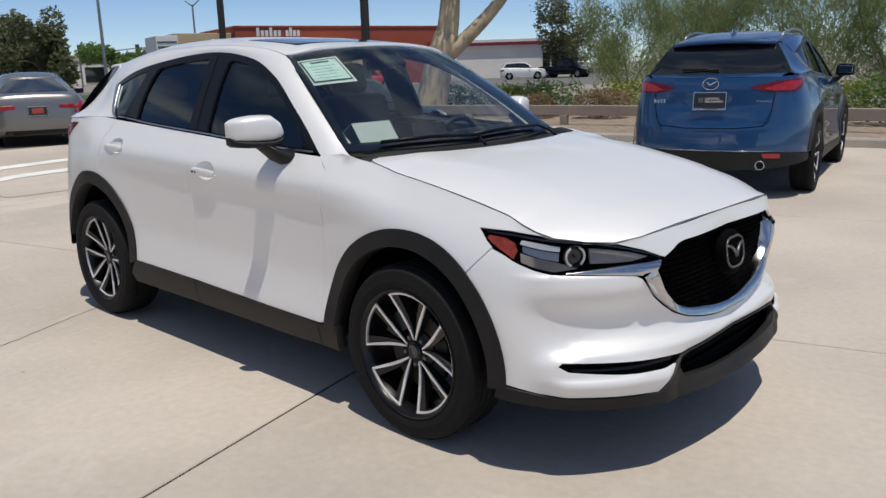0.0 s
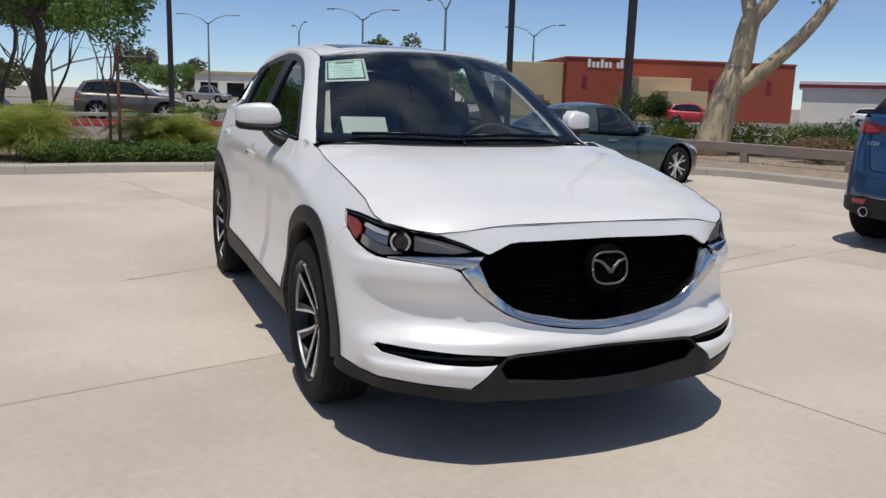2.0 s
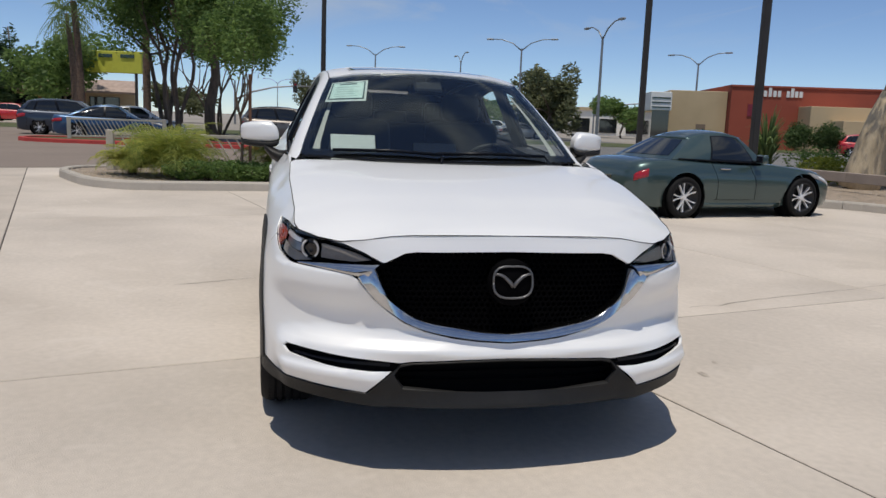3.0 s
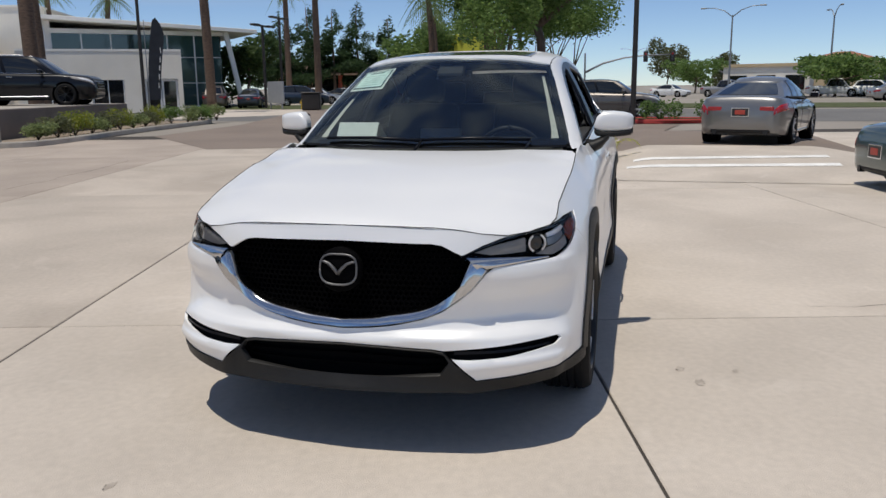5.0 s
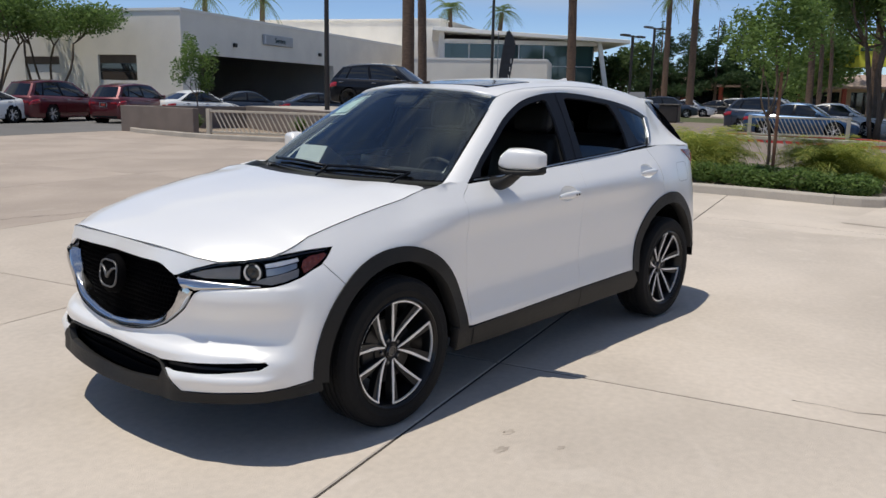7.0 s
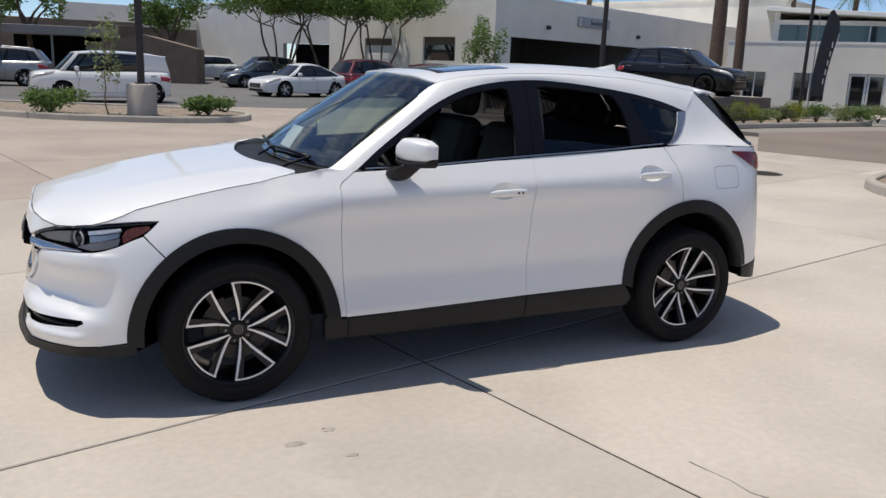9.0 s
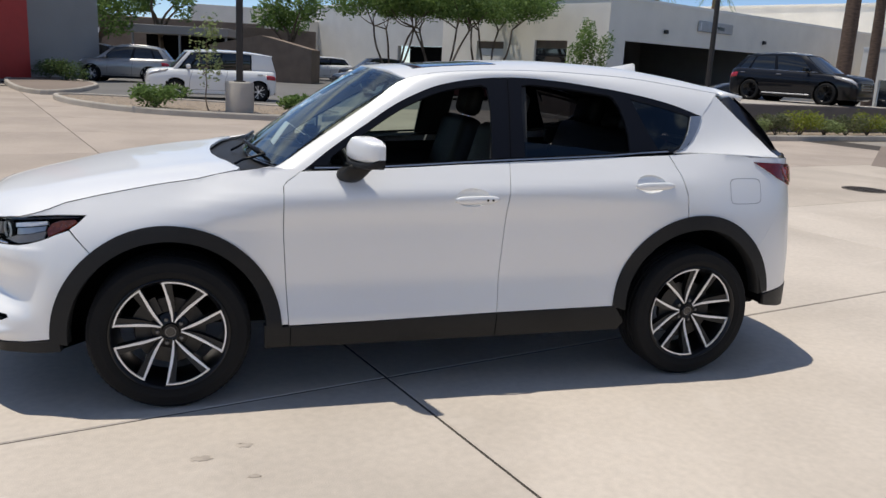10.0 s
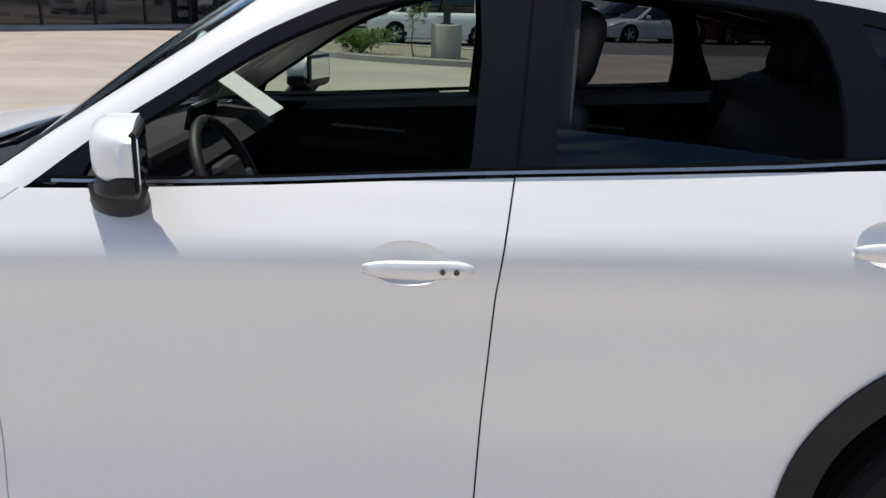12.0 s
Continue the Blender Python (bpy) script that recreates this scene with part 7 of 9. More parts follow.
for i, (x, y, ln, k, m) in enumerate([(-10.45, -2.80, 1.35, 120, FROND), (-10.8, -3.55, 0.85, 60, GRASSY), (-10.6, -0.62, 1.25, 110, FROND), (-10.9, 0.02, 0.8, 50, GRASSY)]):
    frond_clump("feathery %s arching palm shrub in gravel" % ("green" if m is FROND else "dry yellow-green"), (x, y, 0.10), ln, k, m, 40 + i)
staked = tree("young_tree", "young leafy tree tied to a wooden stake in gravel", (-10.05, -1.55, 0.10), 3.3, 0.85, (0.54, 1.0), 5600, 0.042, LEAF, BARK, 3, trunk_r=0.032)
rod("stake", 0.028, 0.028, 1.9, (0.12, 0.18, 0.95), surface("reddish_wood_stake", (0.20, 0.10, 0.06), rough=0.9), staked, n=10)


def lattice_fence(label, a, b, height, z0, slats, tilt=0.32):
    """A low steel fence: end posts, two rails, slanting bars."""
    a, b = np.array(a, float), np.array(b, float)
    L = float(np.linalg.norm(b - a))
    ang = math.degrees(math.atan2(b[1] - a[1], b[0] - a[0]))
    root = empty("fence", pose(a[0], a[1], z0, 0, 0, ang), label, "fence")
    for x in (0, L):
        boxed("post", (0.14, 0.14, height + 0.04), (x, 0, (height + 0.04) / 2), FENCEPAINT, root, bevel=0.008)
    for z in (0.10, height - 0.03):
        boxed("rail", (L - 0.14, 0.06, 0.07), (L / 2, 0, z), FENCEPAINT, root, bevel=0.006)
    for i in range(slats):
        x = 0.2 + (L - 0.4 - tilt) * i / (slats - 1) + tilt / 2
        hh = height - 0.20
        boxed("bar", (0.032, 0.032, math.hypot(hh, tilt)), (x, 0, height / 2 + 0.035), FENCEPAINT, root, (0, -math.degrees(math.atan2(tilt, hh)), 0), 0.004)
    return root


lattice_fence("cream slanted-bar steel fence in the bed", (-12.0, -4.15), (-11.9, 0.1), 0.75, 0.10, 20)
lattice_fence("cream slanted-bar steel fence before the planter", (-10.35, -19.0), (-12.0, -14.75), 0.78, 0.10, 24)
lattice_fence("cream slanted-bar steel fence beyond the driveway", (-28.7, -8.9), (-29.8, -5.5), 0.8, 0.10, 20)

# low rail on the verge
rail = empty("low_rail", None, "taupe painted steel barrier rail on short posts", "rail")
pts = [(28, 13.6), (16, 13.2), (4, 12.75), (-5.7, 12.35), (-10.5, 11.4), (-14.5, 10.6)]
for (ax, ay), (bx, by) in zip(pts, pts[1:]):
    L = math.hypot(bx - ax, by - ay)
    ang = math.degrees(math.atan2(by - ay, bx - ax))
    boxed("beam", (L, 0.10, 0.22), ((ax + bx) / 2, (ay + by) / 2, 0.42), RAILPAINT, rail, (0, 0, ang), 0.012)
    n = max(2, int(L / 2.4))
    for i in range(n):
        t = (i + 0.5) / n
        boxed("post", (0.16, 0.14, 0.31), (ax + (bx - ax) * t, ay + (by - ay) * t, 0.155), RAILPAINT, rail, (0, 0, ang), 0.01)

# clipped shrubs along the verge
for i, (x, y, sx, sy, sz, m, lab) in enumerate([
        (-9.2, 14.8, 1.5, 1.2, 0.95, LEAF, "clipped dark green shrub on the gravel verge"), (-11.6, 15.8, 1.4, 1.0, 0.8, LEAF_YELLOW, "clipped yellow-green shrub on the gravel verge"),
        (-7.6, 16.2, 1.9, 1.2, 0.95, LEAF_YELLOW, "clipped yellow-green shrub on the gravel verge"), (-9.0, 13.6, 1.1, 0.9, 0.6, LEAF_DRY, "dry brown rounded shrub on gravel"), (-7.3, 14.3, 1.2, 0.9, 0.7, LEAF_DRY, "dry brown rounded shrub on gravel"),
        (-11.9, 14.2, 1.6, 1.0, 0.85, LEAF_YELLOW, "clipped yellow-green shrub on the gravel verge"), (-10.6, 15.4, 1.6, 1.0, 0.8, LEAF, "clipped dark green shrub on the gravel verge"), (-14.2, 13.4, 1.6, 1.1, 0.9, LEAF, "clipped dark green shrub on the gravel verge"),
        (-2.2, 15.6, 1.1, 0.9, 0.85, LEAF_YELLOW, "clipped yellow-green shrub on the gravel verge"), (-0.9, 14.4, 1.2, 1.1, 1.0, LEAF, "clipped dark green shrub on the gravel verge"), (-5.4, 17.0, 1.5, 1.0, 0.9, LEAF_YELLOW, "clipped yellow-green shrub on the gravel verge"),
        (-12.8, 12.6, 1.0, 0.9, 0.7, LEAF_YELLOW, "clipped yellow-green shrub on the gravel verge"), (1.2, 15.6, 1.6, 1.2, 1.0, LEAF, "clipped dark green shrub on the gravel verge")]):
    shrub(lab, (x, y, 0.10), (sx, sy, sz), 1900, 0.045, m, 60 + i, clipped=True, group="shrubs on the verge")
fountain_grass("spiky green fan palm shrub beside the pole", (-13.3, 11.2, 0.10), 0.80, 1.55, 170, PALMLEAF, 80, name="palm_shrub", width=0.045)


# the big pale-barked tree on the verge
def forked_tree(at):
    rng = np.random.default_rng(5)
    root = empty("mature_tree", pose(*at), "mature tree with pale ridged forking trunk behind the rail", "tree")
    t = [limb((0, 0, -0.02), (0.34, 0.42, 2.2), 0.46, 0.30, 0.03, rng, 8, 14), limb((0.32, 0.40, 2.05), (0.52, 0.66, 3.6), 0.295, 0.23, 0.04, rng, 8, 14), limb((0.48, 0.60, 3.35), (0.15, 0.25, 5.3), 0.20, 0.12, 0.08, rng, 8, 12),
         limb((0.50, 0.64, 3.4), (1.35, 1.60, 5.1), 0.19, 0.11, 0.08, rng, 8, 12), limb((0.22, 0.28, 1.45), (1.95, 1.75, 4.0), 0.21, 0.12, 0.10, rng, 8, 12), limb((0.15, 0.25, 5.3), (-0.9, -0.2, 7.0), 0.11, 0.05, 0.1, rng),
         limb((1.35, 1.60, 5.1), (1.6, 1.9, 6.8), 0.10, 0.05, 0.1, rng), limb((1.95, 1.75, 4.0), (3.2, 2.3, 5.4), 0.11, 0.04, 0.1, rng)]
    link("trunk", mesh_of("trunk", *join_tubes(t)), PALEBARK, root)
    blobs = [(-1.6, 0.4, 7.0, 1.5, 1.5, 1.0), (0.6, -0.2, 6.4, 1.4, 1.4, 0.9), (2.5, 1.3, 6.8, 1.4, 1.4, 1.0), (3.4, 1.5, 5.6, 0.9, 0.9, 0.6), (0.4, 0.6, 7.8, 1.8, 1.8, 0.9), (2.2, 1.8, 4.5, 0.35, 0.35, 0.3), (1.6, 1.45, 3.9, 0.28, 0.28, 0.25)]
    link("crown", raw_mesh("crown", *leaf_cloud(blobs, 9000, 0.07, 5, 0.3)), LEAF, root, smooth=False)


forked_tree((-11.6, 12.6, 0.10))

# palo verde thicket along the cross street
for i, (x, y, h, s) in enumerate([(-18.5, 34.5, 4.6, 2.6), (-15.0, 33.0, 5.4, 2.8), (-11.6, 33.6, 5.8, 2.9), (-8.4, 32.4, 5.6, 3.0), (-5.2, 32.0, 5.4, 2.8), (-1.8, 33.0, 5.6, 3.0), (2.5, 34.0, 5.8, 3.0)]):
    tree("desert_tree", "feathery pale green desert tree with thin stems", (x, y, 0), h, s, (0.05, 1.0), 15000, 0.17, LEAF_PALE, LEAF_PALE, 100 + i, trunks=5, trunk_r=0.05, fork=0.4, shell=0.05, slim=0.07, droop=-1.3, group="desert trees along the street")
tree("street_tree", "large brownish olive tree across the street", (-44.3, 67.3, 0), 8.2, 4.2, (0.22, 1.0), 6000, 0.17, LEAF_OLIVE, BARK, 120)
for i, (x, y, h, s, m) in enumerate([(-66.7, 23.4, 6.3, 3.4, LEAF_OLIVE), (-76.6, 26.4, 7.4, 3.6, LEAF_OLIVE), (-96, 43.7, 5.0, 4.5, LEAF), (-150.0, 4.9, 8.6, 4.2, LEAF_OLIVE), (-160.0, 15.5, 7.4, 3.2, LEAF_OLIVE),
                                     (-87.9, 20.4, 4.6, 5.5, LEAF), (-82.3, -22.6, 8.2, 5.4, LEAF), (-76.6, -20.8, 7.6, 4.2, LEAF), (-61.7, -33.3, 6.0, 3.2, LEAF_DARK), (-135, 9, 5.5, 6, LEAF), (-70, 60, 5, 6, LEAF), (-62, 48, 4.2, 4, LEAF), (-95, 58, 5, 7, LEAF_OLIVE), (-97.0, -12.5, 4.6, 4.0, LEAF_OLIVE)]):
    tree("street_tree", "broad green tree beside the far street", (x, y, 0), h, s, (0.2, 1.0), 4200, 0.24, m, BARK, 130 + i, trunk_r=0.16, group="trees along the far street")
# big trees by the street corner
for i, (x, y, h, s, n, r, k) in enumerate([(-34.8, -4.0, 9.4, 4.3, 1, 0.27, 0.3), (-33.7, -5.5, 9.0, 2.6, 4, 0.10, 0.22), (-37.5, -6.4, 9.2, 3.0, 3, 0.12, 0.25)]):
    tree("shade_tree", "tall feathery green shade tree with %s" % ("a thick flared brown trunk" if n == 1 else "several slender dark trunks"), (x, y, 0), h, s, (0.47, 1.0), 20000, 0.085, LEAF, BARK, 150 + i, trunks=n, trunk_r=r, fork=0.44, shell=0.2, lean_by=k, group="shade trees at the corner")
tree("acacia_tree", "small open tree with bare forking dark stems", (-43.9, -4.3, 0), 7.0, 3.8, (0.54, 1.0), 16000, 0.09, LEAF, BARK, 156, trunks=5, trunk_r=0.085, fork=0.34, shell=0.3, lean_by=0.3)
for i, (x, y, h) in enumerate([(-82.3, -36.4, 10.9), (-83.4, -33.7, 10.4), (-84.4, -31.1, 11.2), (-80, -38.6, 9.8), (-86, -28.0, 9.6)]):
    rng = np.random.default_rng(170 + i)
    root = empty("pine_tree", pose(x, y, 0), "dark green ragged pine tree behind the car park", "tree", "pines behind the car park")
    link("trunk", mesh_of("trunk", *limb((0, 0, 0), (0.2, 0, h * 0.95), 0.20, 0.05, 0.1, rng)), BARK, root)
    blobs = []
    for k in range(22):
        t = k / 21
        a = rng.random() * 6.28
        rr = (1 - t) * 1.9 + 0.3
        blobs.append((rr * math.cos(a), rr * math.sin(a), h * (0.22 + 0.72 * t), 1.6 * (1.15 - t), 1.6 * (1.15 - t), 0.7))
    link("crown", raw_mesh("crown", *leaf_cloud(blobs, 6500, 0.26, 170 + i, 0.2, slim=0.22)), NEEDLE, root, smooth=False)

# palms: near trunks, far crowns
for i, (x, y, h, r, c) in enumerate([(-26.3, -25.7, 13.5, 0.30, True), (-31.9, -29.9, 14.0, 0.25, True), (-40.5, -25.0, 14.0, 0.26, True), (-73.8, -35.0, 11.6, 0.28, True), (-62.7, -27.1, 11.4, 0.28, True),
                                     (-63.5, -48.9, 9.8, 0.26, True), (-57.5, -50.0, 9.7, 0.26, True), (-72.5, -18.6, 8.2, 0.16, True), (-62.9, -16.6, 8.4, 0.16, True), (-39.1, -64.3, 10.0, 0.26, True), (-43.3, -61.4, 10.0, 0.26, True), (-44.5, -8.4, 9.5, 0.2, True), (-48.0, -12.7, 7.6, 0.2, True)]):
    palm("tall slender palm with rough brown trunk", (x, y, 0), h, 200 + i, trunk_r=r, crown=c)
# trees round the service building
for i, (x, y, h, s) in enumerate([(-12.6, -43.4, 6.6, 4.2), (-15.4, -42.6, 6.8, 4.0), (-9.8, -44.2, 6.4, 3.8)]):
    tree("acacia_tree", "feathery green tree with many bare slanting stems", (x, y, 0), h, s, (0.60, 1.0), 13000, 0.10, LEAF, BARK, 230 + i, trunks=4, trunk_r=0.075, fork=0.55, shell=0.3, group="feathery trees by the bays")
tree("yard_tree", "leafy green tree with a bent dark trunk", (-4.7, -54.0, 0), 6.2, 2.5, (0.42, 1.0), 3800, 0.13, LEAF, BARK, 240, trunk_r=0.2)
tree("yard_tree", "leafy green tree with a bent dark trunk", (6.4, -44.2, 0), 5.8, 2.1, (0.42, 1.0), 3600, 0.12, LEAF, BARK, 241, trunk_r=0.2)
tree("yard_tree", "leafy green tree with a bent dark trunk", (3.6, -52.5, 0), 6.6, 2.3, (0.5, 1.0), 3600, 0.12, LEAF, BARK, 242, trunk_r=0.22)
tree("young_tree", "slim young tree with light green leaves", (-12.6, -23.2, 0.1), 3.3, 0.75, (0.30, 1.0), 2600, 0.055, LEAF, BARK, 243, trunk_r=0.03)
tree("young_tree", "thin sapling with sparse leaves in gravel", (1.05, -17.4, 0.1), 2.5, 0.45, (0.25, 1.0), 500, 0.05, LEAF_PALE, BARK, 244, trunk_r=0.018)
for i, (x, y, sx, sz, m) in enumerate([(2.4, -17.7, 1.5, 0.7, LEAF), (-1.35, -17.4, 1.2, 0.65, LEAF), (6.6, -32.2, 1.6, 0.95, LEAF_DARK), (7.5, -33.6, 1.4, 0.95, LEAF_DARK)]):
    shrub("loose light green shrub in gravel", (x, y, 0.10), (sx, sx * 0.8, sz), 1700, 0.05, m, 250 + i)
for i, (x, y) in enumerate([(-10.9, -20.6), (-12.3, -16.9), (-12.9, -16.3)]):
    fountain_grass("green strap-leaved lily clump by the wall", (x, y, 0.10), 0.5, 0.6, 130, PALMLEAF, 260 + i, name="lily_clump", width=0.03)
for i in range(9):
    t = i / 8
    shrub("low flowering shrub along the planter wall", (-13.6 - 8.4 * t, -14.9 - 1.9 * t, 0.10), (1.25, 0.9, 0.62 + 0.12 * (i % 3)), 1300, 0.04, (LEAF_PALE, LEAF_OLIVE, LEAF_YELLOW)[i % 3], 270 + i, group="low shrubs along the planter")
for i in range(4):
    shrub("bushy green shrub at the drive's corner", (-23.5 - 1.0 * i, -17.1 + 0.1 * i, 0.10), (1.1, 0.9, 0.8), 900, 0.05, LEAF_PALE if i % 2 else LEAF, 285 + i, group="shrubs at the drive's corner")
for i in range(3, 5):
    shrub("clipped green shrub beside the street", (-27.2, -4.6 + 2.1 * i, 0.10), (0.9, 1.5, 0.75), 900, 0.06, LEAF, 292 + i, clipped=True, group="hedge by the street")


# ---- other parked cars ----
SIMPLE_WHEEL = {}


def simple_wheel(car, at, outward, r, dark=False):
    key = "dark" if dark else "bright"
    if key not in SIMPLE_WHEEL:
        prof = [(0.70, -0.30), (0.86, -0.34), (0.97, -0.28), (1.0, -0.18), (1.0, 0.18), (0.97, 0.28), (0.87, 0.33), (0.77, 0.32), (0.735, 0.27)]
        v, f = lathe(prof, 32)
        t = mesh_of("tyre", v, f)
        v, f = lathe([(0.745, 0.27), (0.75, 0.315), (0.70, 0.30), (0.66, 0.08), (0.0, 0.04)], 32)
        d = mesh_of("rim", v, f)
        sv, sf = [], []
        for k in range(5):
            for h in (-0.17, 0.17):
                a = 2 * math.pi * k / 5
                p0 = [polar(0.10, a + h * 0.6 - 0.25), polar(0.42, a + h - 0.05), polar(0.72, a + h * 1.35 - 0.045)]
                p1 = [polar(0.10, a + h * 0.6 + 0.25), polar(0.42, a + h + 0.05), polar(0.72, a + h * 1.35 + 0.045)]
                bv, bf = blade(p0, p1, [0.10, 0.12, 0.16], [0.24, 0.25, 0.28])
                o = len(sv)
                sv += bv
                sf += [tuple(o + i for i in q) for q in bf]
        bv, bf = lathe([(0.0, 0.26), (0.13, 0.25), (0.15, 0.12)], 16)
        o = len(sv)
        sv += bv
        sf += [tuple(o + i for i in q) for q in bf]
        s = mesh_of("spokes", sv, sf)
        SIMPLE_WHEEL[key] = (t, d, s)
    t, d, s = SIMPLE_WHEEL[key]
    w = new("wheel")
    w.parent = car
    w.matrix_basis = pose(*at, 0, 0, 0 if outward > 0 else 180) @ Matrix.Diagonal((r, r, r, 1))
    link("tyre", t, TYRE, w)
    link("rim", d, RIMBLACK if dark else RIMGREY, w)
    link("spokes", s, RIMBLACK if dark else ALLOY, w, smooth=False)


def plain_car(m, paint_mat, label, L=4.6, W=1.82, H=1.45, wb=2.7, r=0.335, top=(), cabin=(), dark_wheels=False, cladding=False, name="car", plate=True, ground=0.17, roof_mat=None, category="car",
              windows=((0.09, 0.46), (0.50, 0.79), (0.82, 0.93)), haunch=0.0, detail=True, grille=0.20, rails=False, lamp=(0.62, 0.80), pane=None, shift=0.02, gate_lamps=True, tail=(0.915, 0.997)):
    """A car by its side outline. top: (share of the length from nose to tail, height of hood or belt);
    cabin: shares of the length for windscreen foot, roof front, roof rear, rear window foot, and the roof's half width;
    windows: stretches of the cabin's side that are glass; haunch: how far the body swells over the wheels."""
    car = empty(name, m, label, category)
    front = L / 2
    pane = pane or CARGLASS
    tz = pchip([front - q * L for q, _ in top], [z for _, z in top])
    hw = W / 2
    hubs = (wb / 2 + shift, -wb / 2 + shift)
    width = pchip([front - q * L for q in (0, 0.004, 0.015, 0.04, 0.09, 0.18, 0.5, 0.82, 0.92, 0.965, 0.988, 0.997, 1.0)],
                  [hw * k for k in (0.50, 0.62, 0.74, 0.86, 0.945, 0.99, 1.0, 0.99, 0.95, 0.885, 0.80, 0.70, 0.60)])
    low = pchip([front - q * L for q in (0, 0.012, 0.05, 0.15, 0.85, 0.95, 0.988, 1.0)], [ground + 0.24, ground + 0.10, ground + 0.02, ground, ground, ground + 0.03, ground + 0.10, ground + 0.24])
    K = (0, 0.025, 0.10, 0.25, 0.48, 0.60, 0.69, 0.75, 0.84, 0.92, 0.97, 1.0, 1.0)
    Y = (0.80, 0.93, 0.962, 0.978, 1.0, 1.0, 0.996, 0.982, 0.955, 0.915, 0.85, 0.62, 0.0)

    def ring_of(x):
        """Half a cross-section, from the sill to the middle line."""
        w, zl, zt = float(width(x)), float(low(x)), float(tz(x))
        swell = haunch * sum(math.exp(-((x - h_) / 0.36) ** 2) for h_ in hubs)
        return [(y * w + swell * (0.3 < k < 0.95) * math.sin(math.pi * k), zl + k * (zt - zl) + (0.012 if y == 0 else 0.0) - (swell * 0.9 if y < 0.7 else 0.0)) for k, y in zip(K, Y)]

    def skin_at(x, k):
        ring = ring_of(x)
        return (x, float(np.interp(k, range(len(ring)), [p[0] for p in ring])), float(np.interp(k, range(len(ring)), [p[1] for p in ring])))

    def skin(nm, corners, mat, sg, off=0.006, nu=7, nv=4, parent=None):
        """A piece that lies on the body: corners as (share of the length, row), four in turn."""
        v, f = [], []
        for a_ in range(nu + 1):
            for b_ in range(nv + 1):
                u_, w_ = a_ / nu, b_ / nv
                q = [sum(c_ * k_ for c_, k_ in zip((p[i_] for p in corners), ((1 - u_) * (1 - w_), u_ * (1 - w_), u_ * w_, (1 - u_) * w_))) for i_ in (0, 1)]
                x = front - q[0] * L
                p0, px, pk = (Vector(skin_at(x + dx, q[1] + dk)) for dx, dk in ((0, 0), (-0.01, 0), (0, 0.05)))
                n_ = (px - p0).cross(pk - p0)
                n_ = n_.normalized() if n_.length > 1e-9 else Vector((0, 1, 0))
                n_ = n_ if n_.dot(Vector((p0.x * 0.3, p0.y, 0.1))) > 0 else -n_
                p = p0 + n_ * off
                v.append((p.x, sg * p.y, p.z))
        for a_ in range(nu):
            for b_ in range(nv):
                o = a_ * (nv + 1) + b_
                q_ = (o, o + 1, o + nv + 2, o + nv + 1)
                f.append(q_ if sg < 0 else q_[::-1])
        ob = link(nm, mesh_of(nm, v, f), mat, parent or car)
        so = ob.modifiers.new("thickness", "SOLIDIFY")
        so.thickness, so.offset = off + 0.004, -1
        return ob

    # body shell, with open wheel arches where it is seen near
    n = 84 if detail else 40
    v, f = [], []
    for i in range(n + 1):
        q = i / n
        x = front - (q - 0.075 * math.sin(2 * math.pi * q)) * L
        half = ring_of(x)
        ring = [(0.0, half[0][1])] + half + [(-y, z) for y, z in half[-2::-1]]
        v += [(x, y, z) for y, z in ring]
    k = len(ring)
    if detail:
        R = r + 0.06
        snapped = []
        for x, y, z in v:
            for h_ in hubs:
                d_ = math.hypot(x - h_, z - r)
                if abs(y) > hw * 0.55 and abs(d_ - R) < 0.045 and d_ > 0 and z < r + R:
                    x, z = h_ + (x - h_) * R / d_, r + (z - r) * R / d_
            snapped.append((x, y, z))
        v = snapped
    for i in range(n):
        for q in range(k):
            p = (q + 1) % k
            face = (i * k + q, i * k + p, (i + 1) * k + p, (i + 1) * k + q)
            if detail and any(all(abs(v[c_][1]) > hw * 0.55 and math.hypot(v[c_][0] - h_, v[c_][2] - r) < R + 0.004 for c_ in face) for h_ in hubs):
                continue
            f.append(face)
    f += [tuple(range(k)), tuple(n * k + q for q in range(k - 1, -1, -1))]
    bm = bmesh.new()
    vs = [bm.verts.new(p) for p in v]
    for q in f:
        bm.faces.new([vs[c_] for c_ in q])
    body = part("body", bm, paint_mat, car, smooth=True)
    body.data.set_sharp_from_angle(angle=0.75)
    # cabin surfaces
    xa, xb, xc, xd = (front - q * L for q in cabin[:4])
    rw = cabin[4]
    zb_f, zb_r = float(tz(xa)) - 0.02, float(tz(xd)) - 0.02
    wb_f, wb_r = float(width(xa)) * 0.915, float(width(xd)) * 0.90

    def cab_side(q, t):
        fx, rx_ = xa + (xb - xa) * t, xd + (xc - xd) * t
        arc = math.sin(math.pi * min(1, q * 1.04)) ** 0.8
        zf, zr = zb_f + (H - 0.085 - zb_f) * t, zb_r + (H - 0.115 - zb_r) * t
        wf, wr = wb_f + (rw - wb_f) * t, wb_r + (rw * 0.93 - wb_r) * t
        x = fx + (rx_ - fx) * q
        z = zf + (zr - zf) * q + 0.07 * arc * t
        z = max(z, float(tz(x)) - 0.03) if t < 0.05 else z
        y = (wf + (wr - wf) * q + 0.035 * math.sin(math.pi * t)) * (1 - 0.05 * abs(2 * q - 1) ** 3)
        return (x, y, z)

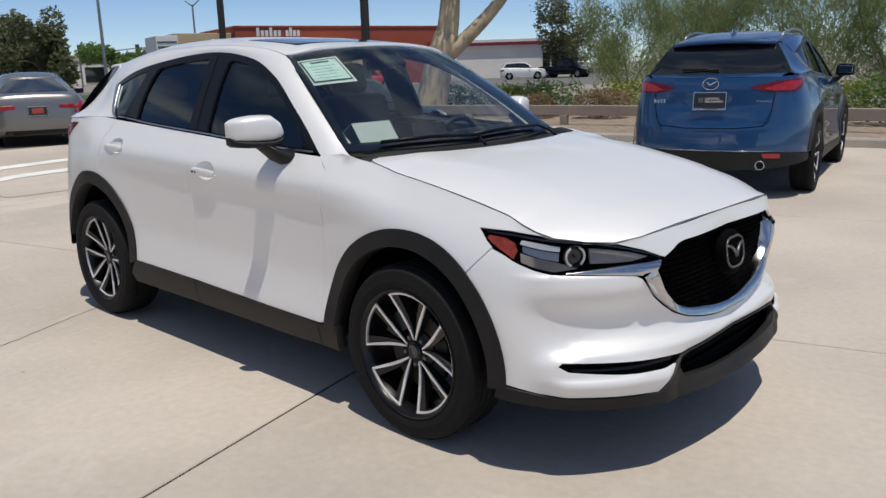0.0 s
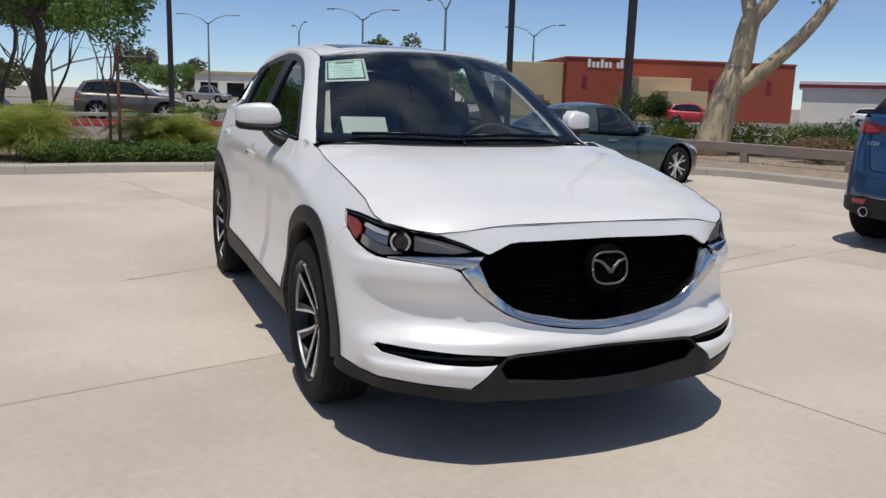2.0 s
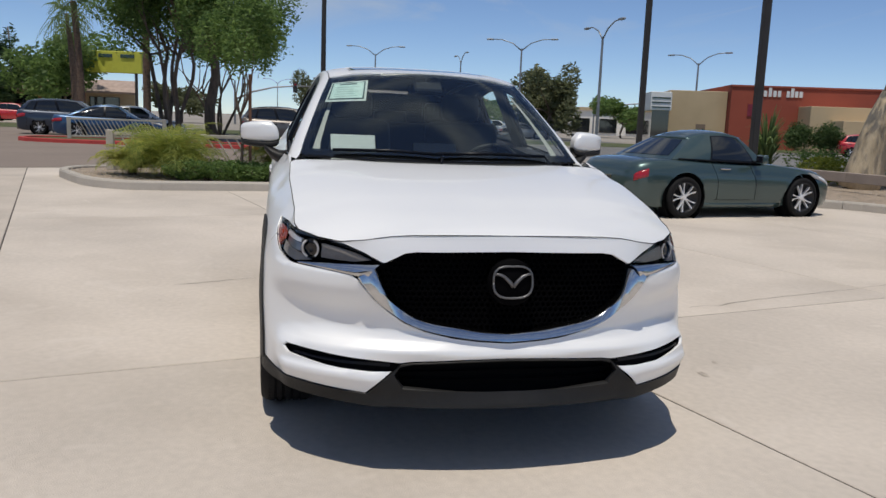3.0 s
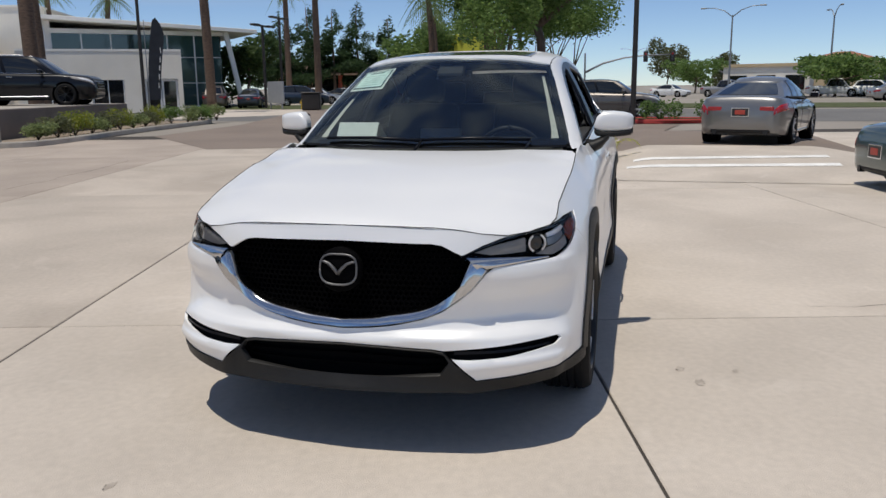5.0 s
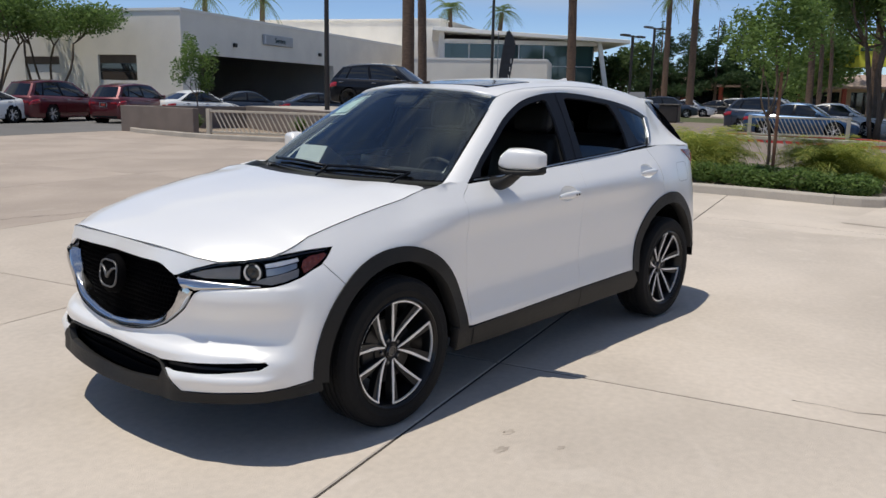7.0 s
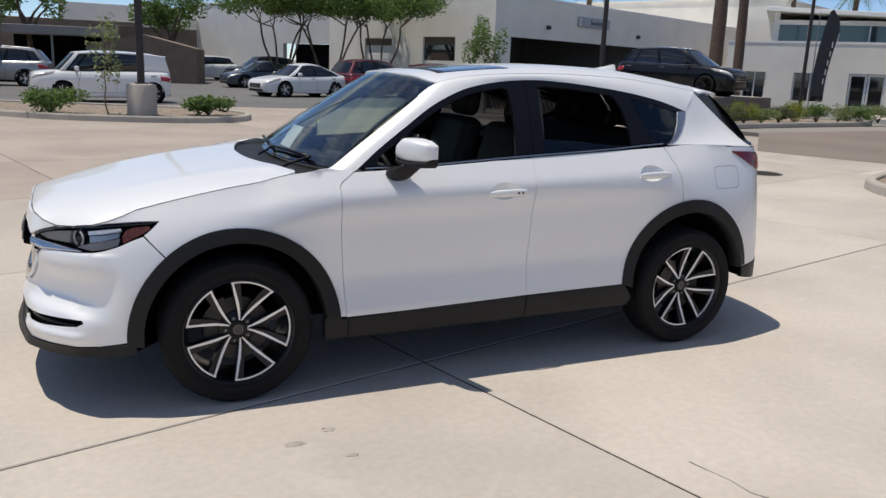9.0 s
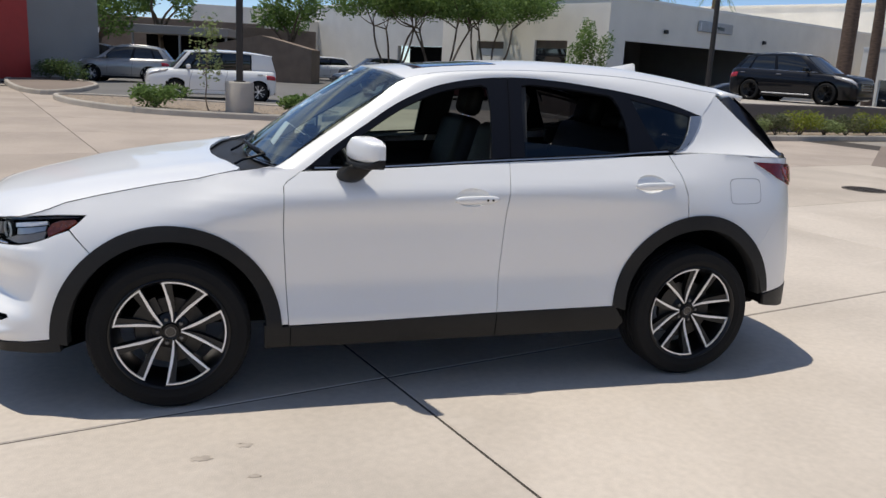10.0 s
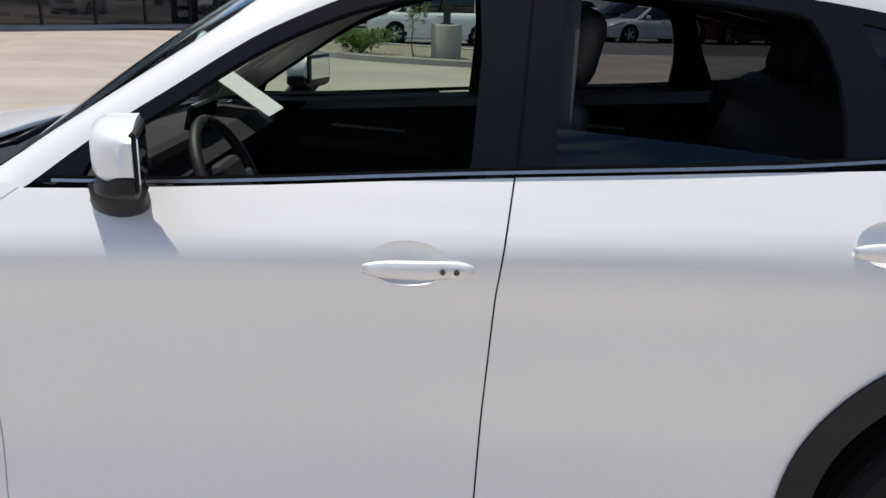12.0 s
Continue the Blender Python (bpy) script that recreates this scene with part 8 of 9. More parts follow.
    def cab_end(q, u, t):
        x, y, z = cab_side(q, t)
        bow = (1 - u * u) * (0.13 if q < 0.5 else -0.10)
        return (x + bow * (1 - 0.35 * t), y * u, z + 0.018 * (1 - u * u) * t)

    def lay(nm, fn, us, ts, mat, off=0.0, out=1):
        """A grid on one cabin surface, moved out a little."""
        v, f = [], []
        for t in ts:
            for u in us:
                p = Vector(fn(u, t))
                if off:
                    n_ = (Vector(fn(u + 0.01, t)) - p).cross(Vector(fn(u, t + 0.01)) - p)
                    n_ = n_.normalized() if n_.length > 1e-9 else Vector((0, 0, 1))
                    n_ = n_ if n_.dot(p - Vector((0, 0, 0.9))) > 0 else -n_
                    p += n_ * off
                v.append(tuple(p))
        kk = len(us)
        for i in range(len(ts) - 1):
            for q in range(kk - 1):
                f.append((i * kk + q, i * kk + q + 1, (i + 1) * kk + q + 1, (i + 1) * kk + q))
        return link(nm, mesh_of(nm, v, f), mat, car)
    ts = list(np.linspace(0, 1, 9))
    shell_v, shell_f = [], []
    for fn, us in ((lambda u, t: cab_side(u, t), list(np.linspace(0, 1, 25))), (lambda u, t: (lambda p: (p[0], -p[1], p[2]))(cab_side(u, t)), list(np.linspace(0, 1, 25))),
                   (lambda u, t: cab_end(0, u, t), list(np.linspace(-1, 1, 13))), (lambda u, t: cab_end(1, u, t), list(np.linspace(-1, 1, 13)))):
        o, kk = len(shell_v), len(us)
        shell_v += [fn(u, t) for t in ts for u in us]
        shell_f += [(o + i * kk + q, o + i * kk + q + 1, o + (i + 1) * kk + q + 1, o + (i + 1) * kk + q) for i in range(8) for q in range(kk - 1)]
    link("cabin_frame", mesh_of("cabin_frame", shell_v, shell_f), paint_mat, car)
    lay("windscreen", lambda u, t: cab_end(0, u, t), list(np.linspace(-0.91, 0.91, 11)), list(np.linspace(0.03, 0.95, 7)), pane, 0.006)
    lay("rear_window", lambda u, t: cab_end(1, u, t), list(np.linspace(-0.84, 0.84, 11)), list(np.linspace(0.14, 0.90, 7)), pane, 0.006)
    for sg in (1, -1):
        def fn(u, t):
            x, y, z = cab_side(u, t)
            return (x, sg * y, z)
        if detail:
            lay("window_surround", fn, list(np.linspace(windows[0][0] - 0.02, windows[-1][1] + 0.015, 25)), list(np.linspace(0.04, 0.93, 9)), SATINBLACK, 0.004)
        for q0, q1 in windows:
            lay("side_window", fn, list(np.linspace(q0, q1, 9)), list(np.linspace(0.08, 0.89, 7)), pane, 0.008)
    # roof skin, crowned, its edges folded down
    v, f = [], []
    qs = (-1.02, -0.985, -0.93, -0.7, -0.35, 0, 0.35, 0.7, 0.93, 0.985, 1.02)
    for q in np.linspace(-0.012, 1.012, 17):
        x, y, z = cab_side(float(np.clip(q, 0, 1)), 1.0)
        x += (0.02 if q < 0 else -0.03 if q > 1 else 0.0)
        for u in qs:
            xx = x + (1 - min(1, u * u)) * ((0.085 if q < 0.5 else -0.065) * abs(2 * q - 1) ** 3)
            v.append((xx, y * u, z + 0.045 * (1 - min(1, abs(u)) ** 2.2) * min(1.0, 4 * min(q + 0.012, 1.012 - q) + 0.25) + (-0.035 if abs(u) > 1 else -0.004 if abs(u) > 0.95 else 0.008)))
    kk = len(qs)
    f = [(i * kk + q, i * kk + q + 1, (i + 1) * kk + q + 1, (i + 1) * kk + q) for i in range(16) for q in range(kk - 1)]
    ob = link("roof", mesh_of("roof", v, f), roof_mat or paint_mat, car)
    sol = ob.modifiers.new("thickness", "SOLIDIFY")
    sol.thickness, sol.offset = 0.025, -1
    x_door = [xa - 0.16 * (xa - xd), xa - 0.50 * (xa - xd), xd + 0.10 * (xa - xd)]
    for sg in (1, -1):
        if rails:
            rp = [(lambda p, l_: (p[0], sg * (p[1] - 0.05), p[2] + l_))(cab_side(q, 1.0), l_) for q, l_ in ((0.12, 0.01), (0.18, 0.055), (0.5, 0.06), (0.85, 0.055), (0.93, 0.01))]
            piped("roof_rail", rp, 0.014, SATINCHROME, car, 6)
        sillp = [(lambda p: (p[0], sg * (p[1] + 0.006), p[2] + 0.006))(cab_side(q, 0.02)) for q in np.linspace(0.04, 0.94, 13)]
        piped("belt_line", sillp, 0.011, CHROME if rails else SATINBLACK, car, 6)
        # wheels in dark wells
        for hx in hubs:
            ww = float(width(hx)) + haunch * 0.6
            if detail:
                v, f = lathe([(r + 0.060, 0.0), (r + 0.058, -0.26), (0.0, -0.26)], 36)
                w_ob = link("wheel_well", mesh_of("wheel_well", v, f), DARK, car)
                w_ob.matrix_basis = pose(hx, sg * (ww * 0.985), r, 0, 0, 0 if sg > 0 else 180)
                if cladding:
                    arc = [(hx + (r + 0.072) * math.cos(a_), sg * (ww + 0.002), r + (r + 0.072) * math.sin(a_)) for a_ in np.linspace(-0.32, math.pi + 0.32, 25)]
                    piped("arch_trim", arc, 0.024, CLADDING, car, 6)
            else:
                rod("wheel_arch", r + 0.06, r + 0.06, 0.20, (hx, sg * (ww * 0.985 - 0.095), r + 0.015), CLADDING if cladding else DARK, car, (90, 0, 0), 28)
            simple_wheel(car, (hx, sg * (ww - 0.30 * r - 0.005), r), sg, r, dark_wheels)
        # mirror, handles, lamps, shut lines
        mp = cab_side(0.13, 0.06)
        mir = empty("door_mirror")
        mir.parent = car
        boxed("shell", (0.12, 0.21, 0.14), (mp[0], sg * (mp[1] + 0.20), mp[2] + 0.055), paint_mat, mir, (0, 0, sg * 12), 0.045, segments=3)
        boxed("stalk", (0.07, 0.16, 0.04), (mp[0] + 0.01, sg * (mp[1] + 0.07), mp[2] + 0.005), SATINBLACK, mir, (0, 0, 0), 0.012)
        boxed("mirror_glass", (0.012, 0.17, 0.10), (mp[0] - 0.060, sg * (mp[1] + 0.205), mp[2] + 0.055), GLOSSBLACK, mir, (0, 0, sg * 12), 0.004)
        two = len(windows) > 1
        for hx in (x_door[1] + 0.24, x_door[2] + 0.22) if two else (x_door[1] + 0.05,):
            p = skin_at(hx, 8.0)
            boxed("door_handle", (0.20, 0.035, 0.028), (hx, sg * (p[1] + 0.018), p[2]), CHROME if not cladding else paint_mat, car, (0, 0, 0), 0.011, segments=2)
        if detail:
            for xx in x_door if two else (x_door[0] + 0.02, x_door[1] - 0.12):
                line = [skin_at(xx + 0.05 * math.sin(q * 0.5), q) for q in np.linspace(2.6, 9.0, 9)]
                piped("shut_line", [(a_, sg * (b_ + 0.0005), c_) for a_, b_, c_ in line], 0.004, DARK, car, 5)
            base = [skin_at(xx, 2.6) for xx in np.linspace(x_door[0], x_door[-1] if two else x_door[1] - 0.12, 7)]
            piped("shut_line", [(a_, sg * (b_ + 0.0005), c_) for a_, b_, c_ in base], 0.004, DARK, car, 5)
        k0, k1 = lamp[0] * 10 + 0.4, lamp[1] * 10 + 1.0
        skin("headlight", ((0.004, k0), (0.15, k1 - 1.0), (0.17, k1 + 0.2), (0.012, k1)), LAMPGREY, sg)
        skin("headlight_lens", ((0.010, k0 + 0.5), (0.10, k1 - 0.8), (0.11, k1 - 0.2), (0.016, k1 - 0.4)), ALLOY, sg, 0.009, 6, 2)
        skin("tail_light", ((tail[0], 5.6), (tail[1], 5.0), (tail[1] - 0.002, 7.4), (tail[0] - 0.005, 7.8)), REDLENS, sg)
        skin("sill", ((0.5 - (wb / 2 - r - 0.10) / L, 0.9), (0.5 + (wb / 2 - r - 0.10) / L, 0.9), (0.5 + (wb / 2 - r - 0.10) / L, 2.1), (0.5 - (wb / 2 - r - 0.10) / L, 2.1)), CLADDING if cladding else paint_mat, sg, 0.010, 9, 2)
        rod("exhaust_tip", 0.045, 0.045, 0.12, (-front + 0.08, sg * hw * 0.55, ground + 0.10), RIMGREY, car, (0, 90, 0), 14)
        zt = float(tz(-front + 0.012 * L))
        if gate_lamps:
            boxed("gate_lamp", (0.03, hw * 0.30, 0.085), (-front + 0.014, sg * hw * 0.56, zt - 0.17), REDLENS, car, (0, 0, 0), 0.012, segments=2)
    zg = float(tz(front - 0.02 * L))
    boxed("grille", (0.05, hw * 0.92, grille), (front - 0.012, 0, zg - 0.10 - grille / 2), GLOSSBLACK, car, (0, 0, 0), 0.02, segments=2)
    if detail:
        for i in range(3):
            boxed("grille_bar", (0.02, hw * 0.86, 0.014), (front + 0.010, 0, zg - 0.12 - grille * (i + 0.5) / 3), SATINCHROME, car, (0, 0, 0), 0.004)
    boxed("front_valance", (0.14, W * 0.60, 0.12), (front - 0.09, 0, ground + 0.13), CLADDING, car, (0, 0, 0), 0.03)
    boxed("rear_valance", (0.14, W * 0.66, 0.14), (-front + 0.10, 0, ground + 0.15), CLADDING, car, (0, 0, 0), 0.03)
    if plate:
        zr = float(tz(-front + 0.012 * L)) - 0.24
        boxed("plate_frame", (0.014, 0.36, 0.19), (-front - 0.002, 0, zr), CHROME, car, (0, 0, 0), 0.004)
        boxed("plate", (0.012, 0.32, 0.15), (-front - 0.007, 0, zr), PLATE, car, (0, 0, 0), 0.003)
        boxed("plate_print", (0.006, 0.20, 0.09), (-front - 0.014, 0, zr), PLATERED, car, (0, 0, 0), 0.002)
    return car


SUV_TOP = ((0, 0.62), (0.006, 0.74), (0.02, 0.88), (0.06, 0.97), (0.12, 1.01), (0.26, 1.07), (0.32, 1.075), (0.80, 1.13), (0.93, 1.14), (0.975, 1.10), (0.992, 0.98), (1.0, 0.84))
SUV_CAB = (0.25, 0.415, 0.885, 0.985, 0.59)
SEDAN_TOP = ((0, 0.48), (0.008, 0.58), (0.025, 0.70), (0.08, 0.79), (0.15, 0.85), (0.27, 0.92), (0.33, 0.93), (0.80, 0.985), (0.93, 1.005), (0.975, 0.99), (0.992, 0.88), (1.0, 0.72))
SEDAN_CAB = (0.27, 0.43, 0.68, 0.87, 0.54)
BOX_TOP = ((0, 0.66), (0.006, 0.76), (0.02, 0.88), (0.05, 0.95), (0.12, 0.99), (0.22, 1.02), (0.28, 1.03), (0.80, 1.04), (0.96, 1.04), (0.99, 0.98), (1.0, 0.84))
BOX_CAB = (0.205, 0.32, 0.955, 0.992, 0.67)

# roadster with its hard top up
plain_car(pose(-7.0, 6.05, 0, 0, 0, 101), GREYGREEN, "grey-green metallic roadster with hard top and bright wheels", L=4.00, W=1.72, H=1.30, wb=2.33, r=0.315, name="sports_car", detail=True, haunch=0.035,
          windows=((0.13, 0.60),), lamp=(0.60, 0.74), grille=0.14,
          top=((0, 0.44), (0.012, 0.54), (0.04, 0.62), (0.10, 0.72), (0.20, 0.79), (0.36, 0.84), (0.55, 0.86), (0.70, 0.885), (0.80, 0.90), (0.90, 0.88), (0.965, 0.83), (0.99, 0.74), (1.0, 0.60)), cabin=(0.392, 0.468, 0.71, 0.835, 0.50), ground=0.14, gate_lamps=False, tail=(0.945, 0.99))
plain_car(pose(-14.9, 3.75, 0.154, 0, 0, 162), GREYSILVER, "silver-grey metallic coupe with red tail lights", L=4.70, W=1.84, H=1.395, wb=2.73, r=0.345, top=SEDAN_TOP, cabin=(0.29, 0.46, 0.68, 0.905, 0.53), name="coupe_car", detail=True, haunch=0.02, windows=((0.10, 0.50), (0.53, 0.74)))
plain_car(pose(-32.6, -0.40, 0, 0, 0, 88), TAUPE, "taupe metallic compact luxury crossover at the street", L=4.37, W=1.9, H=1.66, wb=2.66, r=0.37, top=SUV_TOP, cabin=(0.26, 0.44, 0.90, 0.985, 0.60), cladding=True, name="crossover_car", roof_mat=BLACKP, detail=True, tail=(0.955, 0.997), gate_lamps=False)
plain_car(pose(0.95, -24.9, 0, 0, 0, 5), WHITEP, "white boxy hatchback parked behind the island", L=4.3, W=1.76, H=1.65, wb=2.72, shift=-0.14, r=0.325, top=BOX_TOP, cabin=BOX_CAB, name="box_car", detail=True, windows=((0.06, 0.40), (0.42, 0.74)), lamp=(0.66, 0.84))
plain_car(pose(4.7, -36.8, 0, 0, 0, -10), SILVER, "silver compact crossover in the service yard", L=4.4, W=1.8, H=1.68, wb=2.6, r=0.345, top=SUV_TOP, cabin=SUV_CAB, cladding=True, name="crossover_car", detail=True, rails=True)
plain_car(pose(7.6, -42.0, 0, 0, 0, -10), BLACKP, "black crossover in the service yard", L=4.7, W=1.85, H=1.7, r=0.36, top=SUV_TOP, cabin=SUV_CAB, name="crossover_car", detail=True, rails=True)
display_car = plain_car(pose(-19.0, -19.65, 0.93, 0, 0, 112), BLACKP, "black crossover on the raised display planter", L=4.7, W=1.84, H=1.67, wb=2.79, r=0.365, top=SUV_TOP, cabin=SUV_CAB, dark_wheels=True, name="crossover_car", detail=True, rails=True, grille=0.26, plate=False)
for sg in (1, -1):
    boxed("running_board", (1.75, 0.16, 0.04), (0.02, sg * 0.90, 0.30), SATINCHROME, display_car, (0, 0, 0), 0.012)
for m, pt, lab, kw in (
        (pose(-11.6, -33.0, 0, 0, 0, 208), REDP, "dark red large crossover in the service yard", dict(L=4.9, W=1.93, H=1.76, top=SUV_TOP, cabin=SUV_CAB, r=0.37)),
        (pose(-14.2, -30.9, 0, 0, 0, 208), REDP, "dark red compact crossover in the service yard", dict(L=4.5, W=1.82, H=1.68, top=SUV_TOP, cabin=SUV_CAB, r=0.34)),
        (pose(-7.6, -31.6, 0, 0, 0, 20), WHITEP, "white small sedan in the service yard", dict(L=4.7, W=1.8, H=1.46, top=SEDAN_TOP, cabin=SEDAN_CAB)),
        (pose(-8.0, -41.2, 0, 0, 0, 12), NAVYP, "navy sedan in the service yard", dict(L=4.6, W=1.8, H=1.46, top=SEDAN_TOP, cabin=SEDAN_CAB)),
        (pose(-9.8, -49.5, 0, 0, 0, 15), BLACKP, "black crossover before the service bays", dict(L=4.8, W=1.9, H=1.75, top=SUV_TOP, cabin=SUV_CAB)),
        (pose(-6.9, -55.0, 0, 0, 0, 10), WHITEP, "white crossover before the service bays", dict(L=4.6, W=1.85, H=1.65, top=SUV_TOP, cabin=SUV_CAB)),
        (pose(-17.3, -31.0, 0, 0, 0, 190), WHITEP, "white sedan parked behind the planter", dict(L=4.6, W=1.8, H=1.44, top=SEDAN_TOP, cabin=SEDAN_CAB)),
        (pose(-21.4, -32.6, 0, 0, 0, 160), NAVYP, "dark sedan parked behind the planter", dict(L=4.7, W=1.82, H=1.44, top=SEDAN_TOP, cabin=SEDAN_CAB)),
        (pose(-24.4, -30.6, 0, 0, 0, 165), NAVYP, "dark blue sedan parked behind the planter", dict(L=4.7, W=1.82, H=1.42, top=SEDAN_TOP, cabin=SEDAN_CAB)),
        (pose(-51.0, -30.6, 0, 0, 0, 205), TAUPE, "taupe crossover before the showroom", dict(L=4.7, W=1.85, H=1.7, top=SUV_TOP, cabin=SUV_CAB)),
        (pose(-52.3, -28.3, 0, 0, 0, 200), NAVYP, "dark grey sedan before the showroom", dict(L=4.7, W=1.82, H=1.45, top=SEDAN_TOP, cabin=SEDAN_CAB)),
        (pose(-58.4, -26.9, 0, 0, 0, 120), NAVYP, "dark teal crossover in the far car park", dict(L=4.7, W=1.85, H=1.66, top=SUV_TOP, cabin=SUV_CAB)),
        (pose(-64.4, -27.8, 0, 0, 0, 100), WHITEP, "white sedan in the far car park", dict(L=4.6, W=1.8, H=1.45, top=SEDAN_TOP, cabin=SEDAN_CAB)),
        (pose(-69.9, -27.3, 0, 0, 0, 100), BLACKP, "black sedan in the far car park", dict(L=4.6, W=1.8, H=1.45, top=SEDAN_TOP, cabin=SEDAN_CAB)),
        (pose(-70.4, -25.2, 0, 0, 0, 95), WHITEP, "white crossover in the far car park", dict(L=4.5, W=1.85, H=1.65, top=SUV_TOP, cabin=SUV_CAB)),
        (pose(-66.5, -21.9, 0, 0, 0, 95), BRIGHTRED, "bright red hatchback in the far car park", dict(L=4.2, W=1.8, H=1.45, top=SEDAN_TOP, cabin=(0.27, 0.43, 0.85, 0.96, 0.55))),
        (pose(-32.2, -8.0, 0, 0, 0, 100), MIDBLUE, "blue sedan parked beyond the fence", dict(L=4.6, W=1.8, H=1.45, top=SEDAN_TOP, cabin=SEDAN_CAB)),
        (pose(-36.4, -10.6, 0, 0, 0, 100), NAVYP, "dark crossover parked beyond the fence", dict(L=4.6, W=1.8, H=1.65, top=SUV_TOP, cabin=SUV_CAB)),
        (pose(-35.6, -7.6, 0, 0, 0, 100), WHITEP, "white sedan parked beyond the fence", dict(L=4.6, W=1.8, H=1.45, top=SEDAN_TOP, cabin=SEDAN_CAB)),
        (pose(-45.2, 60.5, 0, 0, 0, 40), WHITEP, "small white crossover across the street", dict(L=4.4, W=1.8, H=1.6, top=SUV_TOP, cabin=SUV_CAB)),
        (pose(-44.0, 66.0, 0, 0, 0, 10), BLACKP, "black pickup across the street", dict(L=5.6, W=1.95, H=1.9, wb=3.4, r=0.4, top=SUV_TOP, cabin=(0.25, 0.36, 0.58, 0.64, 0.62), ground=0.3)),
        (pose(-41.8, 37.4, 0, 0, 0, 60), BRIGHTRED, "small bright red hatchback across the street", dict(L=3.6, W=1.63, H=1.49, wb=2.3, r=0.3, top=SEDAN_TOP, cabin=(0.25, 0.42, 0.88, 0.97, 0.52))),
        (pose(-87.8, 20.4, 0, 0, 0, 70), WHITEP, "white pickup in the plaza car park", dict(L=5.6, W=1.95, H=1.9, wb=3.4, r=0.4, top=SUV_TOP, cabin=(0.25, 0.36, 0.58, 0.64, 0.62), ground=0.3)),
        (pose(-87.0, 24.2, 0, 0, 0, 70), WHITEP, "white crossover in the plaza car park", dict(L=4.6, W=1.85, H=1.7, top=SUV_TOP, cabin=SUV_CAB)),
        (pose(-66.9, 20.9, 0, 0, 0, 100), SILVER, "silver sedan on the street", dict(L=4.7, W=1.82, H=1.45, top=SEDAN_TOP, cabin=SEDAN_CAB)),
        (pose(-93.0, 10.0, 0, 0, 0, 60), SILVER, "silver pickup in the plaza car park", dict(L=5.6, W=1.95, H=1.9, wb=3.4, r=0.4, top=SUV_TOP, cabin=(0.25, 0.36, 0.58, 0.64, 0.62), ground=0.3)),
        (pose(-95.0, 4.0, 0, 0, 0, 60), WHITEP, "white sedan in the plaza car park", dict(L=4.7, W=1.82, H=1.45, top=SEDAN_TOP, cabin=SEDAN_CAB)),
        (pose(-90.0, 30.0, 0, 0, 0, 60), BLACKP, "black sedan in the plaza car park", dict(L=4.7, W=1.82, H=1.45, top=SEDAN_TOP, cabin=SEDAN_CAB))):
    plain_car(m, pt, lab, name="pickup_truck" if "pickup" in lab else "sedan_car" if "sedan" in lab else "hatchback_car" if "hatch" in lab else "crossover_car", **kw)


# ---- lettering ----
def lettering(name, text, m, size, material, parent=None, depth=0.01):
    cu = bpy.data.curves.new(name, "FONT")
    cu.body = text
    cu.size = size
    cu.extrude = depth
    cu.align_x = "CENTER"
    tmp = bpy.data.objects.new(name, cu)
    scene.collection.objects.link(tmp)
    bpy.context.view_layer.update()
    me = bpy.data.meshes.new_from_object(tmp)
    bpy.data.objects.remove(tmp)
    me.name = name
    me.materials.clear()
    ob = link(name, me, material, parent, smooth=False)
    ob.matrix_basis = m
    return ob


# ---- buildings ----
def solid(name, lo, hi, material, parent, bevel=0.0):
    size = [b - a for a, b in zip(lo, hi)]
    at = [(a + b) / 2 for a, b in zip(lo, hi)]
    return boxed(name, size, at, material, parent, bevel=bevel)


# service building: x along the bay wall, y into the building
svc = empty("service_building", pose(-21.3, -38.8, 0, 0, 0, 203.2), "cream stucco service building with a wide dark drive-in bay", "building")
solid("front_wall", (0.0, 0.0, 0.0), (1.6, 0.35, 5.85), STUCCO, svc)
solid("front_wall", (1.6, 0.0, 3.5), (19.6, 0.35, 5.85), STUCCO, svc)
solid("front_wall", (19.6, 0.0, 0.0), (34.98, 0.35, 5.85), STUCCO, svc)
ys = [0.35, 3.1, 5.85, 8.7, 11.35, 15.1, 20.5, 34.0]
for y0, y1, z0 in ((0.35, 3.1, 0), (5.85, 8.7, 0), (11.35, 15.1, 0), (20.5, 34.0, 0), (3.1, 5.85, 3.38), (8.7, 11.35, 3.25), (15.1, 20.5, 2.8)):
    solid("side_wall", (0.0, y0, z0), (0.35, y1, 5.85), STUCCO if y0 < 14 else PALEGREY, svc)
for y0, y1, h in ((3.1, 5.85, 3.38), (8.7, 11.35, 3.25)):
    door = empty("rolling_door")
    door.parent = svc
    k = 7
    for i in range(k):
        z0 = h * i / k
        solid("door_panel", (0.16, y0, z0 + 0.01), (0.24, y1, h * (i + 1) / k - 0.01), DARKGLASS if i in (4, 5) and y0 < 6 else (STUCCO_W if i < 6 else BROWNWALL), door)
# near-black sheet, its colour standing in for shade inside the opening
solid("dark_doorway", (1.2, 15.1, 0.0), (1.3, 20.5, 2.8), DARK, svc)
solid("roof", (-0.05, -0.05, 5.85), (34.96, 34.05, 6.0), STUCCO_W, svc)
solid("bay_back_wall", (1.0, 13.0, 0.0), (20.5, 13.2, 5.8), GREYWALL, svc)
solid("bay_side_wall", (20.3, 0.35, 0.0), (20.5, 13.0, 5.8), GREYWALL, svc)
solid("bay_ceiling", (0.35, 0.35, 4.4), (20.3, 13.0, 4.5), GREYWALL, svc)
solid("bay_floor", (0.35, 0.0, 0.0), (20.3, 13.0, 0.02), ASPHALT, svc)
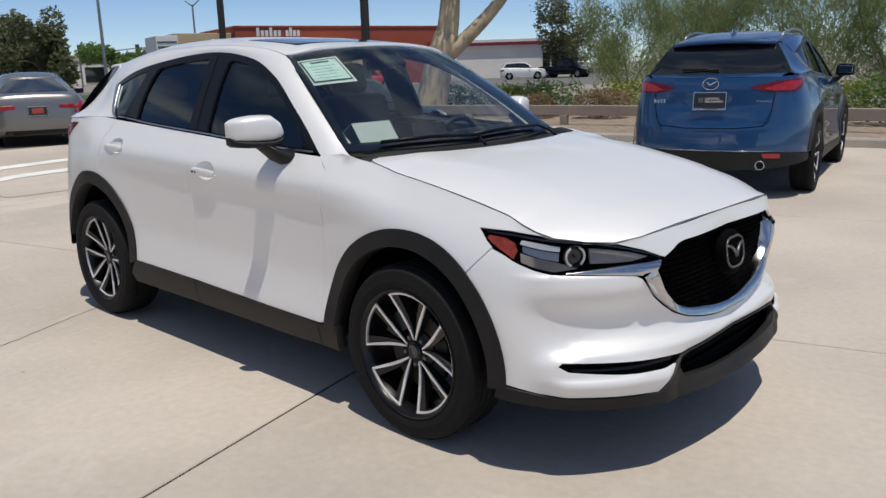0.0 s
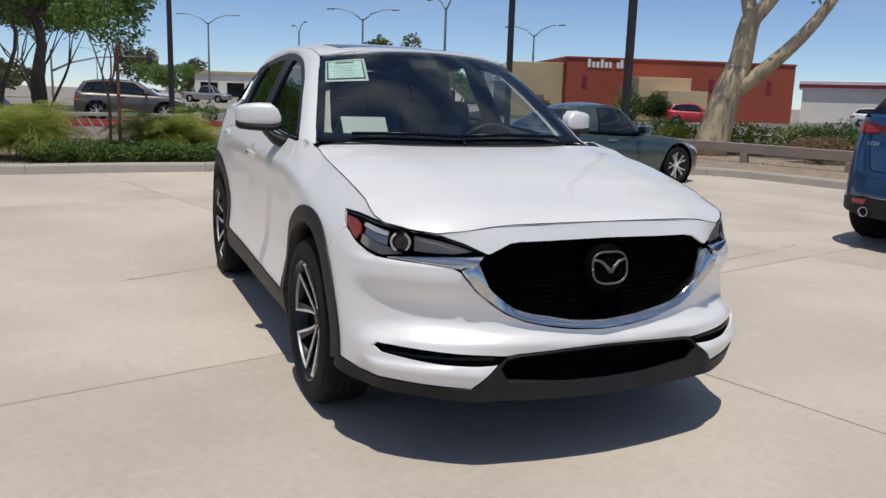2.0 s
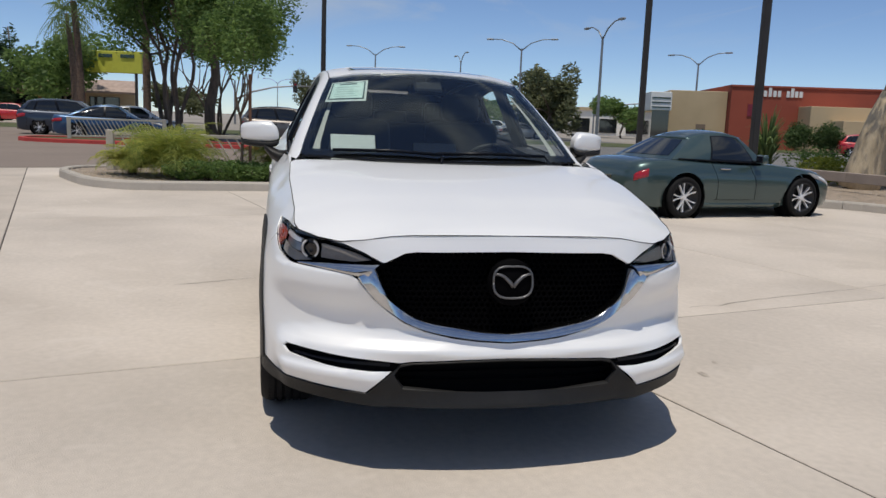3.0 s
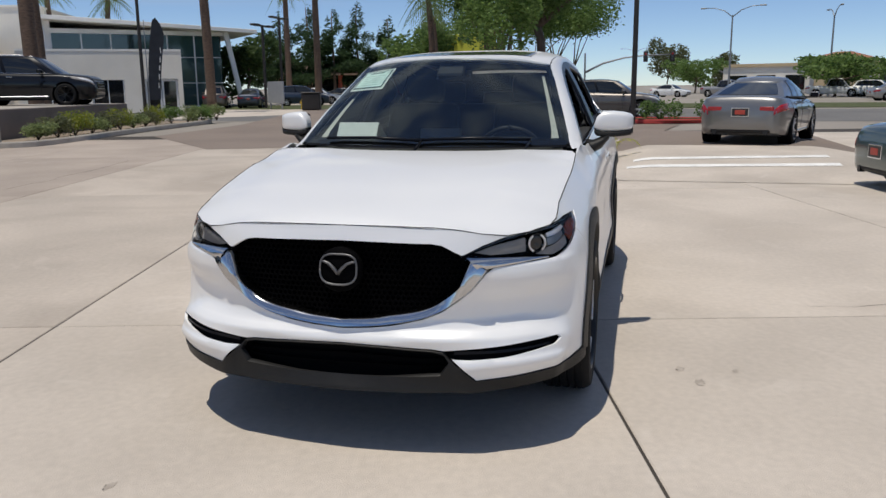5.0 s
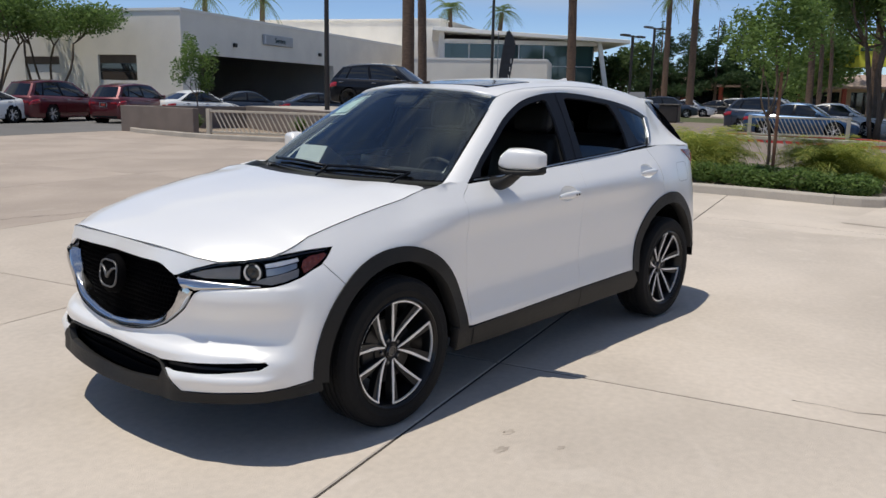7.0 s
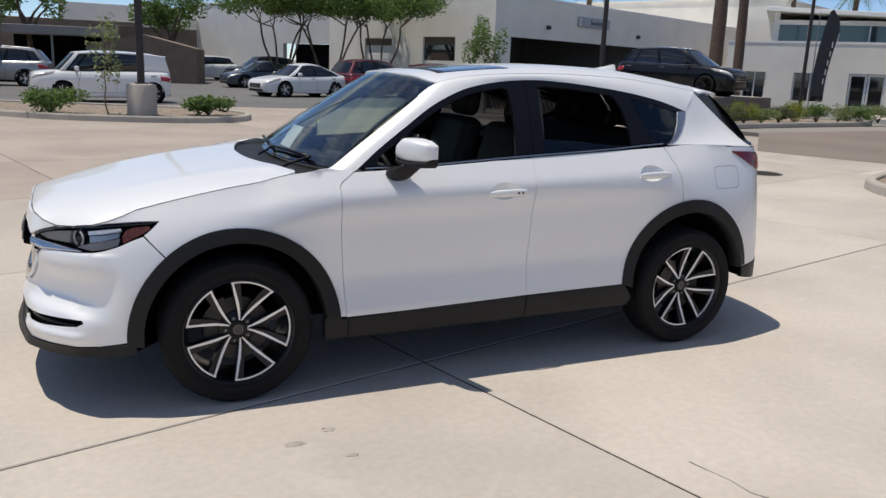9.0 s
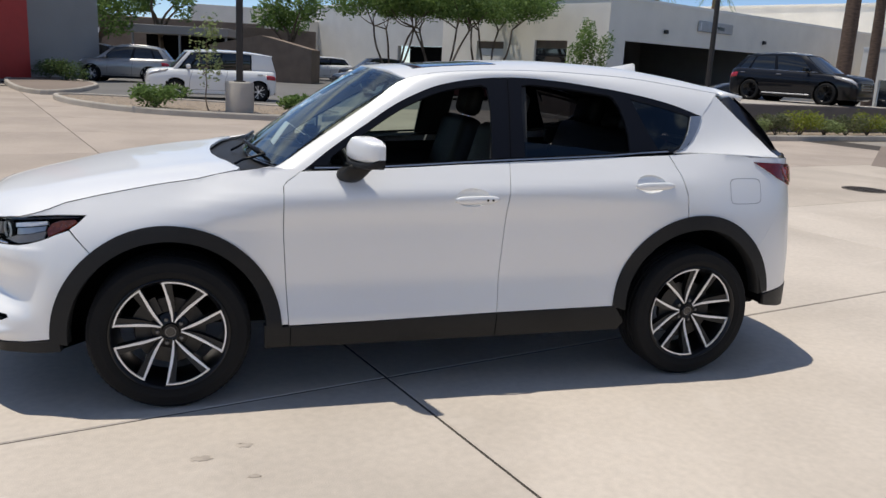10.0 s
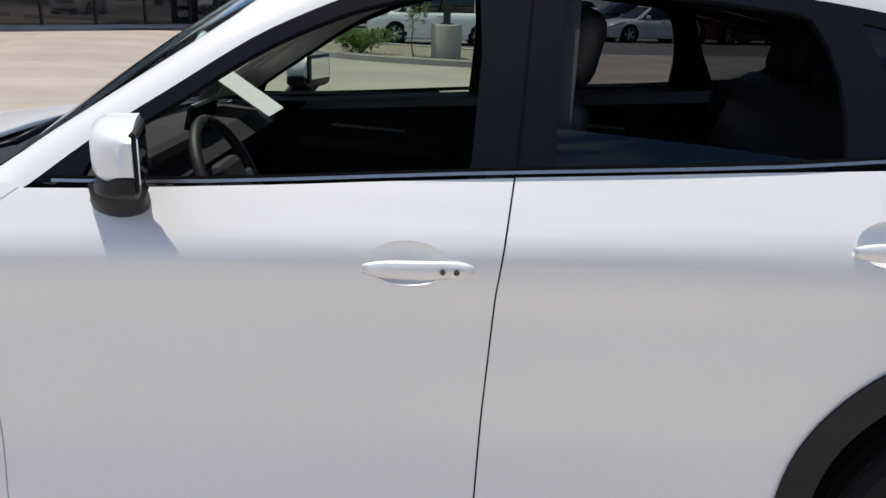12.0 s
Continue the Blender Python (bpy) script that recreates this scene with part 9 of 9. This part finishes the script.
for x in (7.5, 13.5):
    solid("bay_partition", (x, 11.5, 0.02), (x + 0.25, 13.0, 4.4), BROWNWALL, svc)
solid("bay_door", (3.0, 12.85, 0.02), (6.8, 12.99, 3.2), STUCCO_W, svc)
for x in (5.4, 17.1):
    wl = empty("wall_lamp")
    wl.parent = svc
    boxed("lamp_body", (0.34, 0.16, 0.24), (x, -0.10, 4.25), POLE, wl, bevel=0.03)
    boxed("lamp_bracket", (0.10, 0.06, 0.12), (x, -0.02, 4.33), POLE, wl, bevel=0.01)
sign = empty("wall_sign")
sign.parent = svc
solid("sign_panel", (8.8, -0.14, 4.52), (12.8, -0.02, 5.18), SIGNGREY, sign, 0.03)
lettering("sign_text", "Service", pose(11.0, -0.155, 4.70, 90, 0, 0), 0.50, INK, sign)
boxed("sign_mark", (0.12, 0.03, 0.5), (9.0, -0.15, 4.85), SIGNWHITE, sign, bevel=0.01)
solid("upper_block", (35.0, -3.8, 0.0), (50.0, 26.0, 8.4), STUCCO, svc)
solid("upper_coping", (34.9, -3.9, 8.4), (50.1, 26.1, 8.55), STUCCO_W, svc)

# showroom with sloping roof
show = empty("showroom_building", pose(-56.5, -31.0, 0, 0, 0, -47.5), "white showroom with sloping roof and tall green glass", "building")
solid("rear_wall", (1.6, -12.0, 0.0), (14.5, -11.7, 6.4), STUCCO_W, show)
solid("side_wall", (14.2, -11.7, 0.0), (14.6, -0.1, 6.5), STUCCO_W, show)
solid("plinth", (1.85, -0.15, 0.0), (14.2, 0.0, 0.15), STUCCO_W, show)
for i in range(6):
    x0, x1 = 1.85 + i * 2.06, 1.85 + (i + 1) * 2.06
    for z0, z1 in ((0.15, 1.9), (1.95, 3.9), (3.95, 5.6)):
        solid("pane", (x0 + 0.05, -0.10, z0), (x1 - 0.05, -0.06, z1), SHOPGLASS, show)
    solid("mullion", (x1 - 0.05, -0.14, 0.15), (x1 + 0.05, -0.02, 5.65), SIGNWHITE, show)
for z in (1.9, 3.9):
    solid("transom", (1.85, -0.13, z), (14.2, -0.03, z + 0.06), SIGNWHITE, show)
solid("header", (1.6, -0.35, 5.62), (14.5, 0.02, 5.95), STUCCO_W, show)
for z0, z1 in ((0.15, 1.9), (1.95, 3.9), (3.95, 5.6)):
    solid("side_pane", (1.78, -10.0, z0), (1.84, -0.2, z1), SHOPGLASS, show)
bm = bmesh.new()
box(bm, (16.0, 15.0, 0.30), (7.2, -6.0, 6.30), (0, -2.6, 0), 0.02)
part("roof", bm, STUCCO_W, show)
bm = bmesh.new()
box(bm, (0.35, 0.35, 6.4), (0.95, 0.5, 3.0), (0, 11, 0), 0.02)
part("slanted_column", bm, STUCCO_W, show)
low = empty("annex_building", pose(-41.6, -27.6, 0, 0, 0, math.degrees(math.atan2(-0.85, 0.53))), "low cream annex with small dark door and window", "building")
for x0, x1, z0, z1 in ((0, 0.3, 0, 3.8), (0.3, 2.3, 2.1, 3.8), (2.3, 3.5, 0, 3.8), (3.5, 5.4, 2.05, 3.8), (3.5, 5.4, 0, 0.35), (5.4, 7.0, 0, 3.8), (7.0, 8.4, 2.05, 3.8), (7.0, 8.4, 0, 0.35), (8.4, 9.5, 0, 3.8)):
    solid("front_wall", (x0, -0.3, z0), (x1, 0.0, z1), STUCCO, low)
solid("side_wall", (0, -9, 0), (0.3, -0.3, 3.8), STUCCO, low)
solid("roof", (0, -9, 3.8), (9.5, 0.03, 3.92), STUCCO_W, low)
for x0, x1 in ((0.3, 1.3), (1.3, 2.3)):
    leaf = solid("door", (x0 + 0.02, -0.22, 0.0), (x1 - 0.02, -0.16, 2.08), SIGNWHITE, low)
    solid("door_pane", (x0 + 0.14, -0.155, 0.20), (x1 - 0.14, -0.145, 1.95), DARKGLASS, low)
for x0, x1 in ((3.5, 5.4), (7.0, 8.4)):
    solid("window", (x0 + 0.02, -0.2, 0.37), (x1 - 0.02, -0.15, 2.03), DARKGLASS, low)
    for xm in (x0 + 0.02, (x0 + x1) / 2 - 0.03, x1 - 0.08):
        solid("window_frame", (xm, -0.148, 0.37), (xm + 0.06, -0.11, 2.03), SIGNWHITE, low)

# display planter wall
pw = empty("planter_wall", None, "taupe rendered low wall round the raised display", "wall")


def wall_run(a, b, z0, z1, thick, material, parent, name="wall_panel"):
    L = math.dist(a, b)
    ang = math.degrees(math.atan2(b[1] - a[1], b[0] - a[0]))
    return boxed(name, (L, thick, z1 - z0), ((a[0] + b[0]) / 2, (a[1] + b[1]) / 2, (z0 + z1) / 2), material, parent, (0, 0, ang), 0.01)


wall_run((-12.6, -15.9), (-22.0, -18.1), 0, 0.92, 0.22, TAUPE_WALL, pw)
wall_run((-22.0, -18.1), (-21.2, -21.8), 0, 0.92, 0.22, TAUPE_WALL, pw)
wall_run((-21.2, -21.8), (-14.2, -22.4), 0, 0.92, 0.22, TAUPE_WALL, pw)
wall_run((-12.6, -15.9), (-14.2, -22.4), 0, 0.92, 0.22, TAUPE_WALL, pw)
wall_run((-10.2, -24.2), (-10.5, -20.0), 0, 0.90, 0.22, TAUPE_WALL, pw)
wall_run((-10.2, -24.2), (-14.2, -22.4), 0, 0.90, 0.22, TAUPE_WALL, pw)
part("display_deck", slab_solid([(-12.7, -16.0), (-21.9, -18.1), (-21.1, -21.7), (-14.1, -22.3)], 0.5, 0.93), KERB, pw)

# dealership front with the red column
dl = empty("dealership_building", pose(9.1, -33.2, 0, 0, 0, 52), "dark glazed dealership front with a red column", "building")
solid("red_column", (-0.75, -0.5, 0.0), (0.75, 0.6, 7.0), surface("red_panel", (0.42, 0.035, 0.03), rough=0.5, var=0.04), dl)
solid("grey_wall", (-5.2, -0.35, 0.0), (-0.75, 0.0, 7.0), GREYWALL, dl)
solid("grey_wall", (-5.2, -14.0, 0.0), (-4.9, -0.35, 7.0), GREYWALL, dl)
for i in range(8):
    x0 = 0.9 + i * 2.0
    solid("pane", (x0, -0.30, 0.1), (x0 + 1.92, -0.26, 4.2), DARKGLASS, dl)
    solid("mullion", (x0 + 1.92, -0.34, 0.0), (x0 + 2.0, -0.20, 4.2), POLE, dl)
solid("header", (0.75, -0.5, 4.2), (18.0, 0.3, 7.0), GREYWALL, dl)
solid("threshold", (0.75, -0.3, 0.0), (18.0, 0.9, 0.08), KERB, dl)
solid("roof", (-5.2, -14, 7.0), (18, 0.4, 7.2), STUCCO_W, dl)
rk = empty("wheel_rack", pose(10.0, -31.2, 0.0, 0, 0, 52), "black display rack with shelves of wheels", "rack")
for z in (0.15, 0.6, 1.05, 1.5):
    boxed("shelf", (1.0, 0.4, 0.04), (0, 0.7, z), POLE, rk, bevel=0.005)
    for x in (-0.3, 0.0, 0.3):
        boxed("item", (0.18, 0.3, 0.14), (x, 0.7, z + 0.10), SATINCHROME if x else DARK, rk, bevel=0.03)
for x in (-0.5, 0.5):
    boxed("upright", (0.05, 0.4, 1.7), (x, 0.7, 0.85), POLE, rk, bevel=0.005)

# back of the yard: brown wall, carport, shade shelter, grey building
yard = empty("yard_building", pose(0, 0, 0), "brown block and grey buildings behind the service yard", "building")
wall_run((14, -66), (-3.5, -63), 0, 3.9, 0.4, BROWNWALL, yard)
wall_run((-3.5, -63), (-9.5, -70), 0, 4.6, 0.4, STUCCO, yard)
wall_run((-1.5, -58.5), (-7.2, -60.5), 0, 3.5, 0.4, BROWNWALL, yard)
wall_run((16, -72), (2.2, -72), 0, 4.2, 0.4, TANWALL, yard)
wall_run((2.2, -71.9), (-8, -72), 0, 5.6, 0.4, STUCCO, yard)
for i in range(3):
    boxed("window", (2.2, 0.1, 1.5), (10 - 4.5 * i, -64.9 + 0.75 * i * 0.6, 2.2), STUCCO_W, yard, (0, 0, -10), 0.02)
cp = empty("carport", pose(2.2, -50.5, 0, 0, 0, -12), "flat grey carport on posts", "carport")
boxed("canopy", (6.0, 4.0, 0.5), (0, 0, 2.75), GREYWALL, cp, bevel=0.02)
for x in (-2.8, 0, 2.8):
    rod("post", 0.07, 0.07, 2.5, (x, 1.8, 1.25), GALV, cp)
boxed("back_wall", (6.0, 0.2, 2.5), (0, -1.9, 1.25), DARK, cp)
sh = empty("shade_shelter", pose(-2.6, -47.5, 0, 0, 0, -15), "brown canvas shade shelter with a low gable", "shelter")
v = [(-3, -2, 2.0), (3, -2, 2.0), (3, 2, 2.0), (-3, 2, 2.0), (0, -2, 2.7), (0, 2, 2.7), (-3, -2, 0), (3, -2, 0), (3, 2, 0), (-3, 2, 0)]
link("canvas", mesh_of("canvas", v, [(0, 4, 5, 3), (4, 1, 2, 5), (3, 5, 2), (0, 1, 4), (6, 0, 3, 9), (1, 7, 8, 2), (9, 3, 2, 8), (7, 1, 0, 6)]), BROWNWALL, sh, smooth=False)

# red shop with pale letters, tan wing, marquee
bp = empty("red_shop_building", pose(-57.0, 35.6, 0, 0, 0, math.degrees(math.atan2(20.3, 6.2))), "brick-red flat-roofed workshop with white lettering and tan wings", "building")
solid("front_wall", (0.5, 0.0, 0.0), (21.5, 0.4, 5.1), REDWALL, bp)
solid("side_wall", (0.5, 0.4, 0.0), (0.9, 12, 5.1), REDWALL, bp)
solid("side_wall", (21.1, 0.4, 0.0), (21.5, 12, 5.1), REDWALL, bp)
solid("coping", (0.45, -0.08, 5.1), (21.55, 12, 5.25), REDWALL, bp)
for x, h in ((2.45, 0.75), (2.85, 0.5), (3.22, 0.5), (3.60, 0.75), (3.98, 0.5), (4.35, 0.5), (5.05, 0.5), (5.38, 0.75), (5.72, 0.5), (6.08, 0.5)):
    boxed("sign_bar", (0.26, 0.05, h), (x, -0.045, 4.35 + h / 2), SIGNWHITE, bp, (0, 0, 0), 0.01)
solid("tan_block", (6.0, -3.0, 0.0), (10.6, -0.02, 3.6), TANWALL, bp, 0.02)
solid("tan_block", (7.6, -5.6, 0.0), (11.0, -3.02, 2.5), TANWALL, bp, 0.02)
for x in (1.9, 13.5, 18.9):
    solid("vent_slit", (x, -0.06, 2.7), (x + 0.45, -0.005, 3.7), SIGNRED, bp)
solid("tan_wing", (-4.3, 1.0, 0.0), (0.45, 8.0, 4.7), TANWALL, bp, 0.03)
solid("tan_wing_door", (-2.0, 0.94, 0.0), (-1.2, 0.99, 1.9), BROWNWALL, bp)
mq = empty("marquee_sign")
mq.parent = bp
solid("marquee_board", (-6.3, -1.6, 2.9), (-4.6, 3.0, 4.4), SIGNWHITE, mq, 0.03)
for i in range(3):
    solid("marquee_line", (-6.2, -1.64, 3.1 + 0.38 * i), (-4.7, -1.61, 3.2 + 0.38 * i), INK, mq)
solid("marquee_base", (-6.1, -1.2, 0.0), (-4.7, 2.6, 2.9), DARKGLASS, mq)
for i, (x, y) in enumerate([(-45.4, 35.2), (-44.2, 36.6)]):
    shrub("round clipped dark green bush before the workshop", (x, y, 0), (2.5, 2.5, 2.4), 4200, 0.09, LEAF_DARK, 320 + i, group="round bushes before the workshop")
for i, (x, y) in enumerate([(-52.2, 44.5), (-51.0, 47.5), (-56.0, 33.4)]):
    shrub("round dark green bush before the workshop", (x, y, 0), (2.2, 2.0, 1.6), 900, 0.12, LEAF_DARK, 300 + i)

wb_ = empty("pale_shop_building", pose(-57.5, 64.5, 0, 0, 0, 38), "white flat shop with a crimson roof band", "building")
solid("front_wall", (0, 0, 0), (13.5, 9, 3.3), STUCCO_W, wb_)
solid("roof_fascia", (-0.3, -0.3, 3.3), (13.8, 9.3, 4.2), SIGNWHITE, wb_, 0.05)
solid("roof_band", (-0.34, -0.34, 3.5), (13.84, 9.34, 3.85), SIGNRED, wb_)
for i in range(4):
    solid("window", (9.5 + i, -0.05, 0.8), (10.3 + i, 0.03, 2.6), DARKGLASS, wb_)

plz = empty("plaza_building", pose(-143.0, 14.0, 0, 0, 0, math.degrees(math.atan2(32, 13))), "long tan shopping plaza with a tile-roofed tower", "building")
solid("front_wall", (0, 0, 0), (52, 20, 4.2), STUCCO, plz)
solid("parapet", (-0.3, -0.3, 4.2), (52.3, 20, 4.7), TANWALL, plz)
solid("tower", (15, -2, 0), (22, 6, 5.2), TANWALL, plz)
bm = bmesh.new()
cyl(bm, 6.6, 1.5, 1.1, (18.5, 2, 5.75), (0, 0, 45), 4)
part("tower_roof", bm, ROOFTILE, plz)
for i in range(11):
    solid("shop_window", (1 + i * 4.6, -0.10, 0.4), (4 + i * 4.6, 0.02, 2.8), DARKGLASS, plz)

mall = empty("strip_mall_building", pose(-84.0, -42.0, 0, 0, 0, math.degrees(math.atan2(26, -4))), "low tile-roofed strip mall behind the pines", "building")
solid("front_wall", (0, 0, 0), (26, 9, 3.2), TANWALL, mall)
bm = bmesh.new()
box(bm, (26.6, 3.4, 0.25), (13, -0.5, 3.6), (22, 0, 0), 0.02)
part("roof", bm, surface("weathered_pale_tiles", (0.42, 0.32, 0.27), rough=0.9, var=0.12, scale=2), mall)
for i in range(6):
    solid("shop_window", (1 + i * 4.1, -0.10, 0.3), (4 + i * 4.1, 0.02, 2.5), DARKGLASS, mall)
    rod("column", 0.25, 0.25, 2.9, (0.5 + i * 4.1, -1.6, 1.45), REDWALL, mall)
ysn = empty("roadside_sign", pose(-76.0, -16.9, 0, 0, 0, 75), "wide lime-yellow roadside sign on two posts", "sign")
boxed("sign_board", (7.2, 0.4, 2.0), (0, 0, 5.6), YELLOW, ysn, bevel=0.05)
for x in (-2.4, 0.2, 2.3):
    boxed("sign_bar", (1.3, 0.1, 0.32), (x, -0.24, 6.15), INK, ysn, bevel=0.02)
for x in (-3, 3):
    rod("post", 0.14, 0.14, 4.7, (x, 0, 2.35), POLE, ysn)


# ---- poles and street furniture ----
def lamp_pole(at, height, r, label, base=0.0, material=POLE, heads=False, square=True):
    root = empty("lamp_post", pose(*at), label, "lamp post")
    if base:
        v, f = lathe([(0.0, base), (0.34, base), (0.36, base - 0.03), (0.36, 0.0)], 28)
        link("concrete_base", mesh_of("concrete_base", [(x, z, y) for x, y, z in v], f), KERB, root)
    boxed("base_plate", (r * 3.2, r * 3.2, 0.03), (0, 0, base + 0.015), material, root, bevel=0.004)
    if square:
        boxed("shaft", (r * 1.9, r * 1.9, height - base), (0, 0, base + (height - base) / 2), material, root, bevel=r * 0.25)
    else:
        rod("shaft", r, r * 0.7, height - base, (0, 0, base + (height - base) / 2), material, root)
    if heads:
        boxed("arm", (2.2, 0.08, 0.08), (0, 0, height - 0.1), material, root, bevel=0.01)
        for x in (-1.1, 1.1):
            boxed("lamp_head", (0.9, 0.45, 0.14), (x, 0, height - 0.05), material, root, bevel=0.03)
    return root


lamp_pole((-24.8, -19.1, 0), 9.0, 0.075, "slim dark lamp post by the drive", square=False)
lamp_pole((-13.4, -16.9, 0), 9.0, 0.085, "slim dark lamp post in the planter", square=False)
lamp_pole((0.3, -17.2, 0.1), 9.0, 0.09, "dark square lamp post on a concrete drum", base=0.78)
lamp_pole((-25.3, 0.7, 0), 10.0, 0.10, "tall dark lamp post by the street", square=False)
lamp_pole((-14.3, 8.2, 0.1), 9.0, 0.07, "dark bronze square lamp post on the verge")
lamp_pole((-8.7, 7.9, 0.1), 9.0, 0.072, "dark bronze square lamp post on the verge")
lamp_pole((-50.6, -26.3, 0), 6.0, 0.09, "dark twin-headed car park lamp", heads=True)
lamp_pole((-58.4, -28.6, 0), 7.2, 0.09, "dark twin-headed car park lamp", heads=True)
for x, y, h, turn in ((-92.0, 10.2, 8.9, 70), (-72.0, 22.2, 8.6, 60), (-51.1, 22.0, 7.8, 0), (-92.9, 20.8, 8.6, 0), (-70.0, 40.0, 8.0, 30), (-195.0, -1.5, 9.0, 80)):
    root = empty("street_lamp", pose(x, y, 0, 0, 0, turn), "tall grey street lamp with curved twin arms", "street lamp")
    rod("shaft", 0.13, 0.08, h, (0, 0, h / 2), GALV, root)
    for s in (1, -1):
        piped("arm", [(0, 0, h - 0.2), (s * 0.9, 0, h + 0.5), (s * 2.0, 0, h + 0.85), (s * 3.0, 0, h + 0.9)], [0.06, 0.05, 0.045, 0.04], GALV, root)
        boxed("lamp_head", (0.7, 0.3, 0.14), (s * 3.2, 0, h + 0.88), GALV, root, bevel=0.04)
for x, y, turn in ((-99.7, -6.4, 90), (-145.0, 14.9, -90), (-106.6, 44.0, 70)):
    root = empty("traffic_signal", pose(x, y, 0, 0, 0, turn), "grey traffic signal mast with dark signal heads", "traffic signal")
    rod("shaft", 0.14, 0.10, 5.4, (0, 0, 2.7), GALV, root)
    piped("mast_arm", [(0, 0, 3.0), (2.2, 0, 4.1), (4.8, 0, 4.75), (7.4, 0, 5.0), (11.2, 0, 5.1)], [0.14, 0.12, 0.10, 0.08, 0.06], GALV, root)
    for xx in (7.4, 10.6):
        hd = empty("signal_head")
        hd.parent = root
        boxed("housing", (0.36, 0.22, 1.05), (xx, -0.1, 4.85), POLE, hd, bevel=0.03)
        boxed("backplate", (0.55, 0.03, 1.3), (xx, 0.03, 4.85), POLE, hd, bevel=0.01)
        for q in range(3):
            rod("signal_lens", 0.12, 0.12, 0.05, (xx, -0.22, 5.17 - 0.32 * q), REDLENS if q == 0 else GLOSSBLACK, hd, (90, 0, 0), 14)
fl = empty("flag_banner", pose(-25.6, -19.4, 0.1), "dark feather-shaped advertising flag on a thin pole", "banner")
rod("flag_pole", 0.025, 0.015, 4.2, (0, 0, 2.1), GALV, fl)
n = 14
v, f = [], []
for i in range(n + 1):
    t = i / n
    z = 0.9 + 3.3 * t
    w = 0.62 * (1 - max(0, (t - 0.72) / 0.28) ** 2 * 0.8) * (0.75 + 0.25 * t)
    sway = 0.35 * t * t
    v += [(-sway * 0.6, sway * 0.8, z), (-sway * 0.6 - w * 0.7, sway * 0.8 + w * 0.75, z + 0.1 * t)]
for i in range(n):
    f.append((2 * i, 2 * i + 1, 2 * i + 3, 2 * i + 2))
ob = link("flag_cloth", mesh_of("flag_cloth", v, f), surface("dark_flag_cloth", (0.03, 0.035, 0.045), rough=0.8), fl)
for i in range(5):
    boxed("flag_print", (0.03, 0.03, 0.22), (-0.26 - 0.03 * i, 0.34 + 0.03 * i, 1.5 + 0.36 * i), WHITEINK, fl, (0, 0, 45), 0.004)
hy = empty("fire_hydrant", pose(-47.1, -21.8, 0), "yellow fire hydrant at the far kerb", "hydrant")
rod("barrel", 0.16, 0.14, 0.6, (0, 0, 0.3), HYDRANT, hy)
rod("bonnet", 0.15, 0.05, 0.2, (0, 0, 0.70), HYDRANT, hy)
rod("nozzle", 0.07, 0.07, 0.42, (0, 0, 0.45), HYDRANT, hy, (90, 0, 0))
bd = empty("notice_board", pose(-47.3, -23.9, 0, 0, 0, 60), "pale standing notice board at the far kerb", "sign")
boxed("panel", (1.9, 0.1, 1.5), (0, 0, 1.15), SIGNGREY, bd, bevel=0.02)
for x in (-0.7, 0.7):
    boxed("leg", (0.1, 0.08, 0.5), (x, 0, 0.25), GALV, bd, bevel=0.01)
uc = empty("utility_cabinet", pose(-45.3, -20.4, 0, 0, 0, 20), "dark green utility cabinet", "cabinet")
boxed("cabinet_body", (2.0, 1.2, 1.1), (0, 0, 0.55), POLE, uc, bevel=0.08)
boxed("cabinet_lid", (2.1, 1.3, 0.08), (0, 0, 1.13), POLE, uc, bevel=0.02)
